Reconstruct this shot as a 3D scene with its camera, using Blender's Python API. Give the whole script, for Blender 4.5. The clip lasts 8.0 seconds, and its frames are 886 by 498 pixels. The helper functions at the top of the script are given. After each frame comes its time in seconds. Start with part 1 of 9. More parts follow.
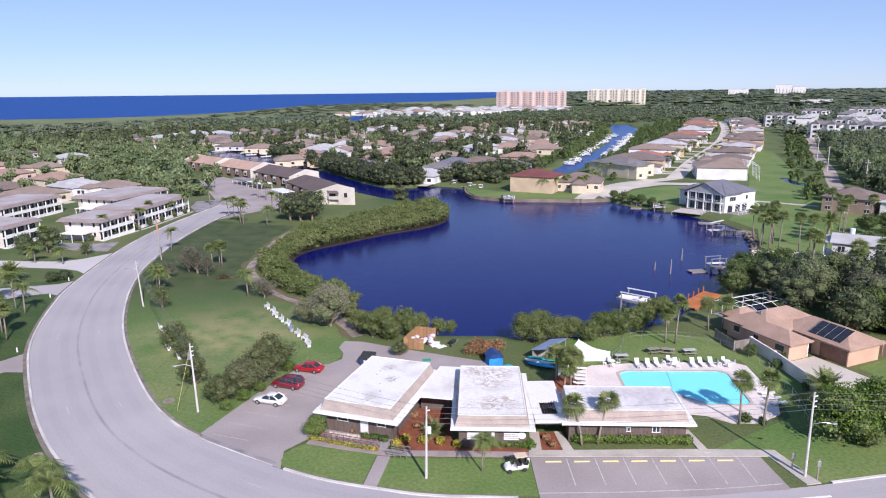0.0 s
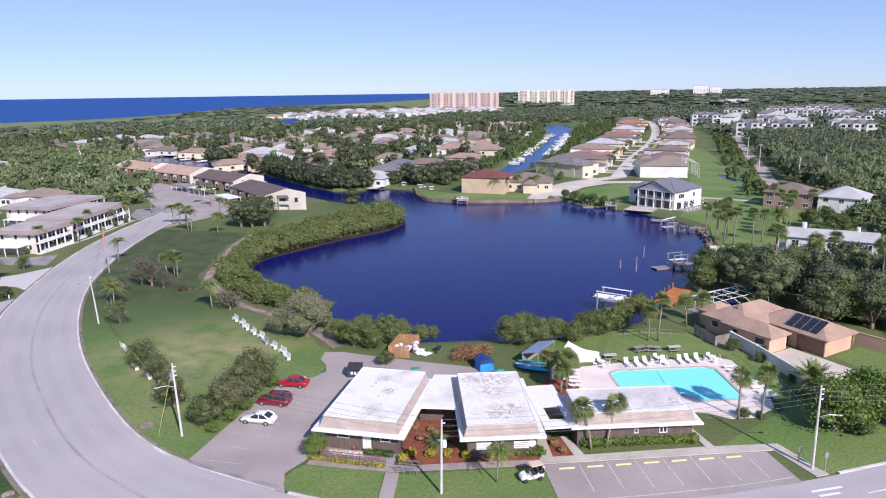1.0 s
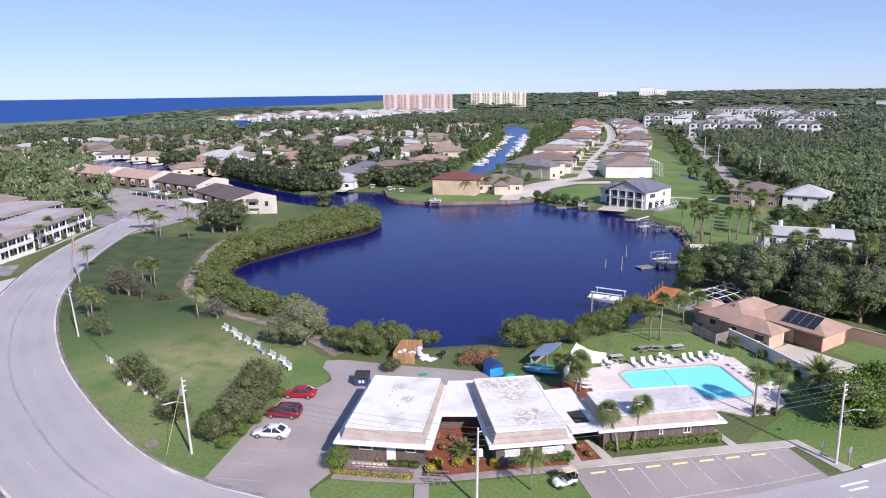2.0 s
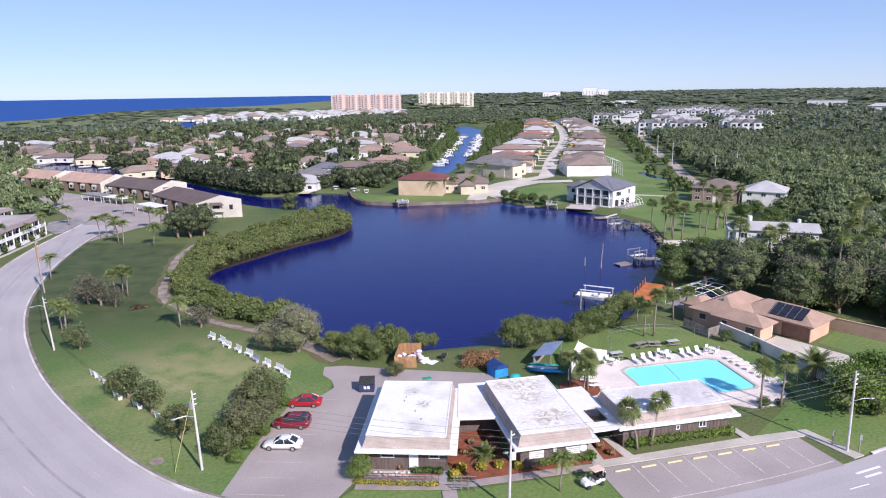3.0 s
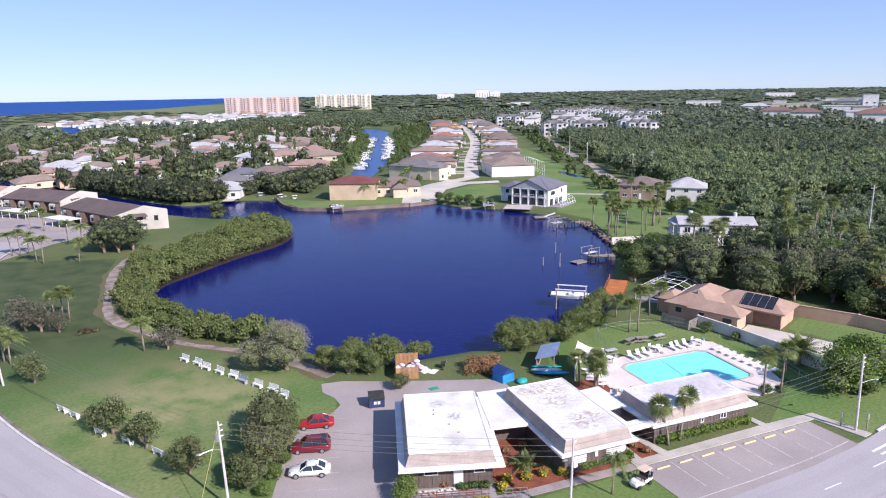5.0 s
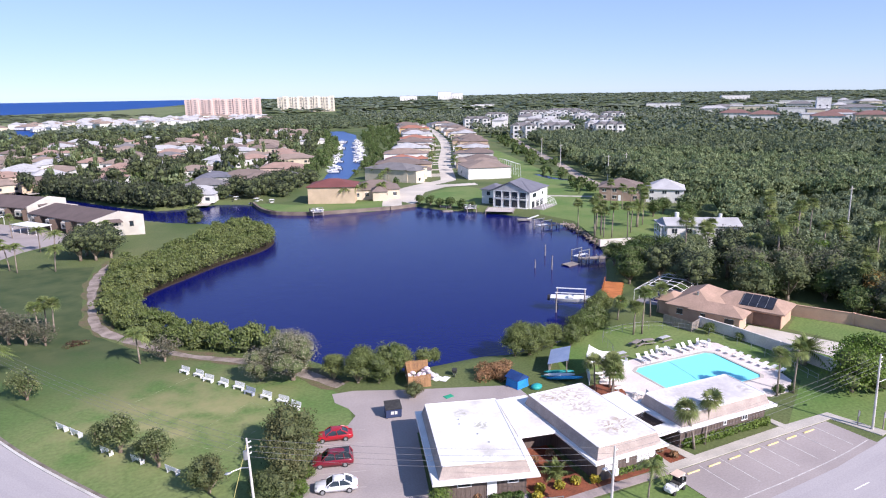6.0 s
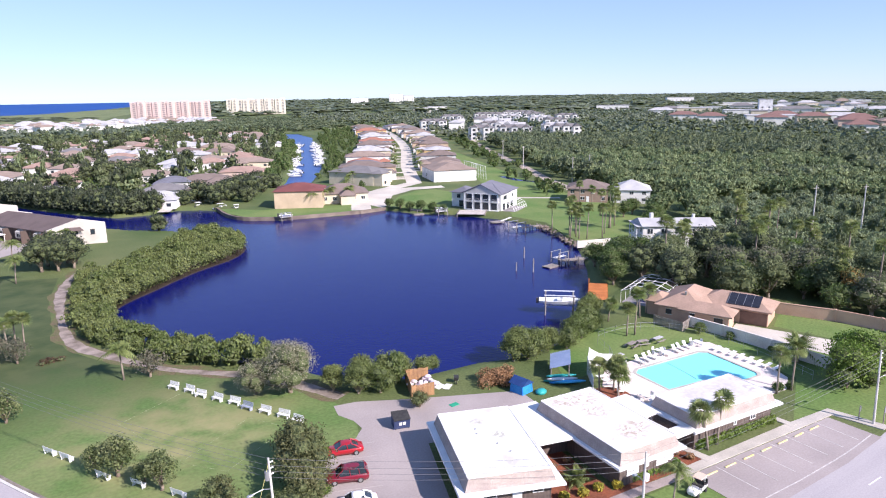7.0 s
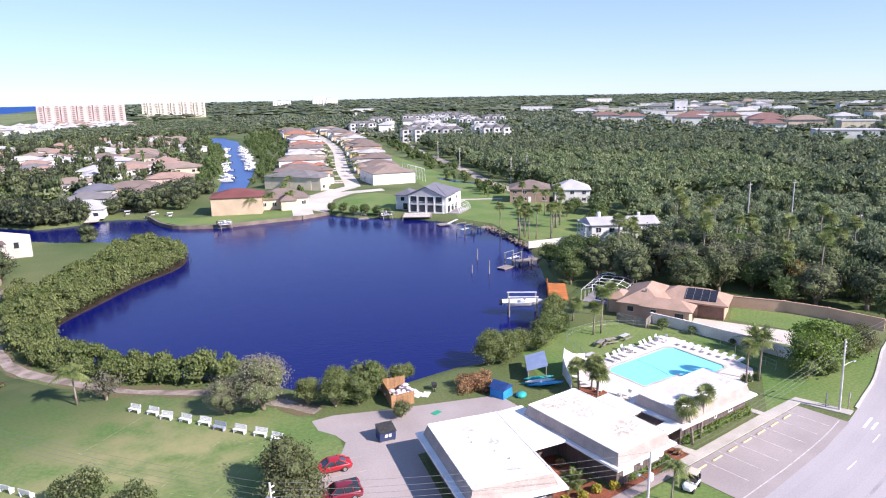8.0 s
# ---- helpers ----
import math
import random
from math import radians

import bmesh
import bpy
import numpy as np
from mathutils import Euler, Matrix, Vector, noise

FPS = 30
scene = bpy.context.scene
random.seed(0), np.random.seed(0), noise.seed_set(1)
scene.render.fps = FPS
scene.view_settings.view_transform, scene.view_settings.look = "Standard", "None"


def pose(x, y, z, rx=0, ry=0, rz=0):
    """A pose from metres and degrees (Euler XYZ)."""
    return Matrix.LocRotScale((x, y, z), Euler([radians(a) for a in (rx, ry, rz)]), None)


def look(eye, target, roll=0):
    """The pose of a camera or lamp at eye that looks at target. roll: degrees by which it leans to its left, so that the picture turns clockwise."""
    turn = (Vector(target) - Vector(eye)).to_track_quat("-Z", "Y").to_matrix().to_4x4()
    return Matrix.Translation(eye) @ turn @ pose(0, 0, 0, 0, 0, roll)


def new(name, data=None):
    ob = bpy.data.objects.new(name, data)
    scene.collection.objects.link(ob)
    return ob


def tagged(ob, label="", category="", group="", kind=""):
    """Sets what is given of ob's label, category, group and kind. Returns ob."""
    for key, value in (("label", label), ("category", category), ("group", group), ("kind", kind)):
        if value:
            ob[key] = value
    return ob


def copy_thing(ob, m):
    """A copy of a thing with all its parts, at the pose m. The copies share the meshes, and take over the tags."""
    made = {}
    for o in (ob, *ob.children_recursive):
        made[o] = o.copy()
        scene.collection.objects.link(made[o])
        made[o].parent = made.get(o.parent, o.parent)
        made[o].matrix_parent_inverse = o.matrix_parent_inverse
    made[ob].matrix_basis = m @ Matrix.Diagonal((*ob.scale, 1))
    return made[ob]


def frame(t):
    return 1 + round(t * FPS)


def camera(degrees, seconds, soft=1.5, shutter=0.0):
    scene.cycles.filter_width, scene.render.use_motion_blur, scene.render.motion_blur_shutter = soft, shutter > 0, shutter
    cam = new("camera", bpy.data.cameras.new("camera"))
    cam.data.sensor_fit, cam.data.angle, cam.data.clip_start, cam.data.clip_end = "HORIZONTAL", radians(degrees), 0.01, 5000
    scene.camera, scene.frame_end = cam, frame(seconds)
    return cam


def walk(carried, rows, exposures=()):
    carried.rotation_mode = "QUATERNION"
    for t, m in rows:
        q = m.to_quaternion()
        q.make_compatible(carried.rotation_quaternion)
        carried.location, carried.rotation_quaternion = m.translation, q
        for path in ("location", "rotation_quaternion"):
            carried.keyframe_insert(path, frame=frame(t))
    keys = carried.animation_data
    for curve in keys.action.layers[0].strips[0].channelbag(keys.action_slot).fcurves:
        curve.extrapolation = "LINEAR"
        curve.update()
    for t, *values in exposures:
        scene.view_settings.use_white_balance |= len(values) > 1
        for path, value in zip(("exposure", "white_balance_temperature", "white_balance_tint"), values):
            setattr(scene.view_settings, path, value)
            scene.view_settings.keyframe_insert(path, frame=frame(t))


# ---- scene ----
# the camera and its flight
cam = camera(66.5, 8.0, 1.1)
PATH = [
    (0, (1.628, -0.842, 38.438), (1.638, 1.103, 37.972), -0.6),
    (0.5, (-2.091, 0.627, 38.391), (-1.971, 2.568, 37.927), -0.8),
    (1, (-5.741, 2.118, 38.359), (-5.533, 4.052, 37.895), -0.8),
    (1.5, (-9.386, 3.578, 38.323), (-9.107, 5.503, 37.861), -0.7),
    (3, (-20.01, 7.833, 38.194), (-19.508, 9.713, 37.732), -0.8),
    (3.5, (-23.311, 9.397, 38.204), (-22.728, 11.254, 37.742), -0.7),
    (4, (-26.473, 11.093, 38.212), (-25.812, 12.923, 37.751), -0.8),
    (4.5, (-29.498, 12.926, 38.222), (-28.767, 14.729, 37.761), -0.9),
    (6, (-37.595, 19.222, 38.421), (-36.705, 20.954, 37.965), -0.8),
    (6.5, (-40.074, 21.504, 38.482), (-39.128, 23.207, 38.028), -0.7),
    (7, (-42.397, 23.864, 38.562), (-41.383, 25.528, 38.11), -0.8),
    (7.5, (-44.568, 26.284, 38.652), (-43.472, 27.895, 38.2), -1.0),
    (8, (-46.667, 28.829, 38.706), (-45.475, 30.371, 38.256), -1.0),
]
walk(cam, [(t, look(eye, target, roll)) for t, eye, target, roll in PATH], [(0, 0.3, 6300, 22), (3.5, 0.38, 6300, 22), (6, 0.56, 6350, 22), (8, 0.83, 6480, 23)])

# ---- world and sun ----
SUN_DIR = Vector((0.36, -0.93, 0.70)).normalized()
world = bpy.data.worlds.new("sky")
scene.world = world
world.use_nodes = True
wn = world.node_tree
bg = wn.nodes["Background"]
sky = wn.nodes.new("ShaderNodeTexSky")
sky.sky_type = "NISHITA"
sky.sun_disc = False
sky.sun_elevation = math.asin(SUN_DIR.z)
sky.sun_rotation = math.atan2(SUN_DIR.x, SUN_DIR.y)
sky.air_density, sky.dust_density, sky.ozone_density = 1.0, 0.0, 2.0
sky.altitude = 2500
tone = wn.nodes.new("ShaderNodeMix")
tone.data_type, tone.blend_type = "RGBA", "MULTIPLY"
tone.inputs["Factor"].default_value = 1.0
tone.inputs["B"].default_value = (0.735, 0.92, 1.21, 1)
soften = wn.nodes.new("ShaderNodeGamma")
soften.inputs[1].default_value = 0.54
wn.links.new(sky.outputs[0], soften.inputs[0])
wn.links.new(soften.outputs[0], tone.inputs["A"])
wn.links.new(tone.outputs["Result"], bg.inputs[0])
bg.inputs[1].default_value = 0.203
sun_data = bpy.data.lights.new("sun", "SUN")
sun_data.energy, sun_data.angle, sun_data.color = 4.8, radians(0.55), (1.0, 0.95, 0.87)
sun = new("sun", sun_data)
sun.matrix_world = look((0, 0, 300), Vector((0, 0, 300)) - SUN_DIR)


# ---- materials ----
def material(name, a, b=None, rough=0.8, scale=1.0, fine=12.0, bump=0.15, metal=0.0, vary=0.0, island=0.0, spec=0.3,
             edge=(0.35, 0.65), grain=0.12, coat=0.0, stretch=None):
    """A surface that goes from colour a to b in soft patches (scale per metre) with a fine grain on top."""
    m = bpy.data.materials.new(name)
    m.use_nodes = True
    nt = m.node_tree
    n, link = nt.nodes, nt.links.new
    p = n["Principled BSDF"]
    p.inputs["Roughness"].default_value = rough
    p.inputs["Metallic"].default_value = metal
    p.inputs["Specular IOR Level"].default_value = spec
    p.inputs["Coat Weight"].default_value = coat
    geo = n.new("ShaderNodeNewGeometry")
    where = geo.outputs["Position"]
    if stretch:
        mul = n.new("ShaderNodeVectorMath")
        mul.operation = "MULTIPLY"
        mul.inputs[1].default_value = stretch
        link(where, mul.inputs[0])
        where = mul.outputs[0]
    big = n.new("ShaderNodeTexNoise")
    big.inputs["Scale"].default_value = scale
    big.inputs["Detail"].default_value = 5
    link(where, big.inputs["Vector"])
    ramp = n.new("ShaderNodeMapRange")
    ramp.inputs[1].default_value, ramp.inputs[2].default_value = edge
    link(big.outputs["Fac"], ramp.inputs[0])
    mix = n.new("ShaderNodeMix")
    mix.data_type = "RGBA"
    mix.inputs["A"].default_value = (*a, 1)
    mix.inputs["B"].default_value = (*(b or a), 1)
    link(ramp.outputs[0], mix.inputs["Factor"])
    small = n.new("ShaderNodeTexNoise")
    small.inputs["Scale"].default_value = fine
    small.inputs["Detail"].default_value = 4
    link(where, small.inputs["Vector"])
    val = n.new("ShaderNodeMapRange")
    val.inputs[1].default_value, val.inputs[2].default_value = 0.3, 0.7
    val.inputs[3].default_value, val.inputs[4].default_value = 1 - grain, 1 + grain
    link(small.outputs["Fac"], val.inputs[0])
    value = val.outputs[0]
    for amount, node, socket in ((vary, "ShaderNodeObjectInfo", "Random"), (island, "ShaderNodeNewGeometry", "Random Per Island")):
        if amount:
            r = n.new(node)
            rr = n.new("ShaderNodeMapRange")
            rr.inputs[3].default_value, rr.inputs[4].default_value = 1 - amount, 1 + amount
            link(r.outputs[socket], rr.inputs[0])
            times = n.new("ShaderNodeMath")
            times.operation = "MULTIPLY"
            link(value, times.inputs[0])
            link(rr.outputs[0], times.inputs[1])
            value = times.outputs[0]
    hsv = n.new("ShaderNodeHueSaturation")
    link(mix.outputs["Result"], hsv.inputs["Color"])
    link(value, hsv.inputs["Value"])
    link(hsv.outputs[0], p.inputs["Base Color"])
    if bump:
        b_ = n.new("ShaderNodeBump")
        b_.inputs["Strength"].default_value = bump
        b_.inputs["Distance"].default_value = 0.05
        link(small.outputs["Fac"], b_.inputs["Height"])
        link(b_.outputs[0], p.inputs["Normal"])
    return m


def leaf_material(name, a, b, scale=0.12, island=0.35):
    m = material(name, a, b, rough=0.55, scale=scale, fine=1.3, bump=0, island=island, spec=0.25, grain=0.2)
    nt = m.node_tree
    p = nt.nodes["Principled BSDF"]
    tr = nt.nodes.new("ShaderNodeBsdfTranslucent")
    mixer = nt.nodes.new("ShaderNodeMixShader")
    mixer.inputs[0].default_value = 0.36
    nt.links.new(p.inputs["Base Color"].links[0].from_socket, tr.inputs["Color"])
    nt.links.new(p.outputs[0], mixer.inputs[1])
    nt.links.new(tr.outputs[0], mixer.inputs[2])
    nt.links.new(mixer.outputs[0], nt.nodes["Material Output"].inputs["Surface"])
    return m


def water_material(name, colour, rough, wave, strength, spec):
    m = bpy.data.materials.new(name)
    m.use_nodes = True
    nt = m.node_tree
    p = nt.nodes["Principled BSDF"]
    p.inputs["Base Color"].default_value = (*colour, 1)
    p.inputs["Roughness"].default_value = rough
    p.inputs["IOR"].default_value = 1.33
    p.inputs["Specular IOR Level"].default_value = spec
    geo = nt.nodes.new("ShaderNodeNewGeometry")
    hs = []
    for s in (wave, wave * 5):
        t = nt.nodes.new("ShaderNodeTexNoise")
        t.inputs["Scale"].default_value = s
        t.inputs["Detail"].default_value = 3
        nt.links.new(geo.outputs["Position"], t.inputs["Vector"])
        hs.append(t)
    add = nt.nodes.new("ShaderNodeMath")
    add.operation = "ADD"
    nt.links.new(hs[0].outputs["Fac"], add.inputs[0])
    nt.links.new(hs[1].outputs["Fac"], add.inputs[1])
    b = nt.nodes.new("ShaderNodeBump")
    b.inputs["Strength"].default_value = strength
    b.inputs["Distance"].default_value = 0.1
    nt.links.new(add.outputs[0], b.inputs["Height"])
    nt.links.new(b.outputs[0], p.inputs["Normal"])
    return m


def glass_material(name, tint):
    m = bpy.data.materials.new(name)
    m.use_nodes = True
    p = m.node_tree.nodes["Principled BSDF"]
    p.inputs["Base Color"].default_value = (*tint, 1)
    p.inputs["Roughness"].default_value = 0.05
    p.inputs["Specular IOR Level"].default_value = 0.6
    return m


M_GRASS = material("grass", (0.070, 0.110, 0.033), (0.128, 0.150, 0.058), 0.9, 0.05, 3.0, 0.5, grain=0.25)
M_LAWN = material("mown_lawn", (0.104, 0.176, 0.050), (0.205, 0.234, 0.094), 0.9, 0.045, 2.2, 0.4, grain=0.2, edge=(0.47, 0.75))
# the worn, dry middle of the croquet court
ln_ = M_LAWN.node_tree
lp = ln_.nodes["Principled BSDF"]
fresh = lp.inputs["Base Color"].links[0].from_socket
lgeo = ln_.nodes.new("ShaderNodeNewGeometry")
far_ = ln_.nodes.new("ShaderNodeVectorMath")
far_.operation = "DISTANCE"
far_.inputs[1].default_value = (-32.0, 104, 0)
ln_.links.new(lgeo.outputs["Position"], far_.inputs[0])
fade = ln_.nodes.new("ShaderNodeMapRange")
fade.inputs[1].default_value, fade.inputs[2].default_value = 20, 5
fade.inputs[3].default_value, fade.inputs[4].default_value = 0, 0.78
ln_.links.new(far_.outputs["Value"], fade.inputs[0])
blot = ln_.nodes.new("ShaderNodeTexNoise")
blot.inputs["Scale"].default_value = 0.22
blot.inputs["Detail"].default_value = 7
ln_.links.new(lgeo.outputs["Position"], blot.inputs["Vector"])
blotr = ln_.nodes.new("ShaderNodeMapRange")
blotr.inputs[1].default_value, blotr.inputs[2].default_value = 0.34, 0.62
ln_.links.new(blot.outputs["Fac"], blotr.inputs[0])
both = ln_.nodes.new("ShaderNodeMath")
both.operation = "MULTIPLY"
ln_.links.new(fade.outputs[0], both.inputs[0])
ln_.links.new(blotr.outputs[0], both.inputs[1])
dry = ln_.nodes.new("ShaderNodeMix")
dry.data_type = "RGBA"
dry.inputs["B"].default_value = (0.36, 0.315, 0.16, 1)
ln_.links.new(fresh, dry.inputs["A"])
ln_.links.new(both.outputs[0], dry.inputs["Factor"])
# cloud shade put into the lawn colour over the park north of the court
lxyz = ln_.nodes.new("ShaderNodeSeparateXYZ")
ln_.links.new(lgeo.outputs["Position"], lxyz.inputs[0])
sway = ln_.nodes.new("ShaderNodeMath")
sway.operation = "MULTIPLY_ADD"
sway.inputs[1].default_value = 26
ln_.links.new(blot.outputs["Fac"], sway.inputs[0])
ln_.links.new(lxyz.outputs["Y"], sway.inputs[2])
shade_edge = ln_.nodes.new("ShaderNodeMapRange")
shade_edge.inputs[1].default_value, shade_edge.inputs[2].default_value = 116, 146
ln_.links.new(sway.outputs[0], shade_edge.inputs[0])
shaded_lawn = ln_.nodes.new("ShaderNodeMix")
shaded_lawn.data_type = "RGBA"
shade_green = ln_.nodes.new("ShaderNodeMix")
shade_green.data_type = "RGBA"
shade_green.inputs["A"].default_value = (0.040, 0.068, 0.024, 1)
shade_green.inputs["B"].default_value = (0.078, 0.100, 0.040, 1)
ln_.links.new(blotr.outputs[0], shade_green.inputs["Factor"])
ln_.links.new(dry.outputs["Result"], shaded_lawn.inputs["A"])
ln_.links.new(shade_green.outputs["Result"], shaded_lawn.inputs["B"])
ln_.links.new(shade_edge.outputs[0], shaded_lawn.inputs["Factor"])
ln_.links.new(shaded_lawn.outputs["Result"], lp.inputs["Base Color"])
M_BRIGHT = material("watered_lawn", (0.100, 0.178, 0.044), (0.168, 0.218, 0.072), 0.9, 0.08, 2.5, 0.4, grain=0.2)
# verge grass, partly darkened for the palm shade lying on it
M_VERGE = material("shade_dark_grass", (0.038, 0.078, 0.020), (0.072, 0.108, 0.034), 0.9, 0.12, 3.0, 0.5, grain=0.3)
M_SIDE = material("side_street_paving", (0.50, 0.475, 0.47), (0.57, 0.545, 0.53), 0.9, 0.06, 6.0, 0.15, grain=0.08, spec=0.2)
M_ROAD = material("road_asphalt", (0.370, 0.345, 0.360), (0.435, 0.405, 0.412), 0.9, 0.05, 6.0, 0.15, grain=0.08, spec=0.2)
M_LOT = material("parking_asphalt", (0.315, 0.276, 0.268), (0.385, 0.338, 0.328), 0.9, 0.12, 5.0, 0.15, grain=0.08, spec=0.2)
M_TRACK = material("worn_wheel_track", (0.352, 0.328, 0.343), (0.425, 0.396, 0.404), 0.9, 0.05, 6.0, 0.15, edge=(0.35, 0.65), grain=0.08, spec=0.2)
M_GUTTER = material("gutter_dirt", (0.15, 0.125, 0.105), (0.26, 0.23, 0.20), 0.9, 0.5, 5.0, 0.2)
M_SEAM = material("tar_seam", (0.215, 0.20, 0.205), (0.33, 0.308, 0.315), 0.9, 0.4, 6.0, 0)
M_KERB = material("kerb_concrete", (0.66, 0.64, 0.61), (0.44, 0.42, 0.39), 0.9, 0.25, 7.0, 0.2)
M_WALK = material("pavement_concrete", (0.52, 0.48, 0.43), (0.40, 0.37, 0.33), 0.9, 0.35, 7.0, 0.2)
M_DRIVE = material("pale_concrete", (0.60, 0.55, 0.48), (0.48, 0.44, 0.39), 0.9, 0.1, 5.0, 0.2)
M_DECK = material("pool_deck_concrete", (0.74, 0.66, 0.62), (0.63, 0.55, 0.51), 0.8, 0.3, 6.0, 0.1)
M_DIRT = material("sandy_dirt", (0.36, 0.30, 0.27), (0.17, 0.14, 0.115), 0.95, 0.45, 4.0, 0.5)
M_MULCH = material("red_mulch", (0.26, 0.085, 0.045), (0.17, 0.06, 0.035), 0.95, 0.8, 9.0, 0.7, grain=0.3)
M_ROOF = material("white_flat_roof", (0.75, 0.74, 0.73), (0.56, 0.53, 0.50), 0.75, 0.22, 3.0, 0.08, edge=(0.54, 0.72), grain=0.05)
M_ROOF_WORN = material("worn_white_roof", (0.74, 0.72, 0.70), (0.62, 0.585, 0.55), 0.8, 0.34, 2.5, 0.1, edge=(0.50, 0.70), grain=0.10)
M_ROOF_GREY = material("grey_mottled_roof", (0.73, 0.71, 0.71), (0.57, 0.54, 0.54), 0.8, 0.22, 2.2, 0.1, edge=(0.46, 0.66), grain=0.08)


def wear(mat, spots, colour, scale, distort):
    """Stains round the given spots (x, y, radius, strength), broken up by a swirling noise."""
    nt = mat.node_tree
    p = nt.nodes["Principled BSDF"]
    clean = p.inputs["Base Color"].links[0].from_socket
    geo = nt.nodes.new("ShaderNodeNewGeometry")
    noise = nt.nodes.new("ShaderNodeTexNoise")
    noise.inputs["Scale"].default_value, noise.inputs["Detail"].default_value, noise.inputs["Distortion"].default_value = scale, 8, distort
    nt.links.new(geo.outputs["Position"], noise.inputs["Vector"])
    rough_ = nt.nodes.new("ShaderNodeMapRange")
    rough_.inputs[1].default_value, rough_.inputs[2].default_value = 0.46, 0.60
    nt.links.new(noise.outputs["Fac"], rough_.inputs[0])
    total = None
    for x, y, r, k in spots:
        d = nt.nodes.new("ShaderNodeVectorMath")
        d.operation = "DISTANCE"
        d.inputs[1].default_value = (x, y, 3.95)
        nt.links.new(geo.outputs["Position"], d.inputs[0])
        near = nt.nodes.new("ShaderNodeMapRange")
        near.inputs[1].default_value, near.inputs[2].default_value, near.inputs[3].default_value, near.inputs[4].default_value = r, r * 0.35, 0, k
        nt.links.new(d.outputs["Value"], near.inputs[0])
        if total is None:
            total = near.outputs[0]
        else:
            most = nt.nodes.new("ShaderNodeMath")
            most.operation = "MAXIMUM"
            nt.links.new(total, most.inputs[0])
            nt.links.new(near.outputs[0], most.inputs[1])
            total = most.outputs[0]
    amount = nt.nodes.new("ShaderNodeMath")
    amount.operation = "MULTIPLY"
    nt.links.new(total, amount.inputs[0])
    nt.links.new(rough_.outputs[0], amount.inputs[1])
    mix = nt.nodes.new("ShaderNodeMix")
    mix.data_type = "RGBA"
    mix.inputs["B"].default_value = (*colour, 1)
    nt.links.new(clean, mix.inputs["A"])
    nt.links.new(amount.outputs[0], mix.inputs["Factor"])
    nt.links.new(mix.outputs["Result"], p.inputs["Base Color"])


wear(M_ROOF, [(-5.0, 79.0, 1.2, 0.8), (-4.4, 75.6, 1.3, 0.8), (-6.9, 70.0, 1.6, 0.4), (-2.6, 71.5, 1.2, 0.3)], (0.36, 0.35, 0.27), 1.1, 1.5)
wear(M_ROOF_WORN, [(6.2, 77.6, 2.4, 0.9), (8.6, 76.9, 2.6, 0.9), (7.6, 74.3, 2.8, 0.7), (7.7, 68.7, 2.4, 0.9), (9.2, 69.4, 1.7, 0.8), (5.2, 68.6, 1.4, 0.5)], (0.40, 0.31, 0.23), 0.75, 3.0)
wear(M_ROOF_GREY, [(27.0, 68.6, 1.6, 0.7), (18, 72, 4, 0.35), (23, 69.6, 4, 0.3)], (0.40, 0.36, 0.34), 0.6, 2.0)
M_MANSARD = material("weathered_shingle", (0.44, 0.37, 0.33), (0.36, 0.30, 0.27), 0.9, 0.8, 9.0, 0.5, grain=0.15)
M_WHITE = material("white_paint", (0.80, 0.80, 0.79), (0.70, 0.70, 0.69), 0.6, 0.6, 6.0, 0.05, grain=0.04)
M_SIDING = material("dark_wood_siding", (0.110, 0.084, 0.074), (0.155, 0.120, 0.105), 0.85, 1.2, 9.0, 0.4, stretch=(4, 4, 0.4))
M_WOOD = material("fence_wood", (0.42, 0.24, 0.12), (0.30, 0.17, 0.09), 0.85, 0.9, 9.0, 0.4, stretch=(3, 3, 0.5), vary=0.15)
M_GREYWOOD = material("weathered_timber", (0.34, 0.30, 0.27), (0.24, 0.21, 0.19), 0.9, 0.8, 8.0, 0.4, vary=0.1)
M_POLE = material("pole_timber", (0.42, 0.38, 0.34), (0.30, 0.27, 0.24), 0.9, 0.8, 8.0, 0.3, stretch=(5, 5, 0.4))
M_POLEW = material("pale_pole_concrete", (0.60, 0.58, 0.55), (0.48, 0.46, 0.44), 0.9, 0.8, 8.0, 0.2)
M_METAL = material("galvanised_metal", (0.50, 0.51, 0.52), (0.40, 0.41, 0.42), 0.4, 1.0, 8.0, 0.05, metal=0.7)
M_WIRE = material("wire", (0.16, 0.16, 0.17), rough=0.6, bump=0)
M_DARK = material("dark_rubber", (0.03, 0.03, 0.032), (0.05, 0.05, 0.05), 0.8, 3.0, 12.0, 0.1)
M_PANE = glass_material("pale_far_glass", (0.20, 0.20, 0.21))
M_GLASS = glass_material("dark_glass", (0.03, 0.04, 0.05))
M_SCREEN = glass_material("screened_opening", (0.035, 0.035, 0.04))
M_PEACH = material("peach_stucco", (0.62, 0.41, 0.30), (0.54, 0.35, 0.26), 0.9, 0.4, 9.0, 0.2, grain=0.06)
M_PEACHROOF = material("tan_shingle", (0.42, 0.285, 0.22), (0.34, 0.235, 0.18), 0.9, 0.5, 6.0, 0.5, grain=0.15)
M_WALLWHITE = material("painted_block_wall", (0.74, 0.70, 0.66), (0.60, 0.55, 0.50), 0.9, 0.35, 6.0, 0.15)
M_SOLAR = material("solar_panel", (0.018, 0.020, 0.028), (0.03, 0.033, 0.045), 0.25, 2.0, 8.0, 0, spec=0.5)
M_BARK = material("bark", (0.20, 0.15, 0.11), (0.30, 0.25, 0.20), 0.95, 2.0, 10.0, 0.6)
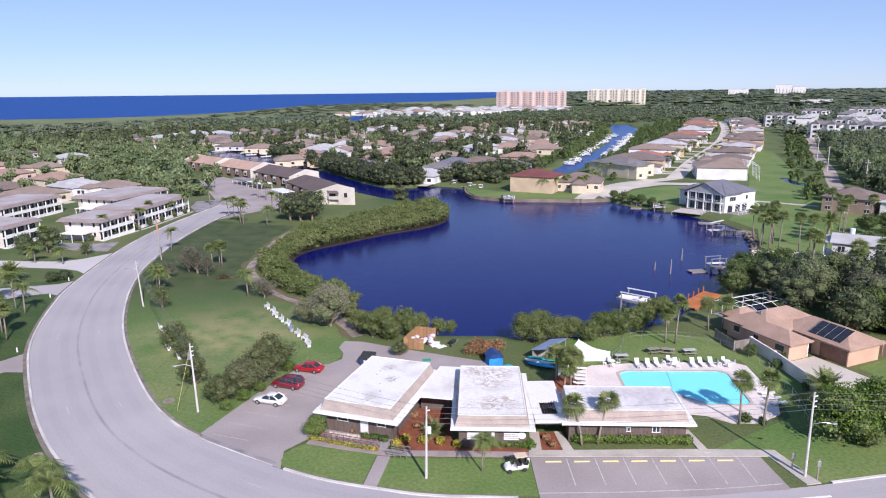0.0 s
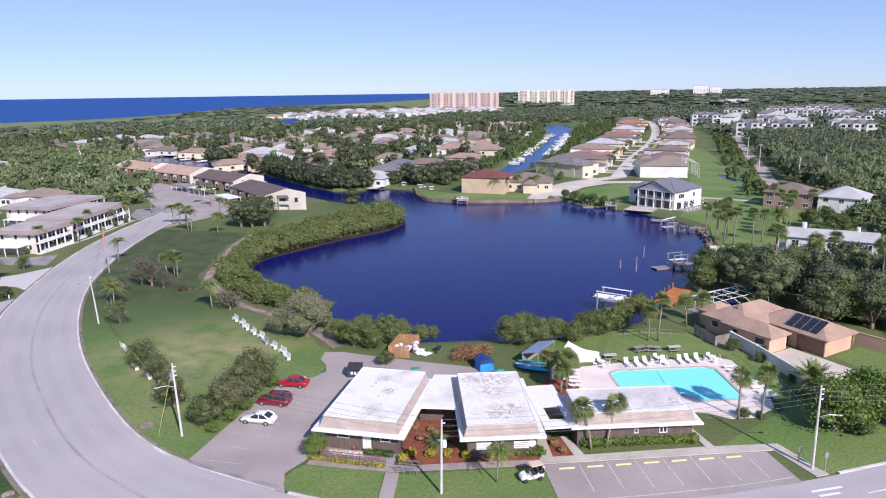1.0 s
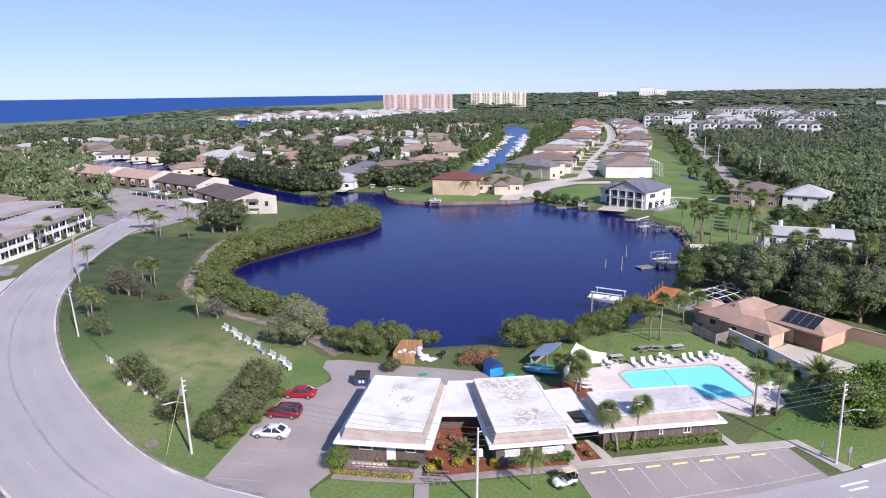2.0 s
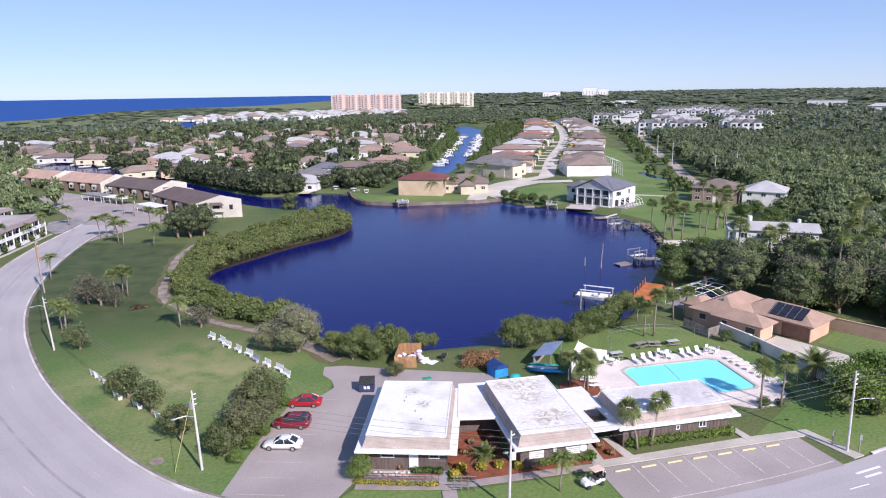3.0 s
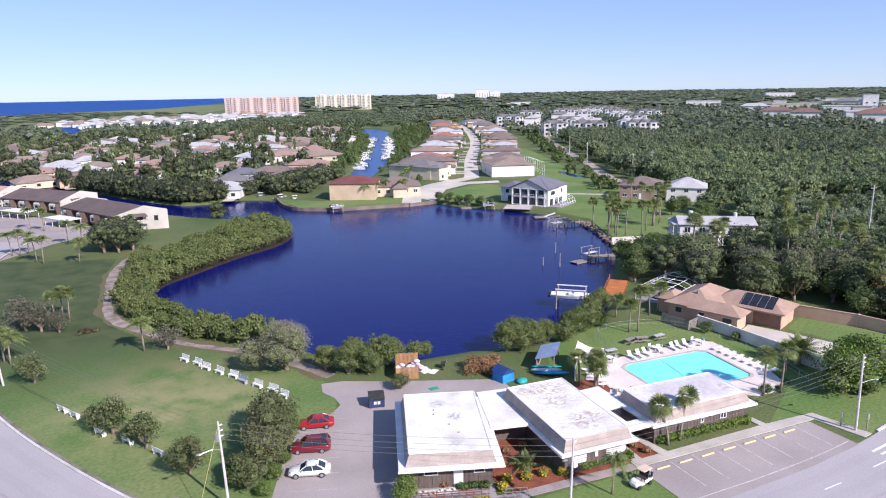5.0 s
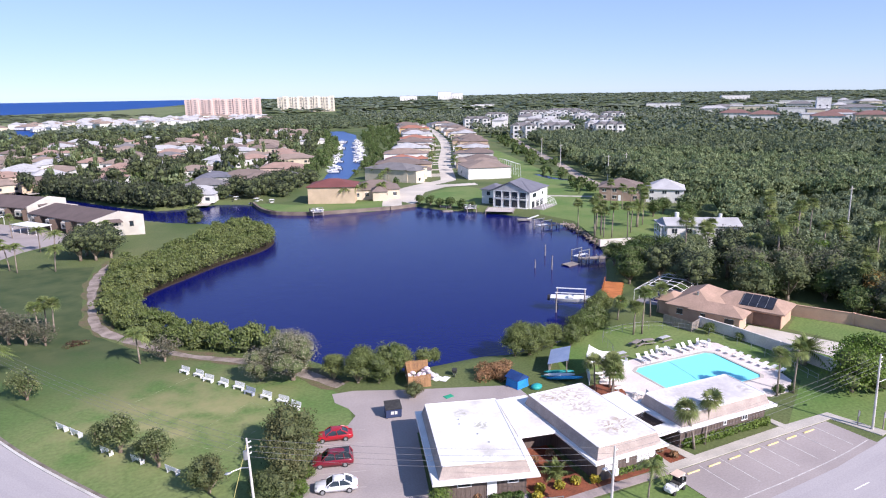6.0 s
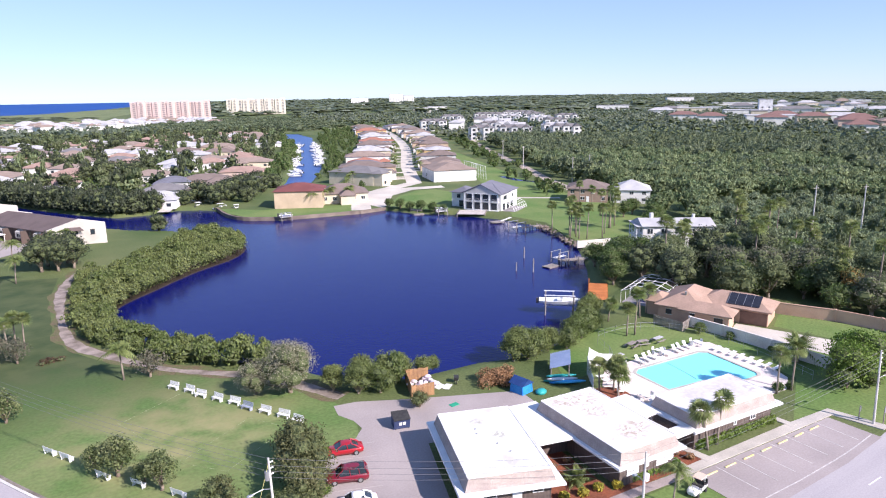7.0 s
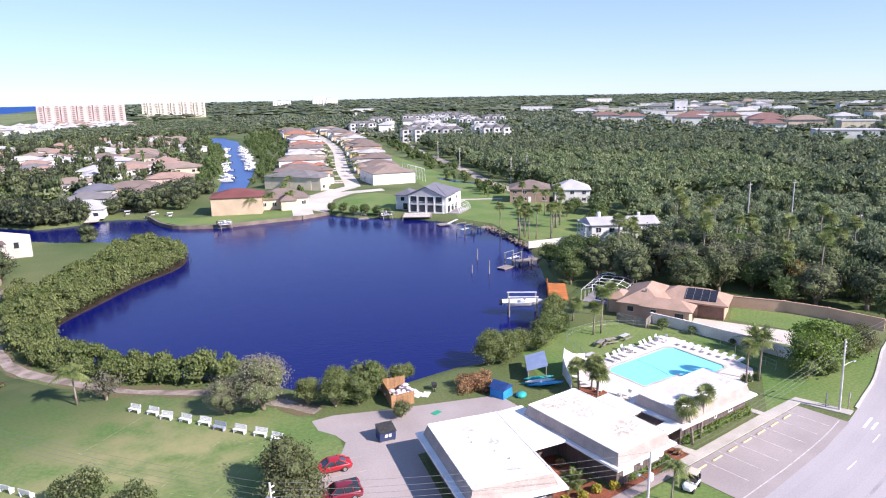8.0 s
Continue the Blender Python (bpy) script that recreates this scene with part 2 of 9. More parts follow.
M_PALMBARK = material("palm_bark", (0.32, 0.27, 0.22), (0.22, 0.18, 0.15), 0.95, 2.0, 10.0, 0.6)
L_MANGROVE = leaf_material("mangrove_leaves", (0.116, 0.160, 0.048), (0.208, 0.242, 0.086))
L_DARK = leaf_material("oak_leaves", (0.072, 0.104, 0.048), (0.150, 0.172, 0.086))
L_MID = leaf_material("broad_leaves", (0.076, 0.130, 0.036), (0.136, 0.185, 0.062))
M_MARSH = material("marsh", (0.125, 0.165, 0.066), (0.190, 0.210, 0.095), 0.9, 0.012, 0.5, 0.6, grain=0.35)
L_BRIGHT = leaf_material("young_leaves", (0.110, 0.195, 0.034), (0.200, 0.275, 0.065))
L_GREY = leaf_material("grey_leaves", (0.235, 0.232, 0.155), (0.345, 0.322, 0.228))
L_OLIVE = leaf_material("olive_hedge_leaves", (0.105, 0.138, 0.052), (0.185, 0.172, 0.085))
# blue raised in these five leaf colours to stand in for distance haze
L_FOREST = leaf_material("woodland_leaves", (0.128, 0.170, 0.084), (0.245, 0.272, 0.148), 0.03, 0.28)
L_SCRUB = leaf_material("scrub_leaves", (0.176, 0.236, 0.125), (0.262, 0.312, 0.189), 0.05, 0.25)
L_TALL = leaf_material("tall_tree_leaves", (0.135, 0.198, 0.092), (0.258, 0.310, 0.156), 0.09, 0.28)
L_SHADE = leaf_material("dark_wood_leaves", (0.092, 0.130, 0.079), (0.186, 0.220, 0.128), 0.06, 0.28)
L_FAR = leaf_material("hazy_wood_leaves", (0.120, 0.162, 0.115), (0.200, 0.226, 0.164), 0.006, 0.2)
L_PALM = leaf_material("palm_fronds", (0.150, 0.212, 0.066), (0.255, 0.285, 0.112), 0.5, 0.3)
L_QUEEN = leaf_material("queen_palm_fronds", (0.150, 0.205, 0.060), (0.230, 0.270, 0.100), 0.5, 0.3)
L_PARK = leaf_material("grey_brown_twigs", (0.125, 0.130, 0.085), (0.205, 0.190, 0.140), 0.3, 0.3)
# darker copy of the oak leaves; part of the darkness stands for cloud shade
L_DUSK = leaf_material("shade_dimmed_oak_leaves", (0.042, 0.058, 0.036), (0.088, 0.104, 0.062))
L_OPEN = leaf_material("open_tree_leaves", (0.095, 0.135, 0.050), (0.200, 0.225, 0.100), 0.5, 0.35)
# green of the crown cores, painting in the shade between leaves
M_LEAFGAP = material("leaf_gap_shade", (0.078, 0.100, 0.043), (0.112, 0.134, 0.058), 0.95, 1.5, 6.0, 0.3)
M_TAR = material("tar_line", (0.29, 0.27, 0.278), (0.38, 0.355, 0.362), 0.9, 0.25, 6.0, 0)
L_BRUSH = leaf_material("brown_cut_branches", (0.150, 0.095, 0.060), (0.095, 0.066, 0.042), 0.5, 0.4)
L_DEAD = leaf_material("dry_brush", (0.42, 0.25, 0.13), (0.30, 0.18, 0.10), 0.5, 0.4)
L_YELLOW = leaf_material("yellow_croton", (0.55, 0.42, 0.05), (0.30, 0.30, 0.06), 0.9, 0.4)
# lake and canal base colours hold the blue of reflected sky
W_LAKE = water_material("lake_water", (0.004, 0.007, 0.098), 0.15, 0.35, 0.28, 0.32)
W_CANAL = water_material("canal_water", (0.025, 0.075, 0.25), 0.3, 0.2, 0.5, 0.25)
W_SEA = water_material("sea_water", (0.010, 0.066, 0.27), 0.5, 0.05, 1.0, 0.1)
W_POOL = water_material("pool_water", (0.22, 0.80, 0.88), 0.05, 1.0, 0.1, 0.5)


from mathutils.geometry import tessellate_polygon


# ---- building tools ----
class Geo:
    """Vertices and faces of one mesh."""

    def __init__(self):
        self.v, self.f = [], []

    def add(self, verts, faces):
        k = len(self.v)
        self.v.extend(tuple(p) for p in verts)
        self.f.extend(tuple(i + k for i in q) for q in faces)
        return self

    def box(self, cx, cy, z0, sx, sy, sz, rz=0.0, bevel=0.0):
        c, s = math.cos(rz), math.sin(rz)
        rings = [(z0, 0.0), (z0 + sz, 0.0)] if not bevel else [(z0, 0.0), (z0 + sz - bevel, 0.0), (z0 + sz, bevel)]
        pts = []
        for z, inset in rings:
            hx, hy = sx / 2 - inset, sy / 2 - inset
            for x, y in ((-hx, -hy), (hx, -hy), (hx, hy), (-hx, hy)):
                pts.append((cx + c * x - s * y, cy + s * x + c * y, z))
        k = len(rings)
        faces = [(3, 2, 1, 0), tuple(4 * (k - 1) + i for i in range(4))]
        for r in range(k - 1):
            faces += [(4 * r + i, 4 * r + (i + 1) % 4, 4 * r + 4 + (i + 1) % 4, 4 * r + 4 + i) for i in range(4)]
        return self.add(pts, faces)

    def tube(self, points, radii, n=8, caps=True):
        pts = [Vector(p) for p in points]
        rows = []
        for i, p in enumerate(pts):
            d = (pts[min(i + 1, len(pts) - 1)] - pts[max(i - 1, 0)]).normalized()
            a = d.cross(Vector((0, 0, 1)) if abs(d.z) < 0.9 else Vector((1, 0, 0))).normalized()
            b = d.cross(a)
            r = radii[i] if isinstance(radii, (list, tuple)) else radii
            rows += [p + r * (math.cos(2 * math.pi * j / n) * a + math.sin(2 * math.pi * j / n) * b) for j in range(n)]
        faces = [(n * i + j, n * i + (j + 1) % n, n * i + n + (j + 1) % n, n * i + n + j) for i in range(len(pts) - 1) for j in range(n)]
        if caps:
            faces += [tuple(range(n - 1, -1, -1)), tuple(n * (len(pts) - 1) + j for j in range(n))]
        return self.add(rows, faces)

    def prism(self, poly, z0, z1):
        n = len(poly)
        pts = [(x, y, z0) for x, y in poly] + [(x, y, z1) for x, y in poly]
        faces = [tuple(range(n - 1, -1, -1)), tuple(range(n, 2 * n))]
        faces += [(i, (i + 1) % n, n + (i + 1) % n, n + i) for i in range(n)]
        return self.add(pts, faces)

    def frustum(self, x0, y0, x1, y1, z0, z1, dx, dy, open_top=False):
        """A block whose top is smaller all round: hips and mansards."""
        lo = [(x0, y0, z0), (x1, y0, z0), (x1, y1, z0), (x0, y1, z0)]
        hi = [(x0 + dx, y0 + dy, z1), (x1 - dx, y0 + dy, z1), (x1 - dx, y1 - dy, z1), (x0 + dx, y1 - dy, z1)]
        faces = [(3, 2, 1, 0)] + [(i, (i + 1) % 4, 4 + (i + 1) % 4, 4 + i) for i in range(4)] + ([] if open_top else [(4, 5, 6, 7)])
        return self.add(lo + hi, faces)

    def hip(self, x0, y0, x1, y1, z0, rise, gable=False):
        """A hip or gable roof with its ridge along the longer side."""
        w, d = x1 - x0, y1 - y0
        lo = [(x0, y0, z0), (x1, y0, z0), (x1, y1, z0), (x0, y1, z0)]
        if w >= d:
            k = 0 if gable else d / 2
            hi = [(x0 + k, (y0 + y1) / 2, z0 + rise), (x1 - k, (y0 + y1) / 2, z0 + rise)]
            faces = [(0, 1, 5, 4), (1, 2, 5), (2, 3, 4, 5), (3, 0, 4), (3, 2, 1, 0)]
        else:
            k = 0 if gable else w / 2
            hi = [((x0 + x1) / 2, y0 + k, z0 + rise), ((x0 + x1) / 2, y1 - k, z0 + rise)]
            faces = [(0, 1, 4), (1, 2, 5, 4), (2, 3, 5), (3, 0, 4, 5), (3, 2, 1, 0)]
        return self.add(lo + hi, faces)

    def sphere(self, cx, cy, cz, rx, ry, rz, n=8, m=6):
        pts = [(cx, cy, cz - rz)]
        for i in range(1, m):
            a = math.pi * i / m - math.pi / 2
            pts += [(cx + rx * math.cos(a) * math.cos(2 * math.pi * j / n), cy + ry * math.cos(a) * math.sin(2 * math.pi * j / n), cz + rz * math.sin(a)) for j in range(n)]
        pts.append((cx, cy, cz + rz))
        faces = [(0, 1 + (j + 1) % n, 1 + j) for j in range(n)]
        for i in range(m - 2):
            faces += [(1 + n * i + j, 1 + n * i + (j + 1) % n, 1 + n * i + n + (j + 1) % n, 1 + n * i + n + j) for j in range(n)]
        last = len(pts) - 1
        faces += [(1 + n * (m - 2) + j, 1 + n * (m - 2) + (j + 1) % n, last) for j in range(n)]
        return self.add(pts, faces)

    def mesh(self, name, mat, smooth=False):
        me = bpy.data.meshes.new(name)
        me.from_pydata(self.v, [], self.f)
        me.materials.append(mat)
        if smooth:
            me.polygons.foreach_set("use_smooth", [True] * len(me.polygons))
        me.update()
        return me


def thing(name, label, category, m=None, group="", kind=""):
    ob = new(name)
    ob.empty_display_size = 0.2
    if m is not None:
        ob.matrix_basis = m
    return tagged(ob, label, category, group, kind)


def part(name, geo, mat, parent, label="", smooth=False, m=None):
    me = geo if isinstance(geo, bpy.types.Mesh) else geo.mesh(name, mat, smooth)
    ob = new(name, me)
    ob.parent = parent
    if m is not None:
        ob.matrix_basis = m
    return tagged(ob, label)


def solo(name, geo, mat, label, category, m=None, group="", kind="", smooth=False):
    me = geo if isinstance(geo, bpy.types.Mesh) else geo.mesh(name, mat, smooth)
    ob = new(name, me)
    if m is not None:
        ob.matrix_basis = m
    return tagged(ob, label, category, group, kind)


def polyline(points, step):
    """A smooth line through the points, resampled to even steps."""
    pts = [Vector((*p[:2], 0)) for p in points]
    out = []
    for i in range(len(pts) - 1):
        p0, p1, p2, p3 = pts[max(i - 1, 0)], pts[i], pts[i + 1], pts[min(i + 2, len(pts) - 1)]
        k = max(2, int((p2 - p1).length / step) + 1)
        for j in range(k):
            t = j / k
            out.append(0.5 * ((2 * p1) + (p2 - p0) * t + (2 * p0 - 5 * p1 + 4 * p2 - p3) * t * t + (3 * p1 - p0 - 3 * p2 + p3) * t ** 3))
    out.append(pts[-1])
    return [(p.x, p.y) for p in out]


def even(points, n):
    """n points at even distances along a line."""
    p = np.array(points, float)
    d = np.r_[0, np.cumsum(np.hypot(*np.diff(p, axis=0).T))]
    s = np.linspace(0, d[-1], n)
    return np.c_[np.interp(s, d, p[:, 0]), np.interp(s, d, p[:, 1])]


def offset(points, d):
    """A line moved by d to its left."""
    p = np.array(points, float)
    t = np.gradient(p, axis=0)
    t /= np.hypot(t[:, 0], t[:, 1])[:, None]
    return p + d * np.c_[-t[:, 1], t[:, 0]]


def ribbon(left, right, z, name, mat, label, category, kind="structure", thick=0.0, parent=None):
    n = len(left)
    g = Geo()
    v = [(x, y, z) for x, y in left] + [(x, y, z) for x, y in right]
    f = [(i, n + i, n + i + 1, i + 1) for i in range(n - 1)]
    if thick:
        v += [(x, y, z - thick) for x, y in left] + [(x, y, z - thick) for x, y in right]
        f += [(i, i + 1, 2 * n + i + 1, 2 * n + i) for i in range(n - 1)] + [(n + i + 1, n + i, 3 * n + i, 3 * n + i + 1) for i in range(n - 1)]
    g.add(v, f)
    if parent:
        return part(name, g, mat, parent)
    return solo(name, g, mat, label, category, kind=kind)


def slab(loops, z, thick):
    """A flat slab with its own outline and, where given, holes."""
    tris = tessellate_polygon([[Vector((x, y, 0)) for x, y in p] for p in loops])
    flat_pts = [q for p in loops for q in p]
    g = Geo()
    faces = []
    for a, b, c in tris:
        (ax, ay), (bx, by), (cx_, cy_) = flat_pts[a], flat_pts[b], flat_pts[c]
        faces.append((a, b, c) if (bx - ax) * (cy_ - ay) - (by - ay) * (cx_ - ax) > 0 else (a, c, b))
    g.add([(x, y, z) for x, y in flat_pts], faces)
    if thick:
        k = 0
        for p in loops:
            n = len(p)
            g.add([(x, y, z) for x, y in p] + [(x, y, z - thick) for x, y in p], [(i, (i + 1) % n, n + (i + 1) % n, n + i) for i in range(n)])
    return g


def sheet(poly, z, name, mat, label, category, kind="structure", thick=0.0):
    """A flat patch with its own outline."""
    return solo(name, slab([poly], z, thick), mat, label, category, kind=kind)


def edge_distance(px, py, poly):
    """Signed distance to a closed outline, positive inside."""
    best = np.full(px.shape, 1e9)
    inside = np.zeros(px.shape, bool)
    n = len(poly)
    for i in range(n):
        (x0, y0), (x1, y1) = poly[i], poly[(i + 1) % n]
        dx, dy = x1 - x0, y1 - y0
        t = np.clip(((px - x0) * dx + (py - y0) * dy) / (dx * dx + dy * dy + 1e-9), 0, 1)
        best = np.minimum(best, np.hypot(px - x0 - t * dx, py - y0 - t * dy))
        cross = (y0 > py) != (y1 > py)
        with np.errstate(divide="ignore", invalid="ignore"):
            inside ^= cross & (px < x0 + (py - y0) * dx / (dy if dy else 1e-9))
    return np.where(inside, best, -best)


# ---- ground, water and paved surfaces ----
WATER_Z = -1.0
LAKE = [(26, 100), (16, 100.5), (6.4, 101.5), (-2, 102.5), (-8, 107), (-15, 116.5), (-22, 125.5), (-28, 133.5), (-33, 142), (-35, 152), (-33, 163),
        (-24, 173), (-14, 183), (-4, 191), (1.5, 199), (2.5, 209), (-2, 224), (-8, 233), (-18, 241), (-28, 254), (-40, 276), (-52, 302), (-66, 328), (-108, 380), (-160, 445),
        (-145, 462), (-95, 400), (-52, 325), (-40, 303), (-30, 285), (-20, 271), (-8, 270), (0, 274), (8, 270), (12, 264), (11.6, 251), (14.6, 241), (25, 234), (36, 232), (51, 230), (61, 231.5),
        (66, 220), (75, 210.5), (84, 192), (86, 178), (78, 158), (75, 150), (68, 140), (58, 128), (49, 117), (41, 108.5), (34, 103)]
CANAL = [(50, 312), (56, 322), (76, 370), (101, 425), (126, 494), (145, 558), (166, 650), (176, 700), (196, 700), (184, 626), (157, 547), (128, 460), (105, 398), (82, 348), (66, 316), (58, 306)]
SEA = [(-5200, 960), (-1000, 960), (-640, 975), (-505, 1000), (-430, 1050), (-392, 1110), (-352, 1215), (-318, 1570), (-184, 1780), (4, 1950), (172, 2400), (420, 3300), (600, 4000), (900, 5200), (-5200, 5200)]
BAY = [(-122, 884), (-117, 985), (-100, 975), (-84, 940), (-74, 820), (-80, 741), (-103, 773)]
POND = [(143.0, 277), (145.8, 278), (145.6, 270), (144.0, 262), (146.6, 254), (146.2, 246.6), (143.2, 247.4), (143.4, 254), (140.6, 262), (141.8, 270)]
INLET = [(-330, 960), (-262, 925), (-205, 985), (-240, 1030), (-300, 1045)]
WATERS = (LAKE, CANAL, SEA, BAY, INLET)


def spaced(lo, hi, fine_lo, fine_hi, step, growth):
    out = list(np.arange(fine_lo, fine_hi + step, step))
    d = step
    while out[-1] < hi:
        d *= growth
        out.append(min(out[-1] + d, hi))
    d = step
    while out[0] > lo:
        d *= growth
        out.insert(0, max(out[0] - d, lo))
    return np.array(out)


gx = spaced(-5200, 5200, -60, 100, 1.6, 1.07)
gy = spaced(-600, 4950, 94, 300, 1.6, 1.045)
PX, PY = np.meshgrid(gx, gy)
depth = np.full(PX.shape, -1e9)
for w in WATERS:
    depth = np.maximum(depth, edge_distance(PX, PY, w))
PZ = np.interp(depth, [-1.6, -0.7, 0, 1.5, 6], [0, -0.15, -1.0, -1.9, -3.0])
nx, ny = len(gx), len(gy)
gverts = np.c_[PX.ravel(), PY.ravel(), PZ.ravel()]
idx = np.arange(nx * ny).reshape(ny, nx)
gfaces = np.c_[idx[:-1, :-1].ravel(), idx[:-1, 1:].ravel(), idx[1:, 1:].ravel(), idx[1:, :-1].ravel()]
gme = bpy.data.meshes.new("ground")
gme.from_pydata(gverts.tolist(), [], gfaces.tolist())
gme.materials.append(M_GRASS)
gme.polygons.foreach_set("use_smooth", [True] * len(gme.polygons))
solo("ground", gme, M_GRASS, "grassy flat coastal land around the lake", "ground", kind="structure")
solo("water", Geo().add([(-5200, -600, WATER_Z), (5200, -600, WATER_Z), (5200, 4950, WATER_Z), (-5200, 4950, WATER_Z)], [(0, 1, 2, 3)]), W_LAKE,
     "calm dark blue water of lake, canals and sea", "water", kind="structure")

sheet(SEA, WATER_Z + 0.05, "sea", W_SEA, "deep blue open sea to the horizon", "sea")
sheet(CANAL, WATER_Z + 0.04, "canal_water", W_CANAL, "canal water between the houses, reflected sky blue in its colour", "water")
sheet(BAY, WATER_Z + 0.05, "bay", W_SEA, "deep blue bay in the marsh", "water")
sheet(INLET, WATER_Z + 0.05, "inlet", W_SEA, "blue tidal inlet in the marsh", "water")

sheet([(-240, 640), (-420, 600), (-860, 720), (-990, 950), (-638, 966), (-500, 992), (-425, 1044), (-387, 1106), (-346, 1212), (-312, 1564), (-180, 1770), (6, 1940), (170, 2380), (330, 2300), (110, 1500), (40, 1180), (-110, 1080), (-140, 880), (-210, 850), (-232, 705)], 0.01, "marsh", M_MARSH,
      "flat olive-green mangrove marsh before the sea", "marsh")
sheet([(110, 725), (160, 770), (240, 730), (300, 790), (330, 1100), (240, 1140), (90, 1130), (60, 900)], 0.012, "canal_marsh", M_MARSH, "flat green mangrove marsh at the canal's end", "marsh")

# the wide curving road and its kerbs
OUTER = polyline([(300, 180), (130, 78), (85, 55), (66, 49), (53, 46), (45, 44.8), (38, 44), (20, 43.2), (5, 43.5), (-8, 45.5), (-20, 50), (-32.3, 57.7), (-39.3, 64.6), (-44, 70), (-49.4, 77.3), (-56.2, 87.9), (-61.2, 96.6),
                  (-65.6, 106.6), (-69.8, 118.8), (-73, 131), (-76.9, 158), (-78, 177), (-77.4, 194), (-75.6, 210), (-73, 228)], 2.0)
INNER = polyline([(293, 192), (123, 90), (79, 68.5), (62, 63.4), (51.4, 60.4), (44, 59), (38.5, 58), (35, 57.5), (27, 56.7), (15, 56.3), (1.5, 56.9), (-4.1, 58.1), (-9.9, 59.8), (-14.9, 62.1), (-22.1, 66.4), (-26.1, 69), (-30.9, 73.1), (-36, 79.3),
                  (-42.6, 89.6), (-49.5, 102), (-54.9, 114), (-60, 128.2), (-64, 143.8), (-66.2, 161), (-67.2, 180.3), (-65.9, 204.9), (-62, 222)], 2.0)
ro, ri = even(OUTER, 260), even(INNER, 260)
ribbon(ro, ri, 0.02, "road", M_ROAD, "wide curving grey asphalt road", "road")
road = bpy.data.objects["road"]
mid = (ro + ri) / 2
seam = mid[40:]
ribbon(offset(seam, 0.16), offset(seam, -0.16), 0.026, "tar_seam", M_TAR, "", "", parent=road)
for q in (0.14, 0.36, 0.64, 0.86):
    tl_ = even(ro * q + ri * (1 - q), 260)
    ribbon(offset(tl_, 0.55), offset(tl_, -0.55), 0.0235, "wheel_track", M_TRACK, "", "", parent=road)
dash = Geo().box(0, 0, 0, 2.8, 0.14, 0.006).mesh("lane_dash", M_WALK)
for q in (0.27, 0.73):
    lane = even(ro * q + ri * (1 - q), 900)
    for i in range(340, 800, 50):
        a, b = lane[i], lane[i + 1]
        part("lane_dash", dash, M_WHITE, road, m=Matrix.Translation((a[0], a[1], 0.026)) @ Matrix.Rotation(math.atan2(b[1] - a[1], b[0] - a[0]), 4, "Z"))


def kerb(line, d, name="kerb"):
    ribbon(offset(line, d), line, 0.13, name, M_KERB, "pale concrete road kerb", "kerb", thick=0.13)


ci = np.array(INNER)
lot_gap = (ci[:, 0] > -26.5) & (ci[:, 0] < -15.5)
k0, k1 = np.where(lot_gap)[0][[0, -1]]
lawn_west = ci[:k0 + 1]
kerb(ci[(ci[:, 0] < 11) & (ci[:, 0] > -15.6)], -0.3)
kerb(ci[k1:], -0.3)
kerb(ci[ci[:, 0] > 38.6], -0.3)
kerb(np.array(OUTER), 0.3)
for edge_, d0, d1 in ((ci[k1:], -0.32, -0.75), (ci[(ci[:, 0] < 11) & (ci[:, 0] > -15.6)], -0.32, -0.6), (np.array(OUTER), 0.32, 0.8)):
    ribbon(*((offset(edge_, d1), offset(edge_, d0)) if d0 < 0 else (offset(edge_, d1), offset(edge_, d0))), 0.03, "kerb_edging", M_GUTTER, "dark dirt edging behind the kerb", "edging")
mouth = ci[k0:k1 + 1]
ribbon(offset(mouth, -0.22), mouth, 0.040, "mouth_line", M_KERB, "", "", parent=road)
ribbon(offset(mouth, -0.8), offset(mouth, -0.26), 0.036, "mouth_gutter", M_SEAM, "", "", parent=road)
# street joining from the west
ribbon(even([(-76.9, 160.5), (-80.4, 156.2), (-83, 153.2), (-86, 151.4), (-93, 152), (-101, 153), (-160, 160)], 30), even([(-73.9, 138.4), (-75.2, 140.4), (-77.5, 142.8), (-82.4, 145), (-89, 145.8), (-97.6, 147.6), (-160, 154)], 30), 0.016, "side_street", M_SIDE, "pale concrete side street", "road")
ribbon(even([(-74.0, 135.4), (-75.8, 132.9), (-80.7, 131.4), (-86.5, 130), (-140, 118)], 20), even([(-71.8, 124.4), (-74, 126.3), (-77.3, 125.4), (-81.8, 122.4), (-140, 104)], 20), 0.016, "side_lane", M_ROAD, "grey asphalt side lane", "road")
ribbon(even([(-60.8, 95.6), (-62.8, 92.3), (-84, 66)], 12), even([(-56.4, 87.9), (-60.4, 88.2), (-80, 62)], 12), 0.017, "driveway", M_LOT, "grey asphalt driveway", "driveway")
verge = [tuple(p) for p in offset(OUTER, 0.8) if p[0] < -38 and 62 < p[1] < 137]
sheet(verge + [(-84, 134), (-100, 120), (-92, 88), (-66, 58), (-48, 50)], 0.009, "verge_grass", M_VERGE, "grass beside the road with palm shade in its colour", "lawn")
sheet([(-79, 222), (-66, 200), (-56, 216), (-44, 228), (-46, 236), (-60, 258), (-82, 288), (-97, 306), (-104, 296), (-86, 256), (-77, 236)], 0.012, "courtyard_paving", M_LOT,
      "grey asphalt courtyard before the townhouses", "parking lot")

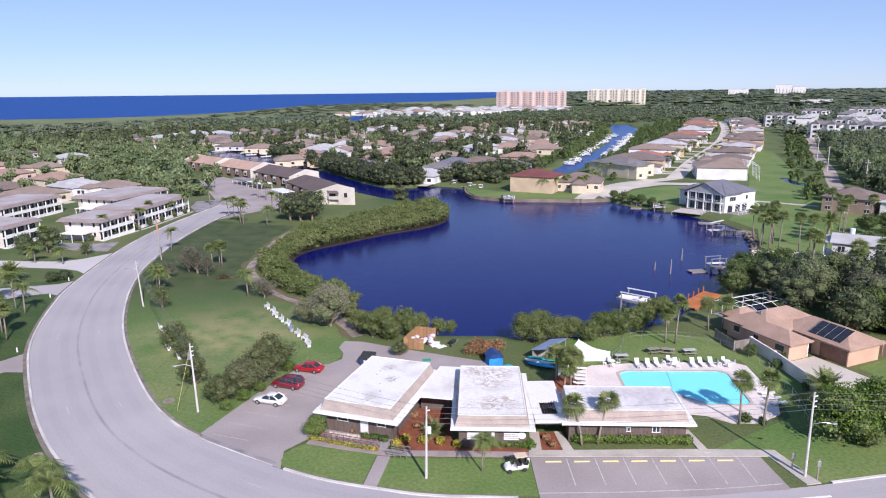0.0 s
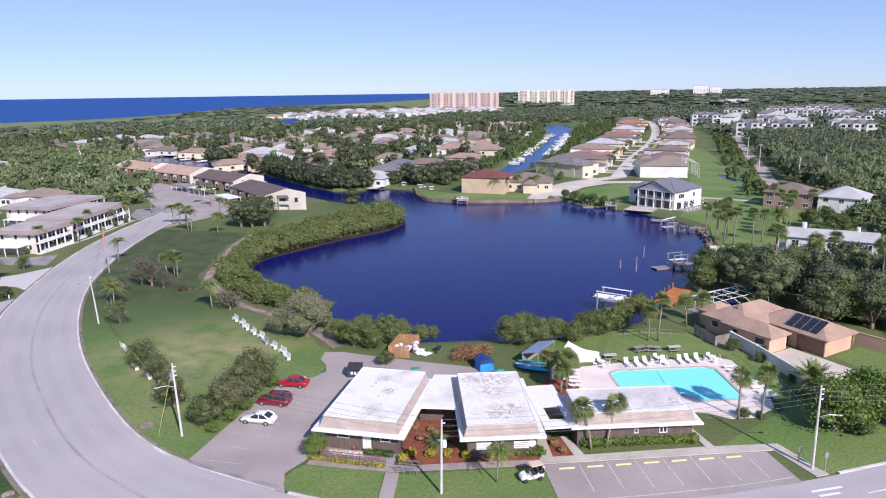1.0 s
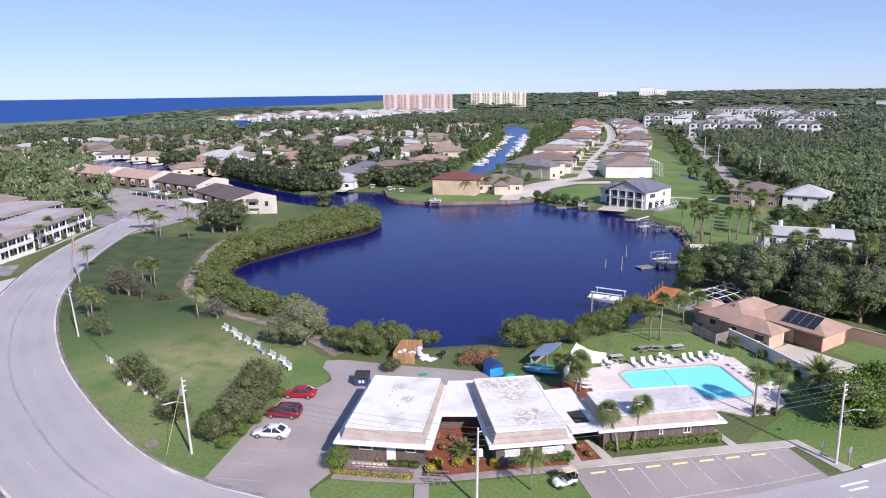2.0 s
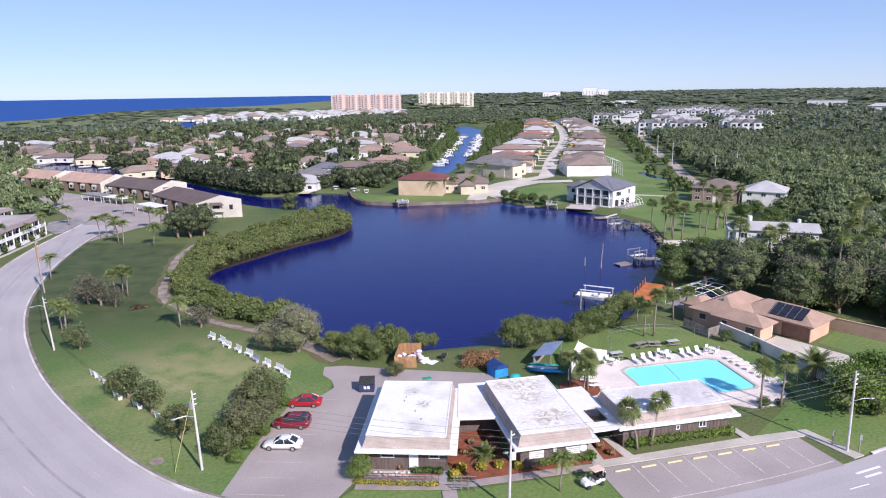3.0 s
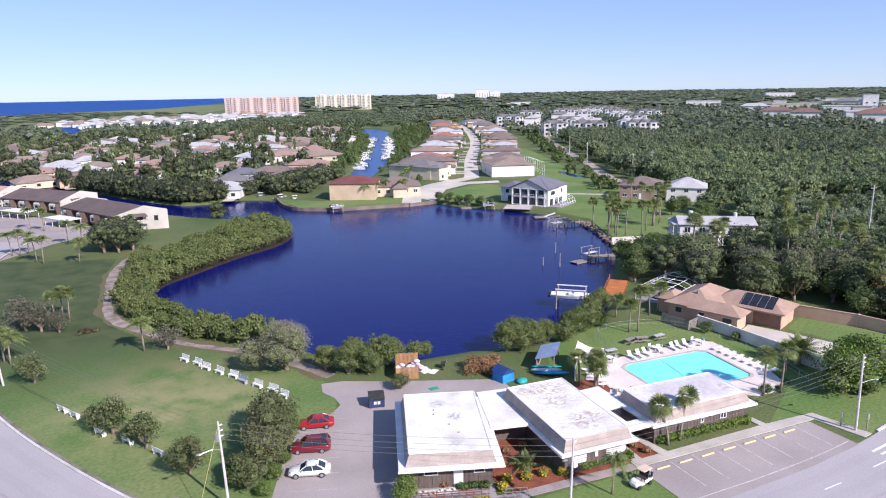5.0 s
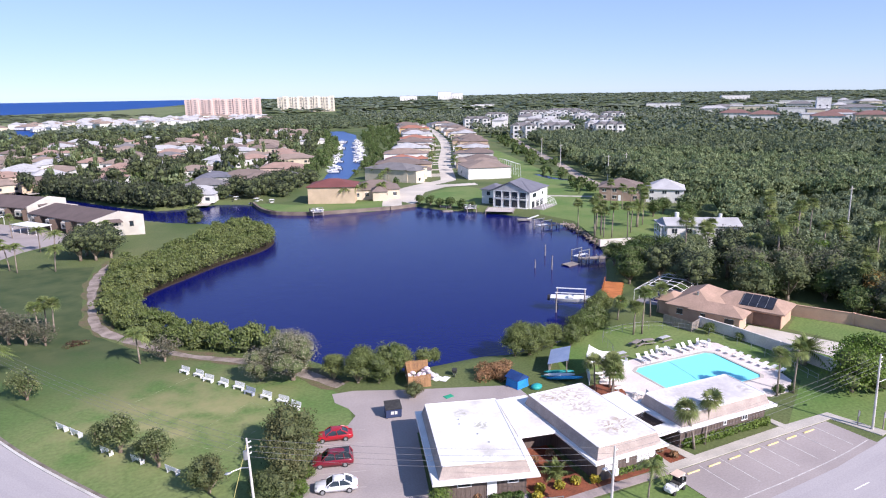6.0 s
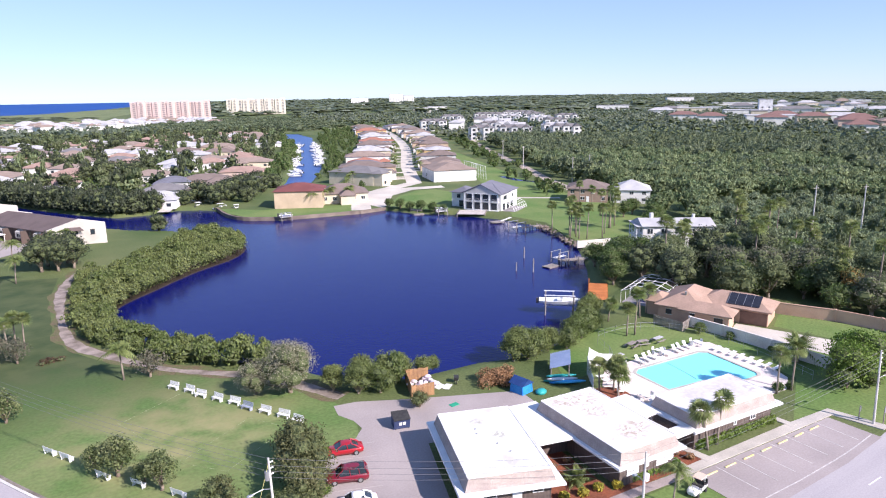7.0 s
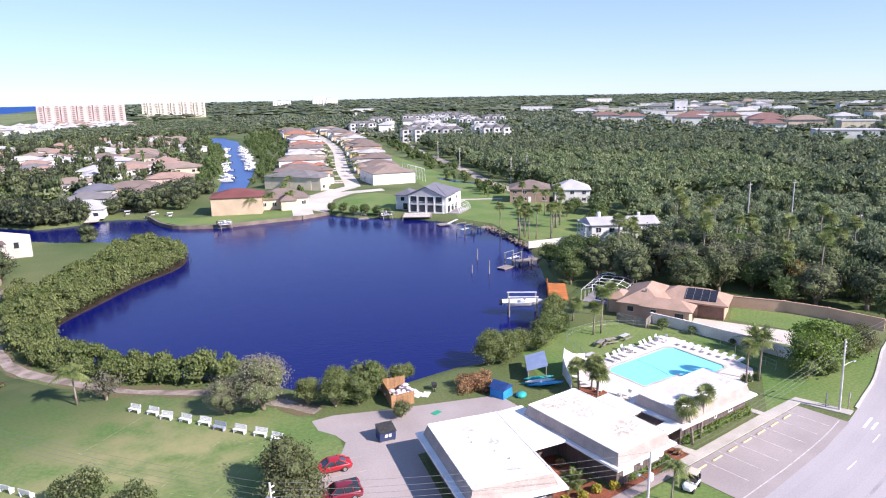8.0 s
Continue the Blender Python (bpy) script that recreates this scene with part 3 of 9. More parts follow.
# parking lots, walks and lawns round the clubhouse
sheet([(-26.4, 69.2), (-21, 65.7), (-15.2, 62.3), (-15.6, 65.8), (-13.6, 68.2), (-8, 84), (8.4, 82), (9, 89.4), (-4.5, 95.2), (-10.5, 98.2), (-13.4, 98.6), (-13.9, 96), (-12.9, 93.6), (-12.8, 91.4), (-14.4, 89.6), (-18.4, 88.6), (-22.4, 80)],
      0.024, "side_parking_lot", M_LOT, "grey asphalt parking lot beside the clubhouse", "parking lot")
sheet([(11, 56.1), (15, 56.1), (27, 56.5), (31, 56.95), (35.6, 57.4), (35.3, 63.3), (11, 63.9)], 0.03, "front_parking_lot", M_LOT, "grey asphalt parking bays with white lines", "parking lot")
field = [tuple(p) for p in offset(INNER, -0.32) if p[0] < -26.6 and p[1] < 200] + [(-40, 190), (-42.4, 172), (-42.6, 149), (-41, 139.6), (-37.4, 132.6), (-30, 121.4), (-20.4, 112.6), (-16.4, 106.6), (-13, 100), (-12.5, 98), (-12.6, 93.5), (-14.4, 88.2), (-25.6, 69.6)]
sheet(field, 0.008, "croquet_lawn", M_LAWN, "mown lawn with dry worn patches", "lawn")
FAINT = material("worn_white_line", (0.62, 0.59, 0.57), (0.42, 0.39, 0.38), 0.9, 1.5)
PARK = bpy.data.objects["front_parking_lot"]
line = Geo().box(0, 0, 0, 0.1, 5.0, 0.006).mesh("bay_line", FAINT)
stop = Geo().box(0, 0, 0, 1.7, 0.16, 0.12, bevel=0.03).mesh("wheel_stop", material("yellow_paint", (0.75, 0.60, 0.18), (0.62, 0.55, 0.40), 0.8, 2.0))
for i in range(7):
    x = 13.3 + 3.0 * i
    solo("wheel_stop", stop, None, "worn yellow concrete wheel stop on asphalt", "wheel stop", Matrix.Translation((x, 63.0 - 0.01 * x, 0.03)), "parking bay stops")
    if i < 7:
        part("bay_line", line, M_WHITE, PARK, m=Matrix.Translation((x + 1.5, 61.0, 0.036)))
for off_ in (0.5,):
    el_ = np.array([(11, 56.75), (20, 56.75), (27, 57.0), (31, 57.3), (35.3, 57.8)]) + (0, off_)
    ribbon(even(el_ + (0, 0.13), 12), even(el_, 12), 0.036, "edge_line", FAINT, "", "", parent=PARK)
for x0, y0, x1, y1, w_ in ((35.4, 55.8, 38.8, 56.2, 0.3), (35.7, 55.05, 38.0, 55.3, 0.3), (32.6, 53.8, 35.1, 54.0, 0.14), (24.6, 53.2, 27.1, 53.3, 0.14), (40.6, 54.9, 43.1, 55.3, 0.14)):
    part("road_mark", Geo().box(0, 0, 0, math.hypot(x1 - x0, y1 - y0), w_, 0.006), M_WHITE, road, m=Matrix.Translation(((x0 + x1) / 2, (y0 + y1) / 2, 0.026)) @ Matrix.Rotation(math.atan2(y1 - y0, x1 - x0), 4, "Z"))
sheet([(10.9, 64.0), (35.3, 63.4), (36.2, 63.4), (37.5, 58.1), (39, 58.3), (37.4, 64.6), (29.6, 65.0), (11, 65.2)], 0.1, "front_pavement", M_WALK, "pale concrete pavement along the parking bays", "pavement", thick=0.1)
M_PAVER = material("rosy_paving", (0.36, 0.30, 0.29), (0.28, 0.235, 0.225), 0.9, 0.5, 6.0, 0.2)
sheet([(-13.5, 67.3), (-13.0, 68.6), (-4.5, 65.9), (11, 64.9), (11, 63.8), (-4.5, 64.6), (-9, 65.9)], 0.05, "club_path", M_PAVER, "rosy grey paved path before the clubhouse", "path", thick=0.05)
sheet([(-5.3, 64.6), (-3.9, 64.3), (-4.9, 58.6), (-6.3, 58.9)], 0.06, "kerb_path", M_LOT, "weathered concrete path across the lawn", "path", thick=0.05)
sheet([(11.6, 69.2), (12.7, 69.2), (12.4, 64.5), (11.2, 64.5)], 0.12, "entry_walk", M_WALK, "pale concrete walk to the entrance", "path", thick=0.1)
sheet([(14.4, 69.2), (15.2, 69.2), (16.0, 64.5), (14.8, 64.5)], 0.12, "entry_walk", M_WALK, "pale concrete walk beside the mulch bed", "path", thick=0.1)
sheet([(29.0, 69.2), (29.8, 69.2), (30.4, 64.2), (29.4, 64.2)], 0.12, "gate_walk", M_WALK, "pale concrete walk to the pool", "path", thick=0.1)
sheet([(12.7, 69.2), (14.4, 69.2), (14.8, 64.9), (12.4, 64.9)], 0.06, "mulch_bed", M_MULCH, "red mulch bed between two walks", "planting bed", thick=0.05)
sheet([(-3.6, 78), (3.5, 76.4), (2.6, 66.2), (-3.4, 66.4)], 0.055, "courtyard_bed", M_MULCH, "red mulch courtyard with shrubs", "planting bed", thick=0.05)
sheet([(-2.2, 66.3), (10.9, 65.9), (11, 65.1), (-3.6, 65.6)], 0.06, "front_bed", M_MULCH, "red mulch bed before the clubhouse", "planting bed", thick=0.05)
PATH_EDGE = polyline([(-11.5, 100.5), (-15, 107.5), (-19.1, 113.7), (-28.8, 122.6), (-35.8, 133.5), (-39.2, 140), (-40.8, 149), (-40.6, 171), (-38, 187), (-34, 197)], 2.0)
wob = [0.85 + 0.14 * math.sin(i * 2.1) + 0.22 * math.sin(i * 0.31) for i in range(len(PATH_EDGE))]
M_TROD = material("trodden_earth", (0.150, 0.112, 0.070), (0.110, 0.130, 0.050), 0.95, 0.6, 4.0, 0.5, grain=0.25)
trod = [1.6 + 0.5 * math.sin(i * 1.3) + 0.4 * math.sin(i * 0.47) for i in range(len(PATH_EDGE))]
ribbon(np.array([offset(PATH_EDGE, w)[i] for i, w in enumerate(trod)]), np.array([offset(PATH_EDGE, -w)[i] for i, w in enumerate(trod[::-1])]), 0.014, "path_verge", M_TROD,
       "brown trodden earth beside the sandy path", "path")
ribbon(np.array([offset(PATH_EDGE, w)[i] for i, w in enumerate(wob)]), np.array([offset(PATH_EDGE, -w)[i] for i, w in enumerate(wob)]), 0.02, "dirt_path", M_DIRT,
       "worn sandy path along the mangroves", "path")
sheet([(-14.9, 62.4), (-15.5, 63.8), (-15.4, 65.2), (-14.7, 66.4), (-13.6, 67.2), (-9, 65.8), (-5.4, 64.8), (-6.4, 58.9)], 0.028, "front_lawn", M_BRIGHT, "green lawn before the clubhouse", "lawn")
sheet([(-4.6, 64.1), (10.9, 63.6), (10.9, 56.8), (1.5, 57.2), (-4.8, 58.6)], 0.012, "front_lawn", M_BRIGHT, "green lawn before the clubhouse", "lawn")
# far streets and lawns
N_ST = polyline([(52, 231.5), (60, 248), (76, 268), (98, 281), (104.6, 290), (134, 350), (193, 462), (250, 590), (300, 720)], 6)
ribbon(offset(N_ST, 3.4), offset(N_ST, -3.4), 0.016, "north_street", M_DRIVE, "pale concrete street between the houses", "road")
sheet([(60, 231), (64, 236), (76, 255), (90, 264), (104, 262), (106, 268), (86, 272), (70, 262), (58, 246)], 0.022, "turning_apron", M_DRIVE, "pale concrete street end by the water", "road")
sheet([(12.5, 263), (12.5, 251), (15.2, 242), (25.3, 235), (36, 233), (50.5, 231), (55, 244), (40, 248), (24, 252)], 0.014, "point_lawn", M_BRIGHT, "bright green lawn behind the seawall", "lawn")
sheet([(62, 233), (67, 221), (75, 212), (84, 225), (100, 246), (98, 260), (90, 261), (78, 253)], 0.014, "shore_lawn", M_BRIGHT, "bright green lawn by the shore", "lawn")
sheet([(104, 222), (120, 255), (131, 278), (160, 347), (185, 402), (197, 396), (180, 350), (162, 304), (149, 268), (137, 236), (122, 219)], 0.014, "long_green", M_BRIGHT,
      "long bright green common lawn", "lawn")
ribbon(even([(99, 231), (112.2, 222.3), (124, 213.2)], 10), even([(98, 228.6), (111, 220.2), (122.8, 211.4)], 10), 0.03, "garden_walk", M_DRIVE, "pale concrete walk across the lawn", "path")
sheet(POND, 0.03, "pond", W_LAKE, "narrow dark drainage pond on the long lawn", "pond")
M_TANROAD = material("tan_road", (0.42, 0.355, 0.30), (0.33, 0.28, 0.24), 0.9, 0.08, 4.0, 0.2)
sheet([(80, 160), (88, 178), (86, 192), (104, 221), (122, 218), (137, 234), (128, 197), (124, 174), (100, 150), (78, 153)], 0.011, "palm_lawn", M_BRIGHT, "green lawn among the palms by the lake", "lawn")
R2 = polyline([(139, 219), (144, 232), (156, 260), (178, 303), (200, 350), (225, 402), (247, 445), (275, 500)], 6)
ribbon(offset(R2, 2.6), offset(R2, -2.6), 0.02, "woods_road", M_TANROAD, "pale road along the woods", "road")
sheet([(22, 99), (16, 88), (24, 88.5), (44.5, 89), (44.5, 82), (43, 72), (31, 65), (37.4, 64.5), (39, 58.4), (44, 59.4), (51.4, 60.8), (64, 64.4), (62, 72), (44, 98), (34, 101.5)], 0.01, "club_lawn", M_BRIGHT, "green lawn round the pool", "lawn")


# ---- plants: shapes ----
def leaves(rng, blobs, count, size, up=0.35, shell=(0.74, 1.2), loose=0.55):
    """Small leaf cards over lumpy clumps. blobs: rows of x, y, z, rx, ry, rz. Returns vertices (n, 4, 3)."""
    b = np.array(blobs, float)
    area = (b[:, 3] * b[:, 4] * b[:, 5]) ** (2 / 3)
    which = rng.choice(len(b), count, p=area / area.sum())
    d = rng.normal(size=(count, 3))
    d[:, 2] = d[:, 2] + up
    d /= np.linalg.norm(d, axis=1)[:, None]
    r = rng.uniform(*shell, count)[:, None]
    c = b[which, :3] + d * r * b[which, 3:]
    nrm = d + rng.normal(size=(count, 3)) * loose
    nrm /= np.linalg.norm(nrm, axis=1)[:, None]
    a = np.cross(nrm, rng.normal(size=(count, 3)))
    a /= np.linalg.norm(a, axis=1)[:, None]
    e = np.cross(nrm, a)
    s = (size * rng.uniform(0.6, 1.3, count))[:, None]
    return np.stack([c - a * s * 0.8, c + e * s * 0.75 + nrm * s * 0.15, c + a * s * 0.8, c - e * s * 0.75 + nrm * s * 0.15], 1)


def cards_mesh(name, cards, mat, cores=()):
    v = cards.reshape(-1, 3)
    f = np.arange(len(v)).reshape(-1, 4)
    g = Geo()
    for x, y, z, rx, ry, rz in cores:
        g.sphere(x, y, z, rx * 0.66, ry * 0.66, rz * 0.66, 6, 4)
    k = len(g.v)
    verts = np.r_[np.array(g.v).reshape(-1, 3), v]
    me = bpy.data.meshes.new(name)
    me.from_pydata(verts.tolist(), [], g.f + (f + k).tolist())
    me.materials.append(mat)
    me.materials.append(M_LEAFGAP)
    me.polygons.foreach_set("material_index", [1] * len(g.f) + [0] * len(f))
    me.update()
    return me


def crown_blobs(rng, r, h0, h1, n, flat=0.75, clump=(0.36, 0.55)):
    """Clumps of one crown, between heights h0 and h1, with radius r."""
    out = []
    for i in range(n):
        a, q = rng.uniform(0, 2 * math.pi), math.sqrt(rng.uniform(0, 1))
        t = rng.uniform(0, 1)
        z = h0 + (h1 - h0) * (0.25 + 0.6 * t)
        k = r * (1 - 0.45 * abs(2 * t - 0.8)) * 0.68 * q
        s = r * rng.uniform(*clump)
        out.append((k * math.cos(a), k * math.sin(a), min(z, h1 - s * flat), s, s * rng.uniform(0.85, 1.15), s * flat))
    return out


TREES = {}


def tree_meshes(kind, seed, r, h0, h1, n, count, size, mat, flat=0.75, clump=(0.26, 0.46)):
    key = (kind, seed)
    if key not in TREES:
        rng = np.random.default_rng(seed * 97 + len(kind))
        blobs = crown_blobs(rng, r, h0, h1, n, flat, clump)
        g = Geo()
        bend = [(0, 0, -0.15), (rng.uniform(-.1, .1), rng.uniform(-.1, .1), h0 * 0.6), (rng.uniform(-.2, .2), rng.uniform(-.2, .2), h0 + (h1 - h0) * 0.45)]
        tr = max(0.07, 0.045 * h1)
        g.tube(bend, [tr * 1.25, tr, tr * 0.55], 7)
        for x, y, z, *_ in blobs[:max(5, n // 2)]:
            g.tube([bend[1], (x * 0.55, y * 0.55, (bend[1][2] + z) / 2), (x, y, z)], [tr * 0.55, tr * 0.35, tr * 0.12], 5)
        TREES[key] = (g.mesh("trunk", M_BARK, True), cards_mesh("crown", leaves(rng, blobs, count, size, shell=(0.7, 1.42), loose=0.7), mat, () if kind == "sparse" else blobs))
    return TREES[key]


def tree(name, label, x, y, meshes, scale=1.0, turn=0.0, group="", category="tree", tall=1.0):
    t = thing(name, label, category, Matrix.Translation((x, y, 0)) @ Matrix.Rotation(turn, 4, "Z") @ Matrix.Diagonal((scale, scale, scale * tall, 1)), group)
    part("trunk", meshes[0], None, t)
    part("crown", meshes[1], None, t)
    return t


PALMS = {}


def palm_meshes(kind, h, seed, tilt=None):
    """kind: cabbage (fan leaves in a ball), queen (feather fronds), date (low feather fan)."""
    if (kind, seed, tilt) in PALMS:
        return PALMS[kind, seed, tilt]
    rng = np.random.default_rng(seed + 500)
    lean = tilt or (rng.uniform(-.35, .35), rng.uniform(-.35, .35))
    g = Geo()
    top = (lean[0], lean[1], h)
    r0 = 0.125 if kind != "date" else 0.3
    g.tube([(0, 0, -0.1), (lean[0] * 0.2, lean[1] * 0.2, h * 0.33), (lean[0] * 0.6, lean[1] * 0.6, h * 0.7), top], [r0 * 1.3, r0, r0 * 0.9, r0 * 1.1], 8)
    trunk = g.mesh("trunk", M_PALMBARK, True)
    v, f = [], []

    def strip(pts):
        k = len(v)
        v.extend(pts)
        f.append(tuple(range(k, k + len(pts))))

    if kind == "cabbage":
        for i in range(38):
            az, el = rng.uniform(0, 2 * math.pi), rng.uniform(-0.7, 1.35)
            d = Vector((math.cos(az) * math.cos(el), math.sin(az) * math.cos(el), math.sin(el)))
            side = d.cross(Vector((0, 0, 1))).normalized()
            c = Vector(top) + d * rng.uniform(0.4, 0.6)
            L = rng.uniform(0.9, 1.3)
            up = side.cross(d)
            for j in range(9):
                a = (j - 4) * 0.33
                e = (d * math.cos(a) + side * math.sin(a)).normalized()
                tip = c + e * L + Vector((0, 0, -0.28 * L)) + up * 0.08 * (j % 2)
                w = side * math.cos(a) * 0.075 - d * math.sin(a) * 0.075
                m1 = c + e * L * 0.55
                strip([tuple(c), tuple(m1 - w), tuple(tip), tuple(m1 + w)])
    else:
        n, L, droop = (26, 2.9, 1.9) if kind == "queen" else (38, 2.9, 0.9)
        for i in range(n):
            az, el = rng.uniform(0, 2 * math.pi), rng.uniform(0.1, 1.2) if kind == "queen" else rng.uniform(-0.35, 1.4)
            d = Vector((math.cos(az) * math.cos(el), math.sin(az) * math.cos(el), math.sin(el)))
            side = Vector((-math.sin(az), math.cos(az), 0))
            rach = [Vector(top) + d * (L * t) + Vector((0, 0, -droop * t * t)) for t in np.linspace(0.05, 1, 13)]
            for j in range(1, 13):
                p, q = rach[j - 1], rach[j]
                ll = 0.62 * math.sin(math.pi * min(1, 0.18 + j / 14)) + 0.1
                for sgn in (-1, 1):
                    along = (q - p) * 0.9
                    tip = p + side * sgn * ll + along * 1.5 + Vector((0, 0, -0.45 * ll))
                    strip([tuple(p), tuple(p + along), tuple(tip)])
    me = bpy.data.meshes.new("fronds")
    me.from_pydata(v, [], f)
    me.materials.append(L_QUEEN if kind == "queen" else L_PALM)
    me.update()
    PALMS[kind, seed, tilt] = (trunk, me)
    return PALMS[kind, seed, tilt]


PALM_LABEL = {"cabbage": "cabbage palm with round head of fan leaves", "queen": "queen palm with drooping feather fronds", "date": "low date palm with stiff feather fronds"}


def palm(kind, x, y, h, seed, turn=0.0, group="", scale=1.0, tilt=None):
    mt, mf = palm_meshes(kind, h, seed, tilt)
    t = thing("palm_tree", PALM_LABEL[kind], "palm tree", Matrix.Translation((x, y, 0)) @ Matrix.Rotation(turn, 4, "Z") @ Matrix.Scale(scale, 4), group)
    part("trunk", mt, None, t)
    part("fronds", mf, None, t)
    return t


def woods(name, label, spots, count, size, mat, n_blob=5, kinds=5, seed=1, flat=0.8, category="woods", ball=(6, 4)):
    """Many trees as one mass. spots: rows of x, y, radius, height."""
    rng = np.random.default_rng(seed)
    temps, cores = [], []
    for k in range(kinds):
        blobs = crown_blobs(rng, 1.0, 0.3, 1.0, n_blob, flat * 0.62, (0.36, 0.55) if n_blob < 10 else (0.24, 0.42))
        blobs.append((0, 0, 0.45, 0.62, 0.62, 0.42))
        temps.append(leaves(rng, blobs, count, size, 0.5, (0.78, 1.36), 0.6).reshape(-1, 3))
        g = Geo()
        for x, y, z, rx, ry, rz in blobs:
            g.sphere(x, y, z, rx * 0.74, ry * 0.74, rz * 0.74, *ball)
        cores.append((np.array(g.v), g.f))
    V, F, inner, k = [], [], [], 0
    for i, (x, y, r, h) in enumerate(spots):
        j = i % kinds
        a = rng.uniform(0, 2 * math.pi)
        R = np.array([[math.cos(a), -math.sin(a), 0], [math.sin(a), math.cos(a), 0], [0, 0, 1]])
        for verts, faces in ((temps[j], None), cores[j]):
            p = (verts @ R.T) * (r, r, h) + (x, y, -0.2 if h < 6 else 0)
            V.append(p)
            if faces is None:
                F += (np.arange(len(p)).reshape(-1, 4) + k).tolist()
                inner += [0] * (len(p) // 4)
            else:
                F += [tuple(q + k for q in f) for f in faces]
                inner += [1] * len(faces)
            k += len(p)
    me = bpy.data.meshes.new(name)
    me.from_pydata(np.concatenate(V).tolist(), [], F)
    me.materials.append(mat)
    me.materials.append(M_LEAFGAP)
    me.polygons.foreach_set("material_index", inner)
    me.update()
    return solo(name, me, mat, label, category, kind="stuff")


def scatter(rng, poly, gap, keep_out=(), margin=0.0):
    """Spots inside an outline about gap apart."""
    p = np.array(poly)
    (x0, y0), (x1, y1) = p.min(0), p.max(0)
    xs, ys = np.meshgrid(np.arange(x0, x1, gap), np.arange(y0, y1, gap))
    xs = (xs + rng.uniform(-0.45, 0.45, xs.shape) * gap).ravel()
    ys = (ys + rng.uniform(-0.45, 0.45, ys.shape) * gap).ravel()
    ok = edge_distance(xs, ys, poly) > margin
    for k in keep_out:
        ok &= edge_distance(xs, ys, k) < 0
    return np.c_[xs[ok], ys[ok]]


# ---- mangroves along the lake ----
rg = np.random.default_rng(5)
BELT_W = [(-14, 109), (-12.5, 113), (-14, 116.5), (-21.4, 126), (-27.2, 134), (-32, 142.4), (-33.6, 152), (-31.8, 162), (-23.2, 172), (-13.4, 181.8), (-3.4, 189.8), (2.6, 198.4), (4, 209), (0, 221),
          (-5, 222), (-11, 212), (-19, 202), (-27, 193), (-33, 184), (-37.6, 171), (-38.8, 150), (-37, 141), (-33.5, 134), (-27, 124.5), (-19, 116)]
sp = scatter(rg, BELT_W, 2.3)
edge_line = polyline([(-14.4, 117), (-22, 126), (-27.4, 134), (-32, 142.2), (-33.8, 152), (-32, 162.5), (-23, 172.6), (-13, 182.6), (-3, 190.4), (2.4, 199), (3.4, 209), (0, 221)], 2.0)
spots_ = [(x, y, rg.uniform(1.4, 2.6), rg.uniform(1.9, 3.9) if y > 128 else rg.uniform(2.3, 3.9)) for x, y in sp] + [(x + rg.uniform(-.5, .5), y + rg.uniform(-.5, .5), rg.uniform(1.3, 2.0), rg.uniform(1.6, 3.0)) for x, y in edge_line]
pe = np.array(PATH_EDGE)
for i in range(6, len(pe) - 3):
    d_ = pe[i + 1] - pe[i - 1]
    d_ = d_ / np.hypot(*d_)
    q_ = rg.uniform(2.3, 3.2)
    if rg.random() < 0.85:
        spots_.append((pe[i][0] + d_[1] * q_, pe[i][1] - d_[0] * q_, rg.uniform(1.0, 1.8), rg.uniform(1.4, 3.0)))
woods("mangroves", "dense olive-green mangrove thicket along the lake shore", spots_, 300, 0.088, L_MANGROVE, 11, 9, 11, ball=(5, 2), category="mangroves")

# dark prop roots and mud under the mangroves
M_MUD = material("wet_mud", (0.060, 0.045, 0.032), (0.035, 0.028, 0.022), 0.6, 0.6, 5.0, 0.5)
rr_ = random.Random(31)
roots = Geo()
for x, y in edge_line:
    for i in range(5):
        a, q = rr_.uniform(0, 2 * math.pi), rr_.uniform(0.4, 1.5)
        px_, py_ = x + rr_.uniform(-0.9, 0.9), y + rr_.uniform(-0.9, 0.9)
        roots.tube([(px_, py_, 0.9), (px_ + q * 0.6 * math.cos(a), py_ + q * 0.6 * math.sin(a), 0.3), (px_ + q * math.cos(a), py_ + q * math.sin(a), -1.3)], [0.07, 0.06, 0.04], 4)
solo("mangrove_roots", roots, M_MUD, "dark arching prop roots under the mangroves", "mangrove roots", kind="stuff")
ribbon(offset(edge_line, 1.6), offset(edge_line, -1.0), -0.78, "mud_bank", M_MUD, "dark wet mud bank under the mangroves", "mud bank", thick=0.6)
sp = scatter(rg, [(-6, 271), (-20, 273), (-30, 287), (-41, 305), (-53, 327), (-70, 352), (-62, 356), (-44, 332), (-30, 306), (-16, 288), (-4, 278)], 3.0)
bank_ = even([(-8, 270.6), (-20, 271.8), (-30, 286), (-40, 304), (-52, 327)], 26)
woods("bank_thicket", "dark mangrove thicket on the channel bank", [(x, y, rg.uniform(1.8, 3.2), rg.uniform(2.2, 5.0)) for x, y in bank_] + [(x, y, rg.uniform(1.8, 4.0), rg.uniform(2.6, 7.6)) for x, y in sp], 190, 0.125, L_DUSK, 8, 6, 29, ball=(5, 2))

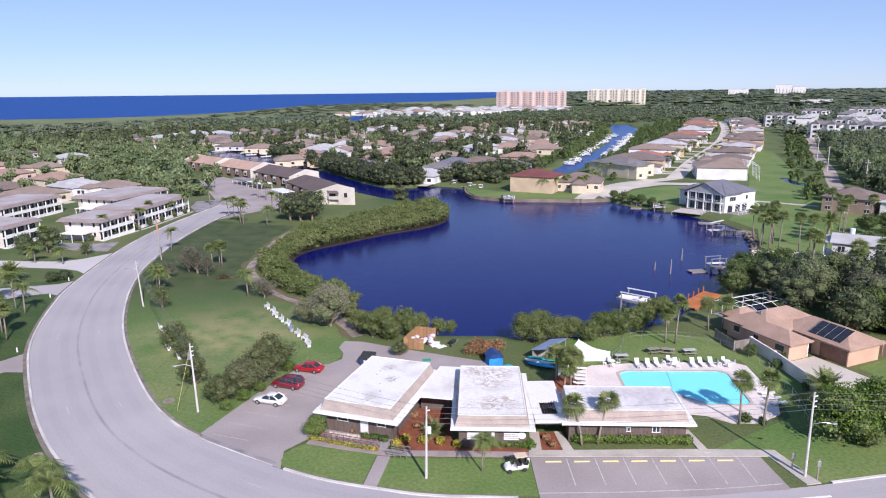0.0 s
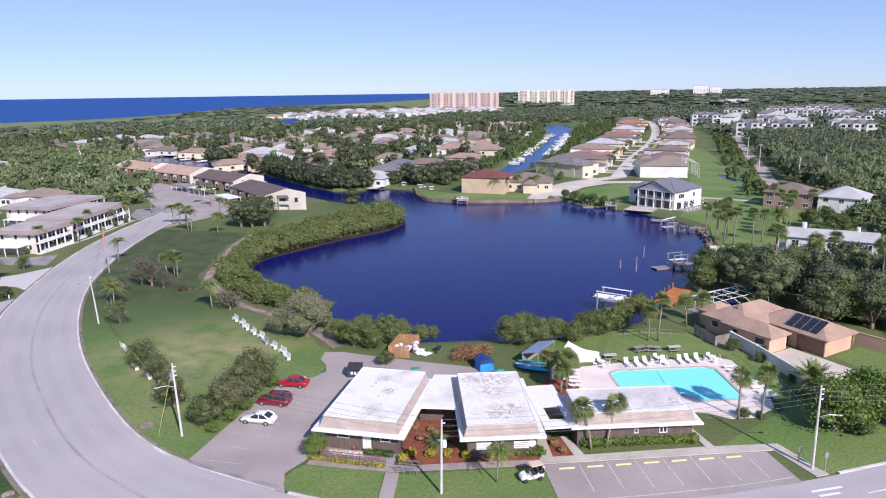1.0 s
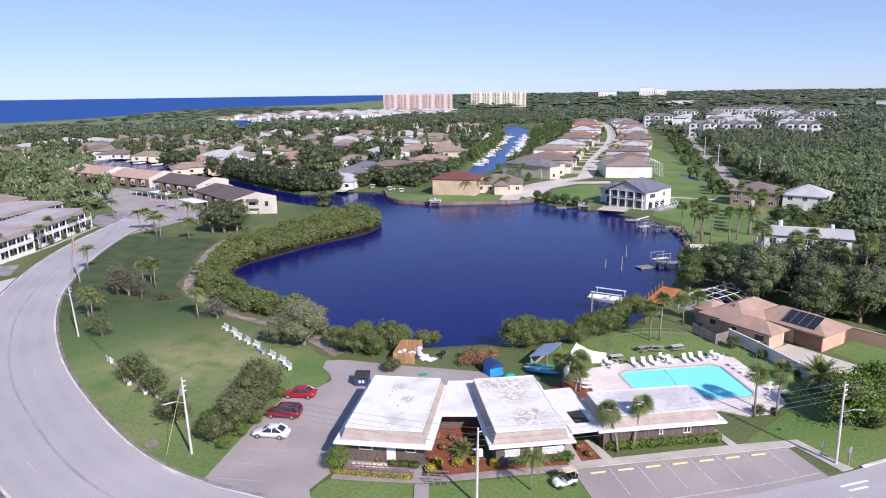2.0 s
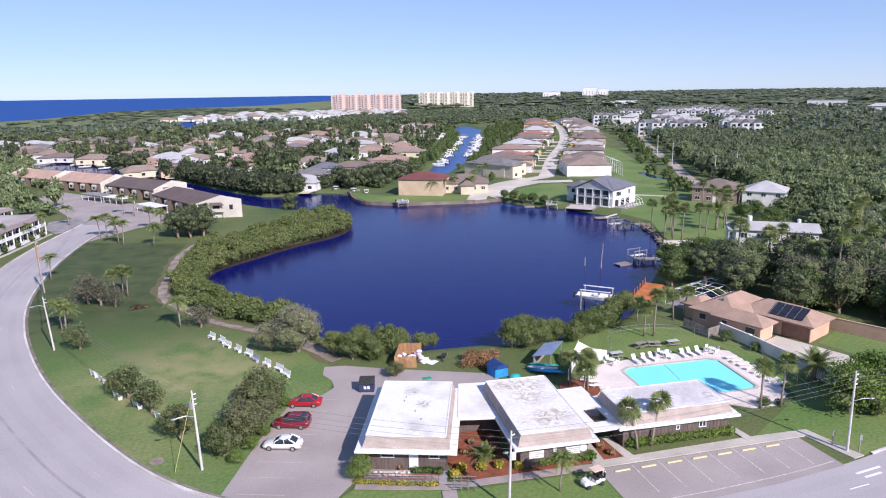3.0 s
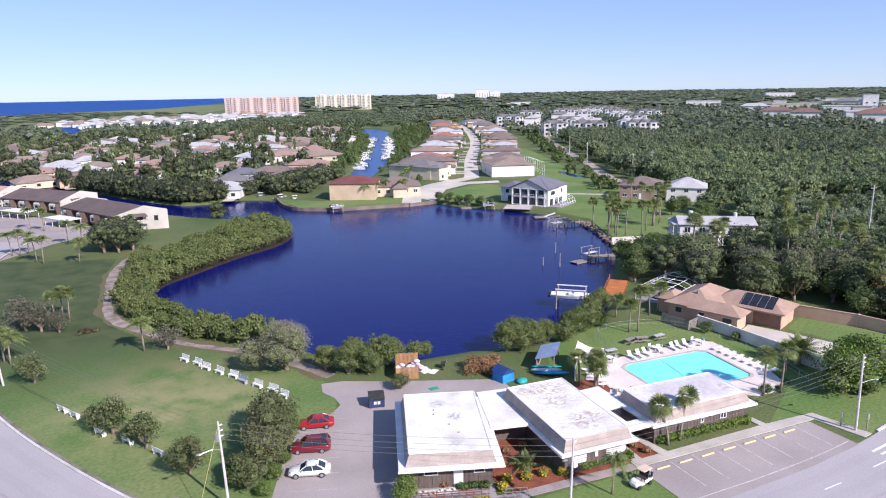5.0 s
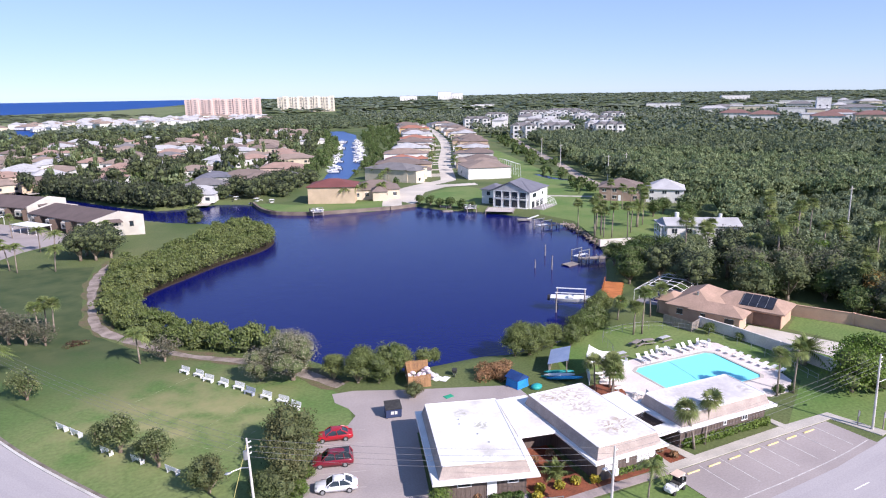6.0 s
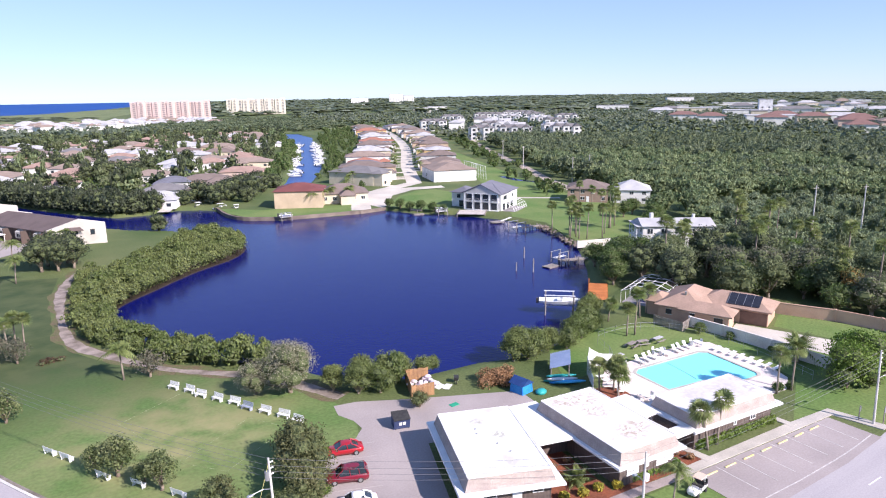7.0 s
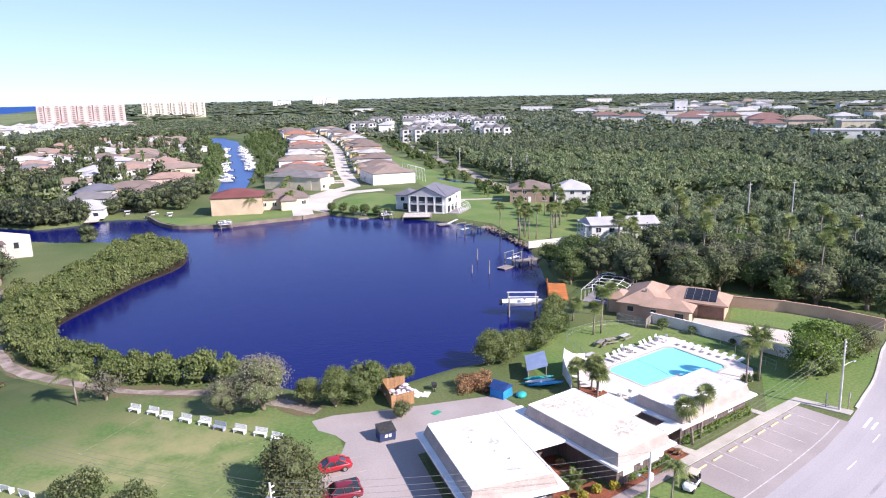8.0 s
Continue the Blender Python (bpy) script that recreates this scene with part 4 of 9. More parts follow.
# ---- woods east of the lake, and far woods ----
WOOD_E = [(101, 124), (108, 134), (122, 150), (120, 166), (140, 170), (150, 181), (151, 200), (153, 226), (163, 260), (185, 303), (207, 350), (232, 402), (254, 445), (292, 475), (335, 392), (420, 305), (398, 240), (385, 190), (430, 90), (300, 40), (150, 50), (86, 72), (78, 92), (72, 105), (80, 120)]
sp = scatter(rg, WOOD_E, 6.2)
SCRUB = [(106, 130), (124, 150), (152, 172), (186, 160), (207, 118), (245, 60), (300, 46), (150, 52), (120, 78), (100, 106)]
sp = sp[edge_distance(sp[:, 0], sp[:, 1], SCRUB) < 0]
away = np.hypot(sp[:, 0] + 40, sp[:, 1] - 25)
mixed = rg.uniform(0, 1, len(sp))
# darker leaves stand in for the cloud shade on the back woods
dusky = (edge_distance(sp[:, 0], sp[:, 1], [(205, 128), (240, 60), (430, 80), (400, 235), (300, 215)]) > 0) | (away > 395)
patch = np.sin(sp[:, 0] * 0.06 + 1) * np.cos(sp[:, 1] * 0.05) + rg.uniform(-0.7, 0.7, len(sp))
near_ = away < 185
def stand(ok, r0, r1, h0, h1):
    return [(x, y, rg.uniform(r0, r1), rg.uniform(h0, h1)) for x, y in sp[ok]]
woods("woodland", "thick mixed green woodland beside the houses", stand(near_ & (patch > -0.2), 3.0, 5.2, 5.2, 8.0), 520, 0.072, L_FOREST, 14, 7, 21, ball=(5, 2))
woods("shaded_woodland", "darker broad trees in the near woodland", stand(near_ & (patch <= -0.2), 3.0, 5.4, 5.5, 8.6), 520, 0.072, L_SHADE, 14, 7, 25, ball=(5, 2))
woods("tall_woodland", "tall bright green round-crowned trees behind the scrub", stand(~near_ & ~dusky & (patch > -0.6), 3.6, 5.6, 6.0, 8.8), 270, 0.082, L_TALL, 10, 7, 22, ball=(5, 2))
woods("dark_woodland", "tall woodland trees, darker green with cloud shade at the back", stand(~near_ & (dusky | (patch <= -0.6)) & ((mixed < 0.62) | (away < 300)), 4.0, 6.2, 6.4, 9.4), 120, 0.112, L_SHADE, 8, 6, 24, ball=(5, 2))
low = scatter(rg, SCRUB, 4.3)
woods("scrub", "low light green scrub and mangrove thicket", [(x, y, rg.uniform(2.0, 3.4), rg.uniform(2.4, 4.2)) for x, y in low], 180, 0.122, L_SCRUB, 7, 8, 26, ball=(5, 2))
woods("scrub_trees", "small darker trees standing in the scrub", [(x, y, rg.uniform(1.6, 2.8), rg.uniform(4.4, 6.2)) for x, y in low if rg.random() < 0.07], 260, 0.11, L_SHADE, 8, 5, 27, ball=(6, 3))


# ---- the clubhouse ----
def spot(x, y, deg):
    return Matrix.Translation((x, y, 0)) @ Matrix.Rotation(radians(deg), 4, "Z")


club = thing("clubhouse", "low dark-timber clubhouse with white flat roofs and shingled mansards", "building")


def wing(m, w, d, top, roof_mat, wall=1.1):
    """One wing: a slab of white eaves at 2.55 m, a shingled upstand with a flat top, dark walls."""
    x0, y0, x1, y1 = top
    body = part("wing_wall", Geo().box(w / 2, d / 2, 0, w - 2 * wall, d - 2 * wall, 2.5), M_SIDING, club, m=m)
    part("overhang", Geo().box(w / 2, d / 2, 2.46, w, d, 0.26, bevel=0.04), M_WHITE, club, "white painted overhanging eaves", m=m)
    part("mansard", Geo().frustum(x0 - 0.42, y0 - 0.36, x1 + 0.42, y1 + 0.36, 2.70, 3.92, 0.42, 0.36), M_MANSARD, club, "sloping weathered shingle upstand", m=m)
    g = Geo()
    g.box((x0 + x1) / 2, (y0 + y1) / 2, 3.90, x1 - x0 + 0.06, y1 - y0 + 0.06, 0.05, bevel=0.01)
    fr = part("flat_roof", g, roof_mat, club, "white coated flat roof", m=m)
    for x, y, sx, sy in (((x0 + x1) / 2, y0, x1 - x0, 0.16), ((x0 + x1) / 2, y1, x1 - x0, 0.16), (x0, (y0 + y1) / 2, 0.16, y1 - y0 - 0.18), (x1, (y0 + y1) / 2, 0.16, y1 - y0 - 0.18)):
        part("parapet", Geo().box(x, y, 3.93, sx, sy, 0.07, bevel=0.02), roof_mat, fr)
    # siding boards on the front and the sides
    board = Geo().box(0, 0, 0.05, 0.05, 0.03, 2.38).mesh("board", M_SIDING)
    n = int((w - 2 * wall) / 0.45)
    for i in range(n + 1):
        part("board", board, None, body, m=Matrix.Translation((wall + (w - 2 * wall) * i / n, wall - 0.012, 0)))
    return body


MA, MB, MC = spot(-13.05, 69.8, -18.8), spot(2.55, 65.35, -3.2), spot(14.75, 66.2, -3.0)
wing_a = wing(MA, 10.4, 15.1, (1.1, 0.95, 9.2, 14.1), M_ROOF)
wing_b = wing(MB, 9.15, 14.7, (0.85, 0.75, 8.15, 13.9), M_ROOF_WORN, 0.9)
wing_c = wing(MC, 14.5, 7.8, (1.0, 0.85, 13.4, 6.8), M_ROOF_GREY, 0.9)
# flat links between the wings
part("link_roof", Geo().prism([(-1.1, 73.4), (4.4, 72.2), (5.2, 81.4), (1.5, 82.0)], 2.50, 2.78), M_ROOF, club, "low white flat roof between two wings")
part("link_wall", Geo().prism([(-0.9, 75.4), (4.0, 74.4), (4.6, 80.8), (1.5, 81.4)], 0, 2.49), M_SIDING, club)
g = Geo()
for x0, y0, x1, y1 in ((11.9, 66.6, 15.6, 68.3), (11.9, 71.5, 15.6, 77.0), (11.9, 68.3, 12.9, 71.5), (14.7, 68.3, 15.6, 71.5)):
    g.box((x0 + x1) / 2 + 0.001, (y0 + y1) / 2, 2.50, x1 - x0, y1 - y0, 0.27)
part("breezeway_roof", g, M_ROOF, club, "white flat roof with a square light well")
part("breezeway_wall", Geo().box(13.8, 76.0, 0, 3.2, 0.15, 2.49), M_SIDING, club)
trellis = Geo()
for i in range(7):
    trellis.box(13.0 + 0.27 * i, 69.9, 2.55, 0.05, 3.2, 0.1)
part("light_well_bars", trellis, M_SIDING, club)


def framed(name, m, x, z, w, h, parent, panes=1, mat=M_GLASS):
    """A white framed window or door on a front wall, in the wing's own frame."""
    fr = Geo()
    t = 0.08
    fr.box(x, 0, z - t, w + 2 * t, 0.1, t).box(x, 0, z + h, w + 2 * t, 0.1, t)
    for i in range(panes + 1):
        fr.box(x - w / 2 + w * i / panes, 0, z, t, 0.1, h)
    f = part(name, fr, M_WHITE, parent, "white frame", m=m)
    part("pane", Geo().box(x, 0.02, z, w, 0.03, h), mat, f)


front = lambda wall: Matrix.Translation((0, wall - 0.03, 0))
framed("window", front(1.1), 3.2, 1.55, 1.3, 0.3, wing_a)
framed("window", front(1.1), 8.0, 1.55, 1.0, 0.35, wing_a)
part("door", Geo().box(5.9, 1.05, 0.05, 0.95, 0.08, 2.2), M_WHITE, wing_a, "white front door")
for x in (2.6, 6.6):
    g = Geo()
    for i in range(4):
        g.box(x, 0.86, 1.0 + 0.22 * i, 1.6, 0.06, 0.15)
    part("louvre", g, M_WHITE, wing_b, "white louvred window")
part("sign", Geo().box(4.6, 0.85, 1.3, 0.35, 0.05, 0.6, bevel=0.02), M_WHITE, wing_b, "small white notice")
g = Geo()
g.tube([(7.75, 0.90, 1.55), (7.75, 0.82, 1.55)], 0.42, 20)
part("round_sign", g, M_WHITE, wing_b, "round white sign")
framed("window", front(0.9), 10.4, 1.35, 0.8, 0.6, wing_c, 2)
framed("window", front(0.9), 7.4, 1.4, 0.35, 0.4, wing_c)
# roof fittings
for m, x, y in ((MA, 4.2, 9.8), (MA, 5.6, 6.4), (MA, 6.4, 4.6), (MA, 4.1, 8.8)):
    part("roof_vent", Geo().tube([(x, y, 3.92), (x, y, 4.08)], 0.08, 8), M_METAL, club, m=m)
# porch rail and entrance ramp at the front of the west wing
rail = Geo()
for i in range(11):
    rail.box(1.4 + 0.72 * i, -1.0, 0, 0.05, 0.05, 0.9)
rail.box(5.0, -1.0, 0.86, 7.4, 0.06, 0.06).box(5.0, -1.0, 0.4, 7.4, 0.04, 0.04)
part("porch_rail", rail, material("rust_red_rail", (0.28, 0.07, 0.05), (0.2, 0.06, 0.04), 0.6), club, m=MA)
part("porch_floor", Geo().box(5.2, 0.0, 0.0, 8.4, 2.2, 0.07), M_SEAM, club, m=MA)
ramp = Geo()
for y in (-1.2, -2.3):
    for i in range(4):
        ramp.box(10.2 + 0.7 * i, y, 0, 0.05, 0.05, 0.95)
    ramp.box(11.2, y, 0.9, 2.3, 0.06, 0.06).box(11.2, y, 0.5, 2.3, 0.05, 0.05)
part("ramp_rail", ramp, M_METAL, club, "grey handrail", m=MA)

M_GRAVEL = material("pale_gravel", (0.62, 0.58, 0.54), (0.40, 0.36, 0.33), 0.9, 1.6, 8.0, 0.5)
sheet([(-11.2, 69.9), (-10.8, 68.8), (-7.6, 68.0), (-7.3, 68.9)], 0.09, "gravel_bed", M_GRAVEL, "pale gravel bed beside the porch", "planting bed", thick=0.08)
rk = random.Random(15)
for i in range(9):
    solo("rock", Geo().sphere(0, 0, 0.1, rk.uniform(0.14, 0.26), rk.uniform(0.12, 0.2), rk.uniform(0.1, 0.16), 7, 5), M_GRAVEL, "small pale rock on the gravel bed", "rock", Matrix.Translation((-11 + 0.4 * i + rk.uniform(-0.1, 0.1), 69.2 - 0.11 * i + rk.uniform(-0.25, 0.25), 0.09)) @ Matrix.Rotation(i, 4, "Z"), "rocks by the porch", smooth=True)

# ---- the pool ----
pool = thing("swimming_pool", "turquoise swimming pool with pale coping and concrete deck", "swimming pool", kind="structure")
POOL = [(25.6, 78.8), (26.0, 84.9), (27.3, 85.7), (39.6, 85.2), (40.6, 84.3), (39.9, 75.9), (39.2, 75.3), (34.6, 75.4), (32.0, 78.2)]
DECK = [(17.6, 79.6), (19.2, 84.5), (22.8, 87.8), (31, 88.6), (42.8, 88.3), (44.4, 87), (44, 81.5), (43.6, 76.5), (42, 72.6), (38.6, 70.6), (35.4, 70.7), (33.2, 72.6), (29.2, 73.6), (16, 74.3), (12.5, 77.2)]


def ring_sheet(outer, inner, z, thick, name, mat, parent, label=""):
    return part(name, slab([outer, inner], z, thick), mat, parent, label)


cx = sum(p[0] for p in POOL) / len(POOL)
cy = sum(p[1] for p in POOL) / len(POOL)
COPE = [(x + 0.35 * (1 if x > cx else -1), y + 0.35 * (1 if y > cy else -1)) for x, y in POOL]
ring_sheet(DECK, COPE, 0.10, 0.12, "deck", M_DECK, pool, "pale pinkish concrete deck")
ring_sheet(COPE, POOL, 0.14, 0.4, "coping", M_WALK, pool, "raised concrete coping")
part("lane_rope", Geo().tube([(32.6, 85.4, 0.05), (32.4, 83.8, 0.03), (31.8, 80.6, 0.03), (31.3, 78.9, 0.05)], 0.022, 6), M_METAL, pool, "thin grey rope across the water")
part("pool_water", Geo().add([(x, y, 0.02) for x, y in POOL], [tuple(range(len(POOL)))[::-1]]), W_POOL, pool, "clear turquoise water")


# ---- houses ----
def tint(name, a, k=0.82, **kw):
    return material(name, a, tuple(c * k for c in a), 0.9, 0.3, 7.0, 0.2, grain=0.07, **kw)


WALLS = [tint("cream_stucco", (0.66, 0.58, 0.45)), tint("white_stucco", (0.76, 0.75, 0.73)), tint("tan_stucco", (0.58, 0.45, 0.32)), tint("pale_pink_stucco", (0.68, 0.52, 0.45)),
         tint("grey_stucco", (0.55, 0.54, 0.52)), tint("yellow_stucco", (0.72, 0.52, 0.26))]
ROOFS = [tint("grey_shingle", (0.205, 0.195, 0.20)), tint("brown_shingle", (0.215, 0.168, 0.148)), tint("tan_tile", (0.30, 0.232, 0.195)), tint("red_tile", (0.38, 0.175, 0.125)),
         tint("pale_roof", (0.47, 0.465, 0.475)), tint("blue_grey_shingle", (0.165, 0.168, 0.205)), tint("salmon_tile", (0.37, 0.25, 0.205)), tint("maroon_tile", (0.20, 0.072, 0.068))]


def house(x, y, deg, w, d, h, rise, wall, roof, label, storeys=1, gable=False, wing=None, over=0.5, name="house", windows=True, group=""):
    """A house with walls, windows, a door and a hipped or gabled roof, standing at its front left corner."""
    t = thing(name, label, "house", spot(x, y, deg), group)
    part("wall", Geo().box(w / 2, d / 2, 0, w, d, h), wall, t)
    g = Geo().hip(-over, -over, w + over, d + over, h + 0.12, rise, gable)
    g.box(w / 2, d / 2, h - 0.05, w + 2 * over, d + 2 * over, 0.17)
    part("roof", g, roof, t)
    if gable:
        gg = Geo()
        if w >= d:
            for xx in (0.02, w - 0.02):
                gg.add([(xx, 0, h), (xx, d, h), (xx, d / 2, h + rise * 0.95)], [(0, 1, 2)])
        else:
            for yy in (0.02, d - 0.02):
                gg.add([(0, yy, h), (w, yy, h), (w / 2, yy, h + rise * 0.95)], [(0, 1, 2)])
        part("gable", gg, wall, t)
    if wing:
        wx, wy, ww, wd = wing
        part("wing_wall", Geo().box(wx + ww / 2, wy + wd / 2, 0, ww, wd, h - 0.25), wall, t)
        part("wing_roof", Geo().hip(wx - over, wy - over, wx + ww + over, wy + wd + over, h - 0.13, rise * 0.75, gable).box(wx + ww / 2, wy + wd / 2, h - 0.3, ww + 2 * over, wd + 2 * over, 0.17), roof, t)
    if windows:
        fl = h / storeys
        for s in range(storeys):
            for side, length in ((0, w), (1, d)):
                k = max(2, int(length / 3.4))
                for i in range(k):
                    c = length * (i + 0.5) / k
                    if s == 0 and side == 0 and i == k // 2:
                        continue
                    for far_side in (0, 1):
                        g = Geo()
                        f = Geo()
                        ww, wh, z = 1.25, min(1.2, fl * 0.45), s * fl + fl * 0.36
                        if side == 0:
                            yy = d + 0.03 if far_side else -0.03
                            g.box(c, yy, z, ww, 0.05, wh)
                            f.box(c, yy, z - 0.1, ww + 0.24, 0.09, 0.1).box(c, yy, z + wh, ww + 0.24, 0.09, 0.1).box(c, yy, z, 0.07, 0.08, wh)
                        else:
                            xx = w + 0.03 if far_side else -0.03
                            g.box(xx, c, z, 0.05, ww, wh)
                            f.box(xx, c, z - 0.1, 0.09, ww + 0.24, 0.1).box(xx, c, z + wh, 0.09, ww + 0.24, 0.1).box(xx, c, z, 0.08, 0.07, wh)
                        if far_side == 0 or side == 1:
                            win = part("window", f, M_WHITE, t)
                            part("pane", g, M_GLASS, win)
        part("door", Geo().box(w / 2, -0.03, 0.05, 1.0, 0.08, 2.05), M_WHITE, t)
    return t


# the house with the maroon roof on the point
house(28.4, 251.5, -27, 16.4, 13, 5.9, 2.2, WALLS[2], ROOFS[7], "tan two-storey house with maroon tile roof by the lake", 2, windows=False)
house(45.0, 251, -18, 17, 13, 3.6, 2.8, WALLS[0], ROOFS[1], "cream house with brown hipped roof", wing=(7, -4, 5, 6))
# the blue-grey roofed house with white balconies
bh = house(81.6, 213.4, -58, 13.5, 15, 5.8, 3.2, WALLS[1], ROOFS[5], "large white two-storey house with blue-grey roof and balconies", 2, windows=False)
part("left_wing", Geo().box(-3.1, 7.6, 0, 6.2, 8, 5.0), WALLS[1], bh)
part("left_wing_roof", Geo().hip(-6.8, 3.0, 0.6, 12.2, 5.0, 1.7).box(-3.1, 7.6, 4.86, 7.4, 9.2, 0.16), ROOFS[5], bh)
part("left_wing_window", Geo().box(-3.6, 3.57, 3.0, 1.3, 0.08, 1.3), M_GLASS, bh)
part("left_wing_door", Geo().box(-2.6, 3.57, 0.1, 1.6, 0.08, 2.1), M_GLASS, bh)
# broad front gable over two storeys of galleries
gx0, gx1, gm = 0.7, 12.8, 6.75
part("front_gable", Geo().add([(gx0, -1.3, 5.75), (gx1, -1.3, 5.75), (gm, -1.3, 8.5), (gx0, -1.1, 5.75), (gx1, -1.1, 5.75), (gm, -1.1, 8.5)], [(0, 1, 2), (5, 4, 3), (0, 3, 4, 1), (1, 4, 5, 2), (2, 5, 3, 0)]), WALLS[4], bh, "grey-white gable front")
part("gable_roof", Geo().add([(gx0 - 1.2, -1.6, 5.62), (gm, -1.6, 8.85), (gx1 + 1.2, -1.6, 5.62), (gx0 - 1.2, 7.5, 5.62), (gm, 7.5, 9.2), (gx1 + 1.2, 7.5, 5.62),
                              (gx0 - 1.2, -1.6, 5.42), (gm, -1.6, 8.65), (gx1 + 1.2, -1.6, 5.42), (gx0 - 1.2, 7.5, 5.42), (gm, 7.5, 9.0), (gx1 + 1.2, 7.5, 5.42)],
                             [(0, 1, 4, 3), (1, 2, 5, 4), (6, 9, 10, 7), (7, 10, 11, 8), (0, 6, 7, 1), (1, 7, 8, 2), (0, 3, 9, 6), (2, 8, 11, 5)]), ROOFS[5], bh)
for s_ in range(2):
    for i_ in range(4):
        part("pane", Geo().box(2.25 + 3.0 * i_, -0.03, 0.25 + 2.9 * s_, 2.5, 0.08, 2.2), M_GLASS, bh)
    for i_ in range(5):
        part("column", Geo().box(0.8 + 2.98 * i_, -1.15, 0.15 + 2.85 * s_, 0.34, 0.34, 2.66), M_WHITE, bh)
    part("balcony", Geo().box(6.75, -0.66, 2.85 * s_ + 0.02, 12.4, 1.28, 0.16), M_WHITE, bh)
part("balcony_beam", Geo().box(6.75, -1.15, 5.5, 12.4, 0.36, 0.26), M_WHITE, bh)
part("balcony_rail", Geo().box(6.75, -1.2, 3.75, 12.2, 0.06, 0.08).box(6.75, -1.2, 3.4, 12.2, 0.05, 0.05), M_WHITE, bh)
for y_ in (2.6, 3.6, 4.6, 10.6):
    wq = part("window", Geo().box(13.55, y_, 3.35, 0.12, 1.0, 0.1).box(13.55, y_, 4.75, 0.12, 1.0, 0.1), M_WHITE, bh)
    part("pane", Geo().box(13.54, y_, 3.45, 0.08, 0.8, 1.3), M_GLASS, wq)
for y_ in (2.6, 6.4, 9.8):
    part("sliding_door", Geo().box(13.54, y_, 0.1, 0.08, 2.2, 2.1), M_GLASS, bh)
porch = thing("pool_cage", "dark screened pool cage with white ribs beside the house", "pool cage", spot(81.6, 213.4, -58))
part("screen_floor", Geo().box(16.0, 6.2, 0.02, 4.6, 12.0, 0.06), M_SEAM, porch)
for i_ in range(7):
    part("rib", Geo().tube([(13.75, 0.4 + 1.95 * i_, 2.75), (15.6, 0.4 + 1.95 * i_, 2.6), (17.4, 0.4 + 1.95 * i_, 1.8), (18.2, 0.4 + 1.95 * i_, 0)], 0.07, 4), M_WHITE, porch)
for x_, z_ in ((13.75, 2.75), (15.6, 2.6), (17.4, 1.8), (18.0, 0.8)):
    part("purlin", Geo().tube([(x_, 0.4, z_), (x_, 12.1, z_)], 0.05, 4), M_WHITE, porch)
house(108.9, 278.7, -16, 19.3, 22, 5.0, 2.4, WALLS[1], ROOFS[2], "long white house with tan tile roof", 1, windows=False)
lcage = thing("pool_cage", "tall white framed screen enclosure beside the house", "pool cage", spot(127.6, 273.2, -16))
for i_ in range(6):
    part("rib", Geo().tube([(0, 3.6 * i_, 0), (0, 3.6 * i_, 7.2), (4.2, 3.6 * i_, 6.0), (4.6, 3.6 * i_, 0)], 0.08, 4), M_WHITE, lcage)
for x_, z_ in ((0, 7.2), (2, 6.6), (4.2, 6.0), (4.5, 3.6), (4.55, 1.6)):
    part("purlin", Geo().tube([(x_, 0, z_), (x_, 18, z_)], 0.06, 4), M_WHITE, lcage)
house(119.5, 204.0, -45, 14, 13, 4.7, 2.6, tint("brown_stucco", (0.33, 0.24, 0.19)), ROOFS[1], "brown house with brown hipped roof among palms", 2)
house(130.2, 192.6, -45, 12.5, 12, 4.6, 2.9, WALLS[1], ROOFS[4], "white house with pale hipped roof among trees", 2)
wh = house(84.4, 137.2, -33.5, 17, 8, 5.8, 1.3, WALLS[1], ROOFS[4], "white two-storey house with pale low roof", 2, gable=True)

part("roof_tank", Geo().tube([(3.2, 5.2, 6.6), (3.2, 5.2, 8.2)], 0.5, 12), M_WHITE, wh, "white rooftop tank")
part("roof_vent", Geo().tube([(13.6, 5.0, 6.6), (13.6, 5.0, 7.9)], 0.4, 10), M_WHITE, wh)
for y_ in (0.2, 2.7, 5.2, 7.7):
    part("veranda_post", Geo().box(-1.5, y_, 0, 0.16, 0.16, 5.6), M_WHITE, wh)
for z_ in (2.75, 3.7, 5.6):
    part("veranda_beam", Geo().box(-1.5, 4.0, z_, 0.12, 7.8, 0.14), M_WHITE, wh)
part("veranda_floor", Geo().box(-0.85, 4.0, 2.65, 1.4, 8.0, 0.1), M_WHITE, wh)
part("veranda_roof", Geo().box(-0.9, 4.0, 5.72, 1.7, 8.6, 0.1), ROOFS[4], wh)


# ---- far towers ----
M_PINK = tint("pink_tower_stucco", (0.62, 0.485, 0.44), 0.95)
M_CREAM = tint("cream_tower_stucco", (0.68, 0.63, 0.53), 0.95)


